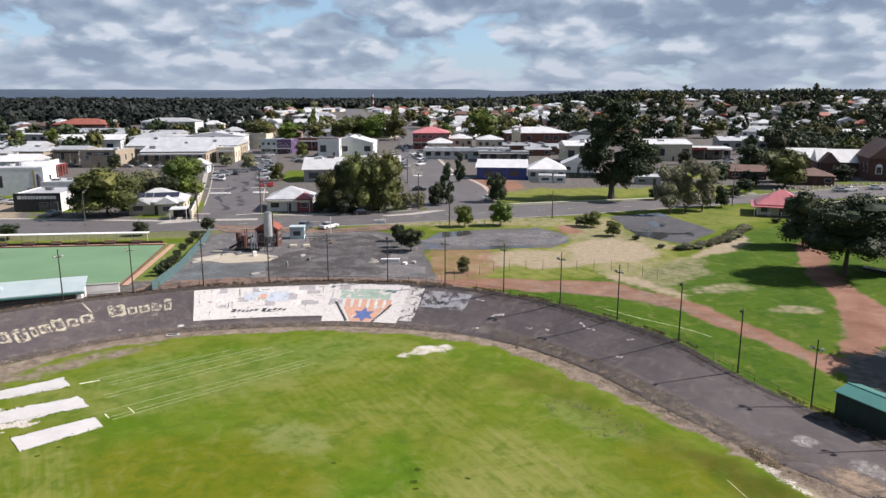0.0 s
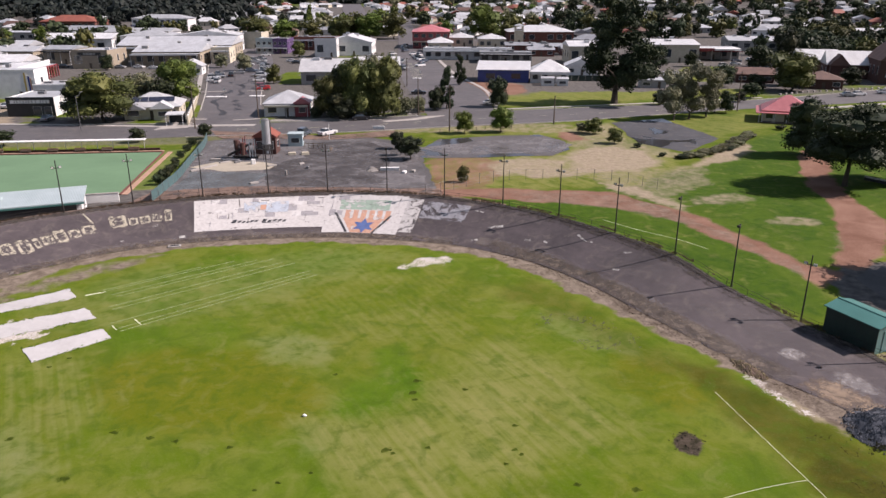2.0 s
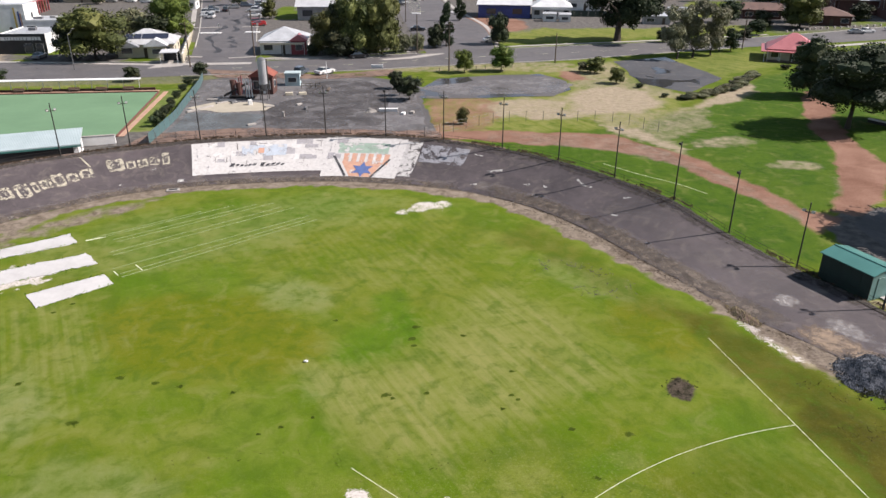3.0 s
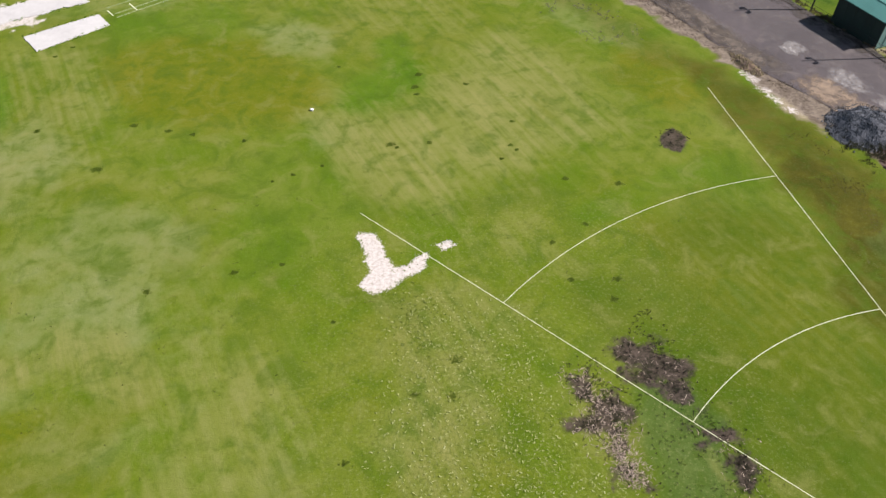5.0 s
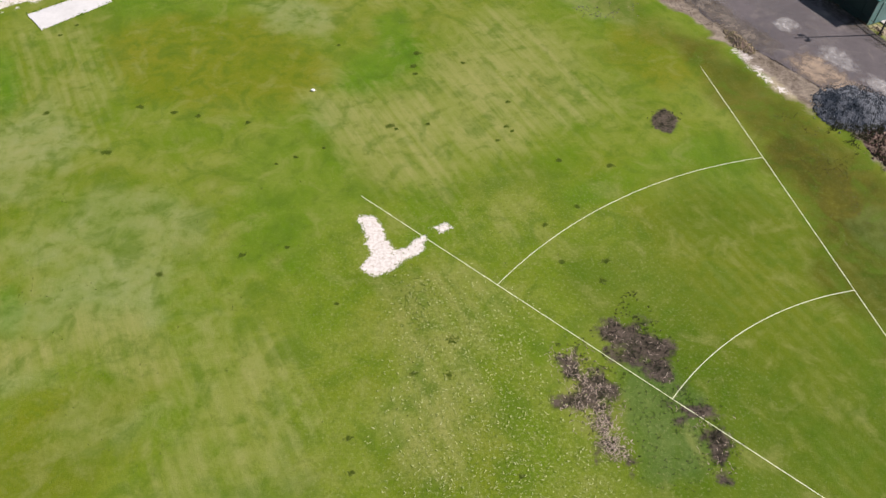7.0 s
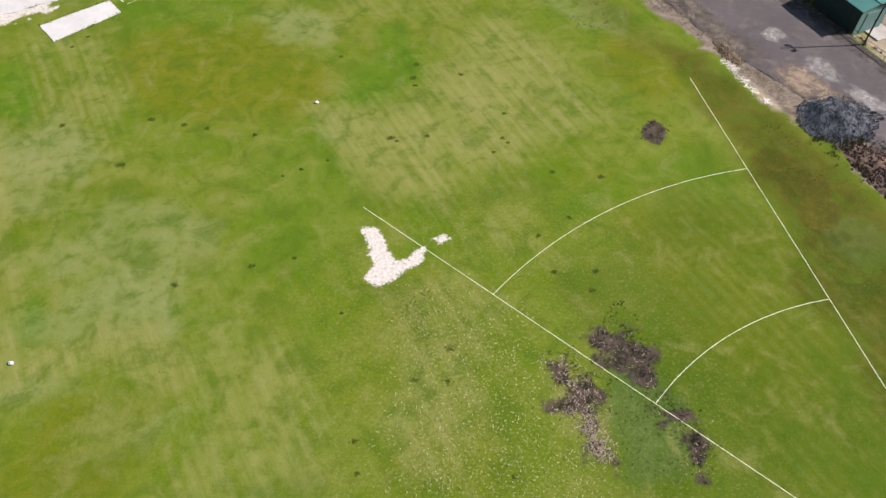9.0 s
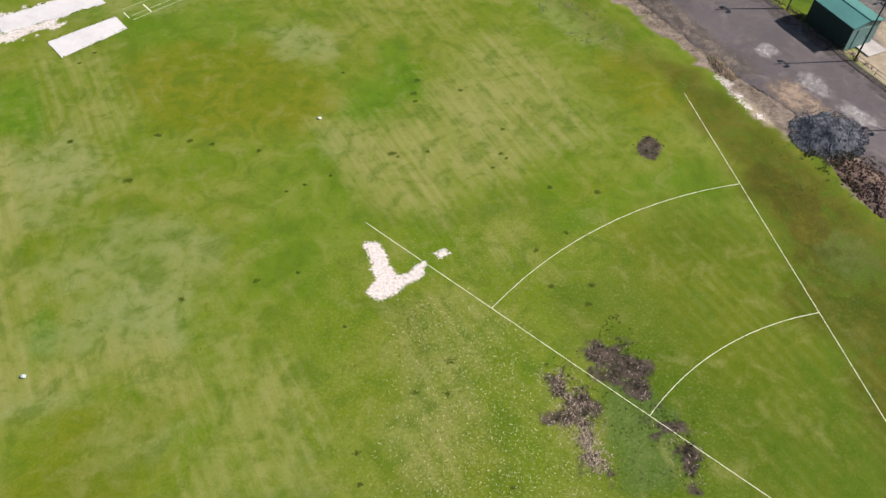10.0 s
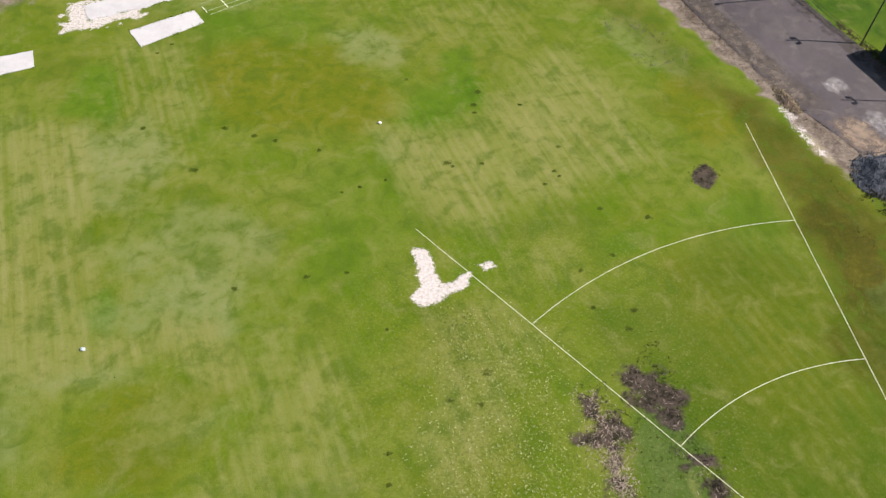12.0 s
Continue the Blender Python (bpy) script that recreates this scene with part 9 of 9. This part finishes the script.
# ---- trees among the shops ----
G2 = "trees among the shops"
for x, y, h, w, st in [(-56.4, 243.3, 6.3, 5.6, "leaf"), (-76.1, 281.8, 7.0, 6.6, "leafgrey"), (-129.3, 284, 6.1, 6, "leafdark"), (-88.3, 293.3, 5.4, 6, "leafgrey"), (-66.1, 339.3, 7.3, 7, "leaf"), (-235.5, 401.6, 9.2, 9, "leafbright"), (-222.5, 413.5, 9.8, 10, "leafbright"),
                       (-62.3, 452, 13.3, 17, "leaf"), (-45.4, 455, 15.6, 21, "leafbright"), (-30.5, 452, 15.6, 17, "leaf"), (-53, 462, 15, 18, "leaf"), (-112.8, 452, 12.3, 20, "leaf"), (-96.0, 454, 11.3, 17, "leafbright"), (-79, 452, 11.3, 15, "leaf")]:
    tree(x, y, h, w, st, "round", "leafy street tree among the shops", group=G2, detail=1, bole=0.12)
for x, y, h, w, st in [(25.3, 468, 19, 24, "leafbright"), (42, 474, 15, 18, "leaf"), (58.5, 300.3, 9.8, 6, "leafdark"), (64.3, 303, 8.6, 6, "leafdark"), (85.5, 299, 8.8, 9.6, "leafdark"), (124.5, 294, 9.4, 12, "leafdark"), (139.2, 303, 15.3, 12, "leafdark"), (150, 296, 12, 13, "leafdark"),
                       (194, 381, 14.6, 21, "leaf"), (175, 372, 12, 15, "leafdark"), (100.0, 301, 6, 6.4, "leafdark"), (160, 320, 11, 12, "leafdark"), (-140, 262, 4, 5, "leaf")]:
    tree(x, y, h, w, st, "round", "dark leafy tree behind the shops", group=G2, detail=1, bole=0.1)

# ---- cars ----
car(-25.0, 153.6, 52, "carwhite", "white parked sedan at the yard entrance")
car(-29.9, 153.0, 78, "carblue", "dark blue-grey parked wagon beside the hut", style="wagon")
car(-19.9, 172.4, 14, "carblack", "black car stopped beside the corner clump")
car(-93.5, 170.5, 90, "carsilver", "dark car parked outside the flooring shop")
car(-55.9, 226.4, 18, "carred", "bright red parked car in the side street")
car(-57.0, 230.5, 18, "carred", "bright red parked wagon in the side street", style="wagon")
car(12.6, 197.0, 8, "carwhite", "white car turning out of the shopping street")
car(-7.6, 217.2, 5, "carblack", "black car waiting in the shopping street")
random.seed(31)
paints = [("carwhite", "white parked car in a street bay"), ("carsilver", "silver parked car in a street bay"), ("carwhite", "white parked car in a street bay"), ("carblack", "black parked car in a street bay"), ("carblue", "blue-grey parked car in a street bay")]
for x, y in [(-77.5, 247), (-78.9, 258), (-80.5, 263), (-82, 268), (-75.4, 271), (-72.2, 277), (-64.7, 262), (-65.8, 267), (-67.2, 275), (-68, 281), (-69.5, 287), (-71, 293), (-80.8, 315), (-79.8, 325), (-78.2, 318), (-83.5, 309), (-86, 320), (-90, 333), (-73, 300), (-88, 326)]:
    p_, l_ = random.choice(paints)
    car(x, y, random.choice((15, 195)) + random.uniform(-5, 5), p_, l_, style=random.choice(("sedan", "wagon")))
for x, y in [(-61.9, 311), (-58.5, 312), (-65.3, 318), (-61, 324), (-56, 322), (-52, 318)]:
    p_, l_ = random.choice(paints)
    car(x, y, random.uniform(-10, 10), p_, l_)
for x, y in [(-20.8, 384), (-19.4, 370), (-13.2, 340), (-10.4, 326), (-11.3, 332), (-8.8, 318), (-17.8, 320), (-20.5, 306), (-19, 312), (-15.5, 288), (-21, 396), (-12.2, 346), (-16.5, 282)]:
    p_, l_ = random.choice(paints)
    car(x, y, random.choice((50, 230)) + random.uniform(-6, 6), p_, l_, style=random.choice(("sedan", "wagon")))
for x, y in [(-150, 292), (-127, 290), (-120, 291), (-113, 288), (88, 305), (104, 303), (121, 309), (-110, 225), (-111, 196), (118, 214), (132, 220), (122, 216)]:
    p_, l_ = random.choice(paints)
    car(x, y, random.uniform(-20, 20), p_, l_)

for x, y, a, p_ in [(-62.2, 248, 15, "carwhite"), (-66, 262, 195, "carsilver"), (-75.9, 262.9, 100, "carblack"), (-79.8, 255.2, 15, "carwhite"), (-75.4, 244.4, 95, "carwhite"), (-81.4, 320.7, 15, "carwhite"), (-82.7, 345, 15, "carwhite"), (-84, 352, 15, "carsilver"), (-86, 360, 15, "carwhite"), (-76.2, 309.4, 195, "carsilver"), (-79.6, 302, 15, "carwhite"),
                   (-14.7, 352, 230, "carwhite"), (-22.7, 326, 50, "carwhite"), (-23.4, 338, 50, "carsilver"), (-24.6, 352, 50, "carwhite"), (-9.8, 300, 230, "carwhite"), (-18.2, 300, 50, "carblue"), (-0.5, 338, 0, "carwhite"), (-114, 190, 92, "carwhite"), (-118, 191, 88, "carsilver"), (113, 300, 10, "carwhite"), (108, 321, 5, "carwhite"), (126, 321, 5, "carblue"), (134, 326, 5, "carwhite")]:
    car(x, y, a, p_, {"carwhite": "white parked car in a street bay", "carsilver": "silver parked car in a street bay", "carblack": "black parked car in a street bay", "carblue": "blue-grey parked car in a street bay"}[p_], style="wagon" if int(abs(x)) % 2 else "sedan")

# ---- islands, footpaths and street furniture ----
for x, y, w, a in ((-65.7, 210.5, 5.8, 4), (-54.5, 212.5, 4.2, 4), (3.0, 262, 4.0, -6), (-9.5, 258, 3.0, -6)):
    isl_ = thing("traffic_island", (x, y, float(land(x, y)) + 0.02), "pale concrete traffic island with a sign post", "traffic island", "traffic islands", a)
    part("kerb", box(-w / 2, w / 2, -0.8, 0.8, 0, 0.2, 0.04), M["white"], isl_)
    part("sign_post", tube((w / 2 - 0.5, 0, 0.2), (w / 2 - 0.5, 0, 2.6), 0.04, 0.04, 6), M["steel"], isl_)
    part("sign_plate", box(w / 2 - 0.78, w / 2 - 0.22, -0.07, -0.045, 1.9, 2.6), M["white"], isl_)
for left, right, lb in (([(-112, 167), (-90, 166.0), (-61, 163.8)], [(-112, 165), (-90, 164.2), (-61, 162)], "pale concrete footpath along the shop fronts"),
                        ([(-43.5, 172), (-30, 172.6), (-15, 174.4)], [(-43, 170.6), (-30, 171), (-15, 172.6)], "pale concrete footpath before the cottage"),
                        ([(-15, 171.0), (-8, 174.6), (-1.5, 181)], [(-13.6, 169.6), (-6.6, 172.6), (0.3, 178.6)], "pinkish paved footpath round the corner"),
                        ([(-62.6, 172), (-75.6, 222), (-98.6, 300)], [(-61, 172), (-74, 222), (-97, 300)], "pale concrete footpath beside the side street"),
                        ([(13.2, 188), (11.9, 228), (2.2, 280), (-8, 380)], [(14.4, 188), (13.2, 228), (3.6, 280), (-6.4, 380)], "pale concrete footpath beside the shopping street")):
    ribbon("footpath", left, right, 0.045, M["concrete"], lb, "footpath", 40)
ribbon("footpath", [(-60.6, 164.6), (-52, 165.6), (-43.4, 166.4)], [(-60.2, 162.2), (-52, 163.0), (-43.2, 163.8)], 0.075, M["concrete"], "pale concrete crossing at the street mouth", "footpath", 20)
ribbon("driveway", [(-64.2, 158.6), (-63.4, 168)], [(-57.6, 161.6), (-58.6, 168)], 0.05, M["concrete"], "white concrete driveway beside the boundary wall", "driveway", 10)
for pts in ([(-66, 226), (-62.8, 199.3), (-58.6, 190), (-54.8, 178.5)], [(-59, 205), (-55.2, 194.7), (-53.4, 186)], [(-72.4, 246), (-66, 238), (-60, 232)], [(-64.1, 262), (-66, 244), (-60, 214)]):
    ln = smooth_line(pts, 26)
    ln[:, 0] += 0.7 * np.sin(np.arange(26) * 0.9)
    w_ = 0.5 + 0.35 * np.sin(np.arange(26) * 0.6)
    tagged(new("tar_patch", mesh_of("tar_patch", np.vstack([np.c_[ln[:, 0] - w_, ln[:, 1], land(ln[:, 0], ln[:, 1]) + 0.068], np.c_[ln[:, 0] + w_, ln[:, 1], land(ln[:, 0], ln[:, 1]) + 0.068]]), [(i + 1, i, 26 + i, 27 + i) if pts[0][1] > pts[-1][1] else (i, i + 1, 27 + i, 26 + i) for i in range(25)], M["tar"])), "dark tar repair winding along the street", "tar patch", "", "structure")
first_ = None
for k, (x, y) in enumerate(smooth_line([(99.4, 216.8), (114.6, 224.6), (144, 233.8)], 20)):
    if first_ is None:
        first_ = thing("bollard", (x, y, float(land(x, y))), "low white concrete bollard beside the road", "bollard", "bollards along the road", 25)
        part("block", box(-0.35, 0.35, -0.2, 0.2, -0.1, 0.55, 0.06), M["concrete"], first_)
    else:
        copy_thing(first_, pose(x, y, float(land(x, y)), 0, 0, 25))
mast = thing("radio_mast", (-108, 1130, float(land(-108, 1130))), "red and white banded radio mast on the hill", "mast")
for k in range(6):
    part("band", tube((0, 0, 4.6 * k), (0, 0, 4.6 * k + 4.59), 1.3 - 0.15 * k, 1.15 - 0.15 * k, 8), M["redpaint"] if k % 2 else M["white"], mast)
ribbon("street", [(-84, 640), (-90, 681), (-160, 1183)], [(-64, 640), (-69, 681), (-130, 1183)], 0.3, M["street"], "far grey street climbing the hill", "street", 40)

# ---- the rest of the town, up to the hill ----
rs = random.Random(77)
taken = [(o.matrix_world.translation.x, o.matrix_world.translation.y) for o in scene.objects if o.get("category") in ("shop", "hall", "hotel", "house", "church", "warehouse", "supermarket", "brick_hall", "tower", "workshop", "church hall")]
HOUSES = []
STYLES = [("white", "zinc", "house with pale walls and a light iron roof"), ("cream", "whiteroof", "cream house with a white iron roof"), ("white", "greyroof", "white house with a grey iron roof"), ("brick", "redroof", "red brick house with a tiled roof"),
          ("white", "whiteroof", "white weatherboard house with a bright roof"), ("beige", "brownroof", "beige house with a brown tiled roof"), ("cream", "zinc", "cream house with a pale zinc roof"), ("grey", "zinc", "grey house with a pale zinc roof")]


def on_street(x, y):
    a = np.interp(y, [q[1] for q in ST2_L], [q[0] for q in ST2_L]) - 5
    b = np.interp(y, [q[1] for q in ST2_R], [q[0] for q in ST2_R]) + 5
    c = np.interp(y, [q[1] for q in ST1_L], [q[0] for q in ST1_L]) - 5
    d = np.interp(y, [q[1] for q in ST1_R], [q[0] for q in ST1_R]) + 5
    e = np.interp(y, [640, 1183], [-74, -145])
    return (620 < y < 1200 and abs(x - e) < 26) or (a < x < b and y < 640) or (c < x < d and y < 480) or (420 < y < 448)


def wooded(x, y):
    """How far woods take over from houses: the far left, and the hill."""
    return float(np.clip(step(-0.22, -0.34, x / y) * step(480, 640, y) + 0.62 * step(0.10, 0.24, x / y) + step(950, 1250, y), 0, 1))


tries = 0
while len(HOUSES) < 340 and tries < 14000:
    tries += 1
    y = 400 * (1250 / 400) ** rs.random()
    x = rs.uniform(-0.60, 0.60) * y
    if y < 470 and -140 < x < 75 or y < 560 and -285 < x < -150 or on_street(x, y) or rs.random() < wooded(x, y):
        continue
    gap = 13 + y * 0.010
    if any((x - a) ** 2 + (y - b) ** 2 < gap ** 2 for a, b in HOUSES) or any((x - a) ** 2 + (y - b) ** 2 < 30 ** 2 for a, b in taken):
        continue
    HOUSES.append((x, y))
    wall, roof, label = rs.choice(STYLES)
    building("house", x, y, rs.uniform(11, 17), rs.uniform(8, 13), rs.uniform(2.8, 3.6), label, "house", wall, roof, rs.choice(("hip", "hip", "gable_x", "gable_y")), rs.uniform(1.8, 3.0), 0.5, rs.uniform(-35, 35), 3, "houses of the town", far=True, chimney=rs.random() < 0.2)
count, tries, spots, REST = 0, 0, [], []
while count < 900 and tries < 9000:
    tries += 1
    y = 300 * (1500 / 300) ** (rs.random() if count > 215 else 0.62 * rs.random())
    x = rs.uniform(-0.66, 0.66) * y
    if y < 420 and -150 < x < 150 or on_street(x, y):
        continue
    dense = 0.35 + 0.65 * wooded(x, y)
    if rs.random() > dense or any((x - a) ** 2 + (y - b) ** 2 < 9 ** 2 for a, b in HOUSES) or any((x - a) ** 2 + (y - b) ** 2 < 20 ** 2 for a, b in taken) or any((x - a) ** 2 + (y - b) ** 2 < 36 for a, b in spots):
        continue
    spots.append((x, y))
    count += 1
    hill = x / y > 0.15
    st = rs.choice(("leafdark", "leafdark", "leafdark", "leaf") if hill or x / y < -0.25 else ("leaf", "leafdark", "leafgrey", "leafbright", "leafdark"))
    h = rs.uniform(7, 13) * (1.15 if y > 700 else 1)
    tall = rs.random() < 0.07 and x / y > -0.2
    if x / y < -0.25 and y > 520:
        st, h = "forest", h * 0.85
    if count > 215:
        REST.append((x, y, h * (1.5 if tall else 1), h * rs.uniform(0.75, 1.15), st, "tall" if tall else "round", rs.uniform(0, 6.28)))
        continue
    tree(x, y, h * (1.5 if tall else 1), h * rs.uniform(0.75, 1.15), st, "tall" if tall else "round", "dark town tree among the houses" if st == "leafdark" else "green town tree among the houses", group="town trees", detail=0, bole=0.1)
for st in ("leaf", "leafdark", "leafgrey", "leafbright", "forest"):
    VV, FF, base_ = [], [], 0
    for x, y, h, w, s_, shape, spin in REST:
        if s_ != st:
            continue
        crown = crown_mesh("crown", blob_set(shape, int(x * 7) % 5), 170, 0.10, M[st], int(abs(x)) % 9, 1)
        co = np.empty(len(crown.vertices) * 3)
        crown.vertices.foreach_get("co", co)
        co = co.reshape(-1, 3) * (w, w, h)
        c, s2 = math.cos(spin), math.sin(spin)
        co = np.stack([co[:, 0] * c - co[:, 1] * s2 + x, co[:, 0] * s2 + co[:, 1] * c + y, co[:, 2] + float(land(x, y)) - 0.2], 1)
        FF += [tuple(v + base_ for v in p.vertices) for p in crown.polygons]
        VV.append(co)
        base_ += len(co)
        bpy.data.meshes.remove(crown)
    if VV:
        tagged(new("tree_belt", mesh_of("tree_belt", np.vstack(VV), FF, M[st])), "belt of far leafy trees among the houses", "trees", "", "stuff")
# the woods beyond, down to the ridge
rw = np.random.RandomState(5)
bm = bmesh.new()
bmesh.ops.create_icosphere(bm, subdivisions=1, radius=1.0)
iv, if_ = np.array([v.co[:] for v in bm.verts]), np.array([[v.index for v in f.verts] for f in bm.faces])
bm.free()
n_w = 5200
yy = 600 * (2900 / 600) ** (rw.random_sample(n_w) ** 0.8)
xx = rw.uniform(-0.70, 0.70, n_w) * yy
keep = np.array([rw.random_sample() < wooded(a, b) * (1 if b > 1150 or a / b < -0.25 else 0.0) for a, b in zip(xx, yy)])
xx, yy = xx[keep], yy[keep]
size = (4.0 + 3.5 * rw.random_sample(len(xx))) * (1 + yy / 4000)
zz = land(xx, yy)
nw = len(xx)
mid = np.stack([xx, yy, zz + size * 0.62], 1)
V = (iv[None] * (1 + 0.16 * rw.normal(0, 1, (nw, len(iv), 1))) * size[:, None, None] * (0.95, 0.95, 0.8)) + mid[:, None]
F = (if_[None] + (np.arange(nw) * len(iv))[:, None, None]).reshape(-1, 3).tolist()
# sprays of leaves round each crown
nl = 34
dirs = rw.normal(0, 1, (nw, nl, 3)) + (0, 0, 0.5)
dirs /= np.linalg.norm(dirs, axis=2)[..., None]
c = mid[:, None] + dirs * (size[:, None, None] * rw.uniform(0.75, 1.2, (nw, nl, 1))) * (1.05, 1.05, 0.95)
a = rw.normal(0, 1, (nw, nl, 3))
b = np.cross(a, dirs)
a, b = (q / np.linalg.norm(q, axis=2)[..., None] * size[:, None, None] * 0.26 for q in (a, b))
L = np.stack([c - a, c - b, c + a, c + b], 2).reshape(-1, 3)
F += (np.arange(len(L)).reshape(-1, 4) + nw * len(iv)).tolist()
tagged(new("woods", mesh_of("woods", np.vstack([V.reshape(-1, 3), L]), F, M["forest"])), "dark eucalypt woods stretching to the ridge", "woods", "", "stuff")
# far ridge
ang = np.linspace(radians(-52), radians(52), 260)
crest = 61 + 7 * step(-0.27, -0.20, np.tan(ang)) - 9 * step(0.03, 0.08, np.tan(ang)) + 5 * (rough_field(ang * 40, 0 * ang, 4, 3) - 0.5) + 1.6 * (rough_field(ang * 900, 0 * ang, 3, 9) - 0.5)
rows = [(3300, 0.0), (3600, 0.30), (3900, 0.72), (4150, 1.0), (4350, 0.7)]
V = np.concatenate([np.stack([r * np.sin(ang), r * np.cos(ang), crest * k + 5 * (rough_field(ang * 60, 0 * ang + r, 5, 4) - 0.5) * (0 < k < 1)], 1) for r, k in rows])
F = [(j * 260 + i, j * 260 + i + 1, (j + 1) * 260 + i + 1, (j + 1) * 260 + i) for j in range(4) for i in range(259)]
# distance haze is put into the base colour: forest tinted blue
ridge_mat = surface("hazed_forest", (0.028, 0.050, 0.084), (0.018, 0.034, 0.060), 0.004, 0.95, grain=0.03, bump=0.0, spread=0.0)
tagged(new("far_ridge", mesh_of("far_ridge", V, F, ridge_mat, True)), "long forested ridge on the horizon with haze painted in blue-grey", "ridge", "", "structure")
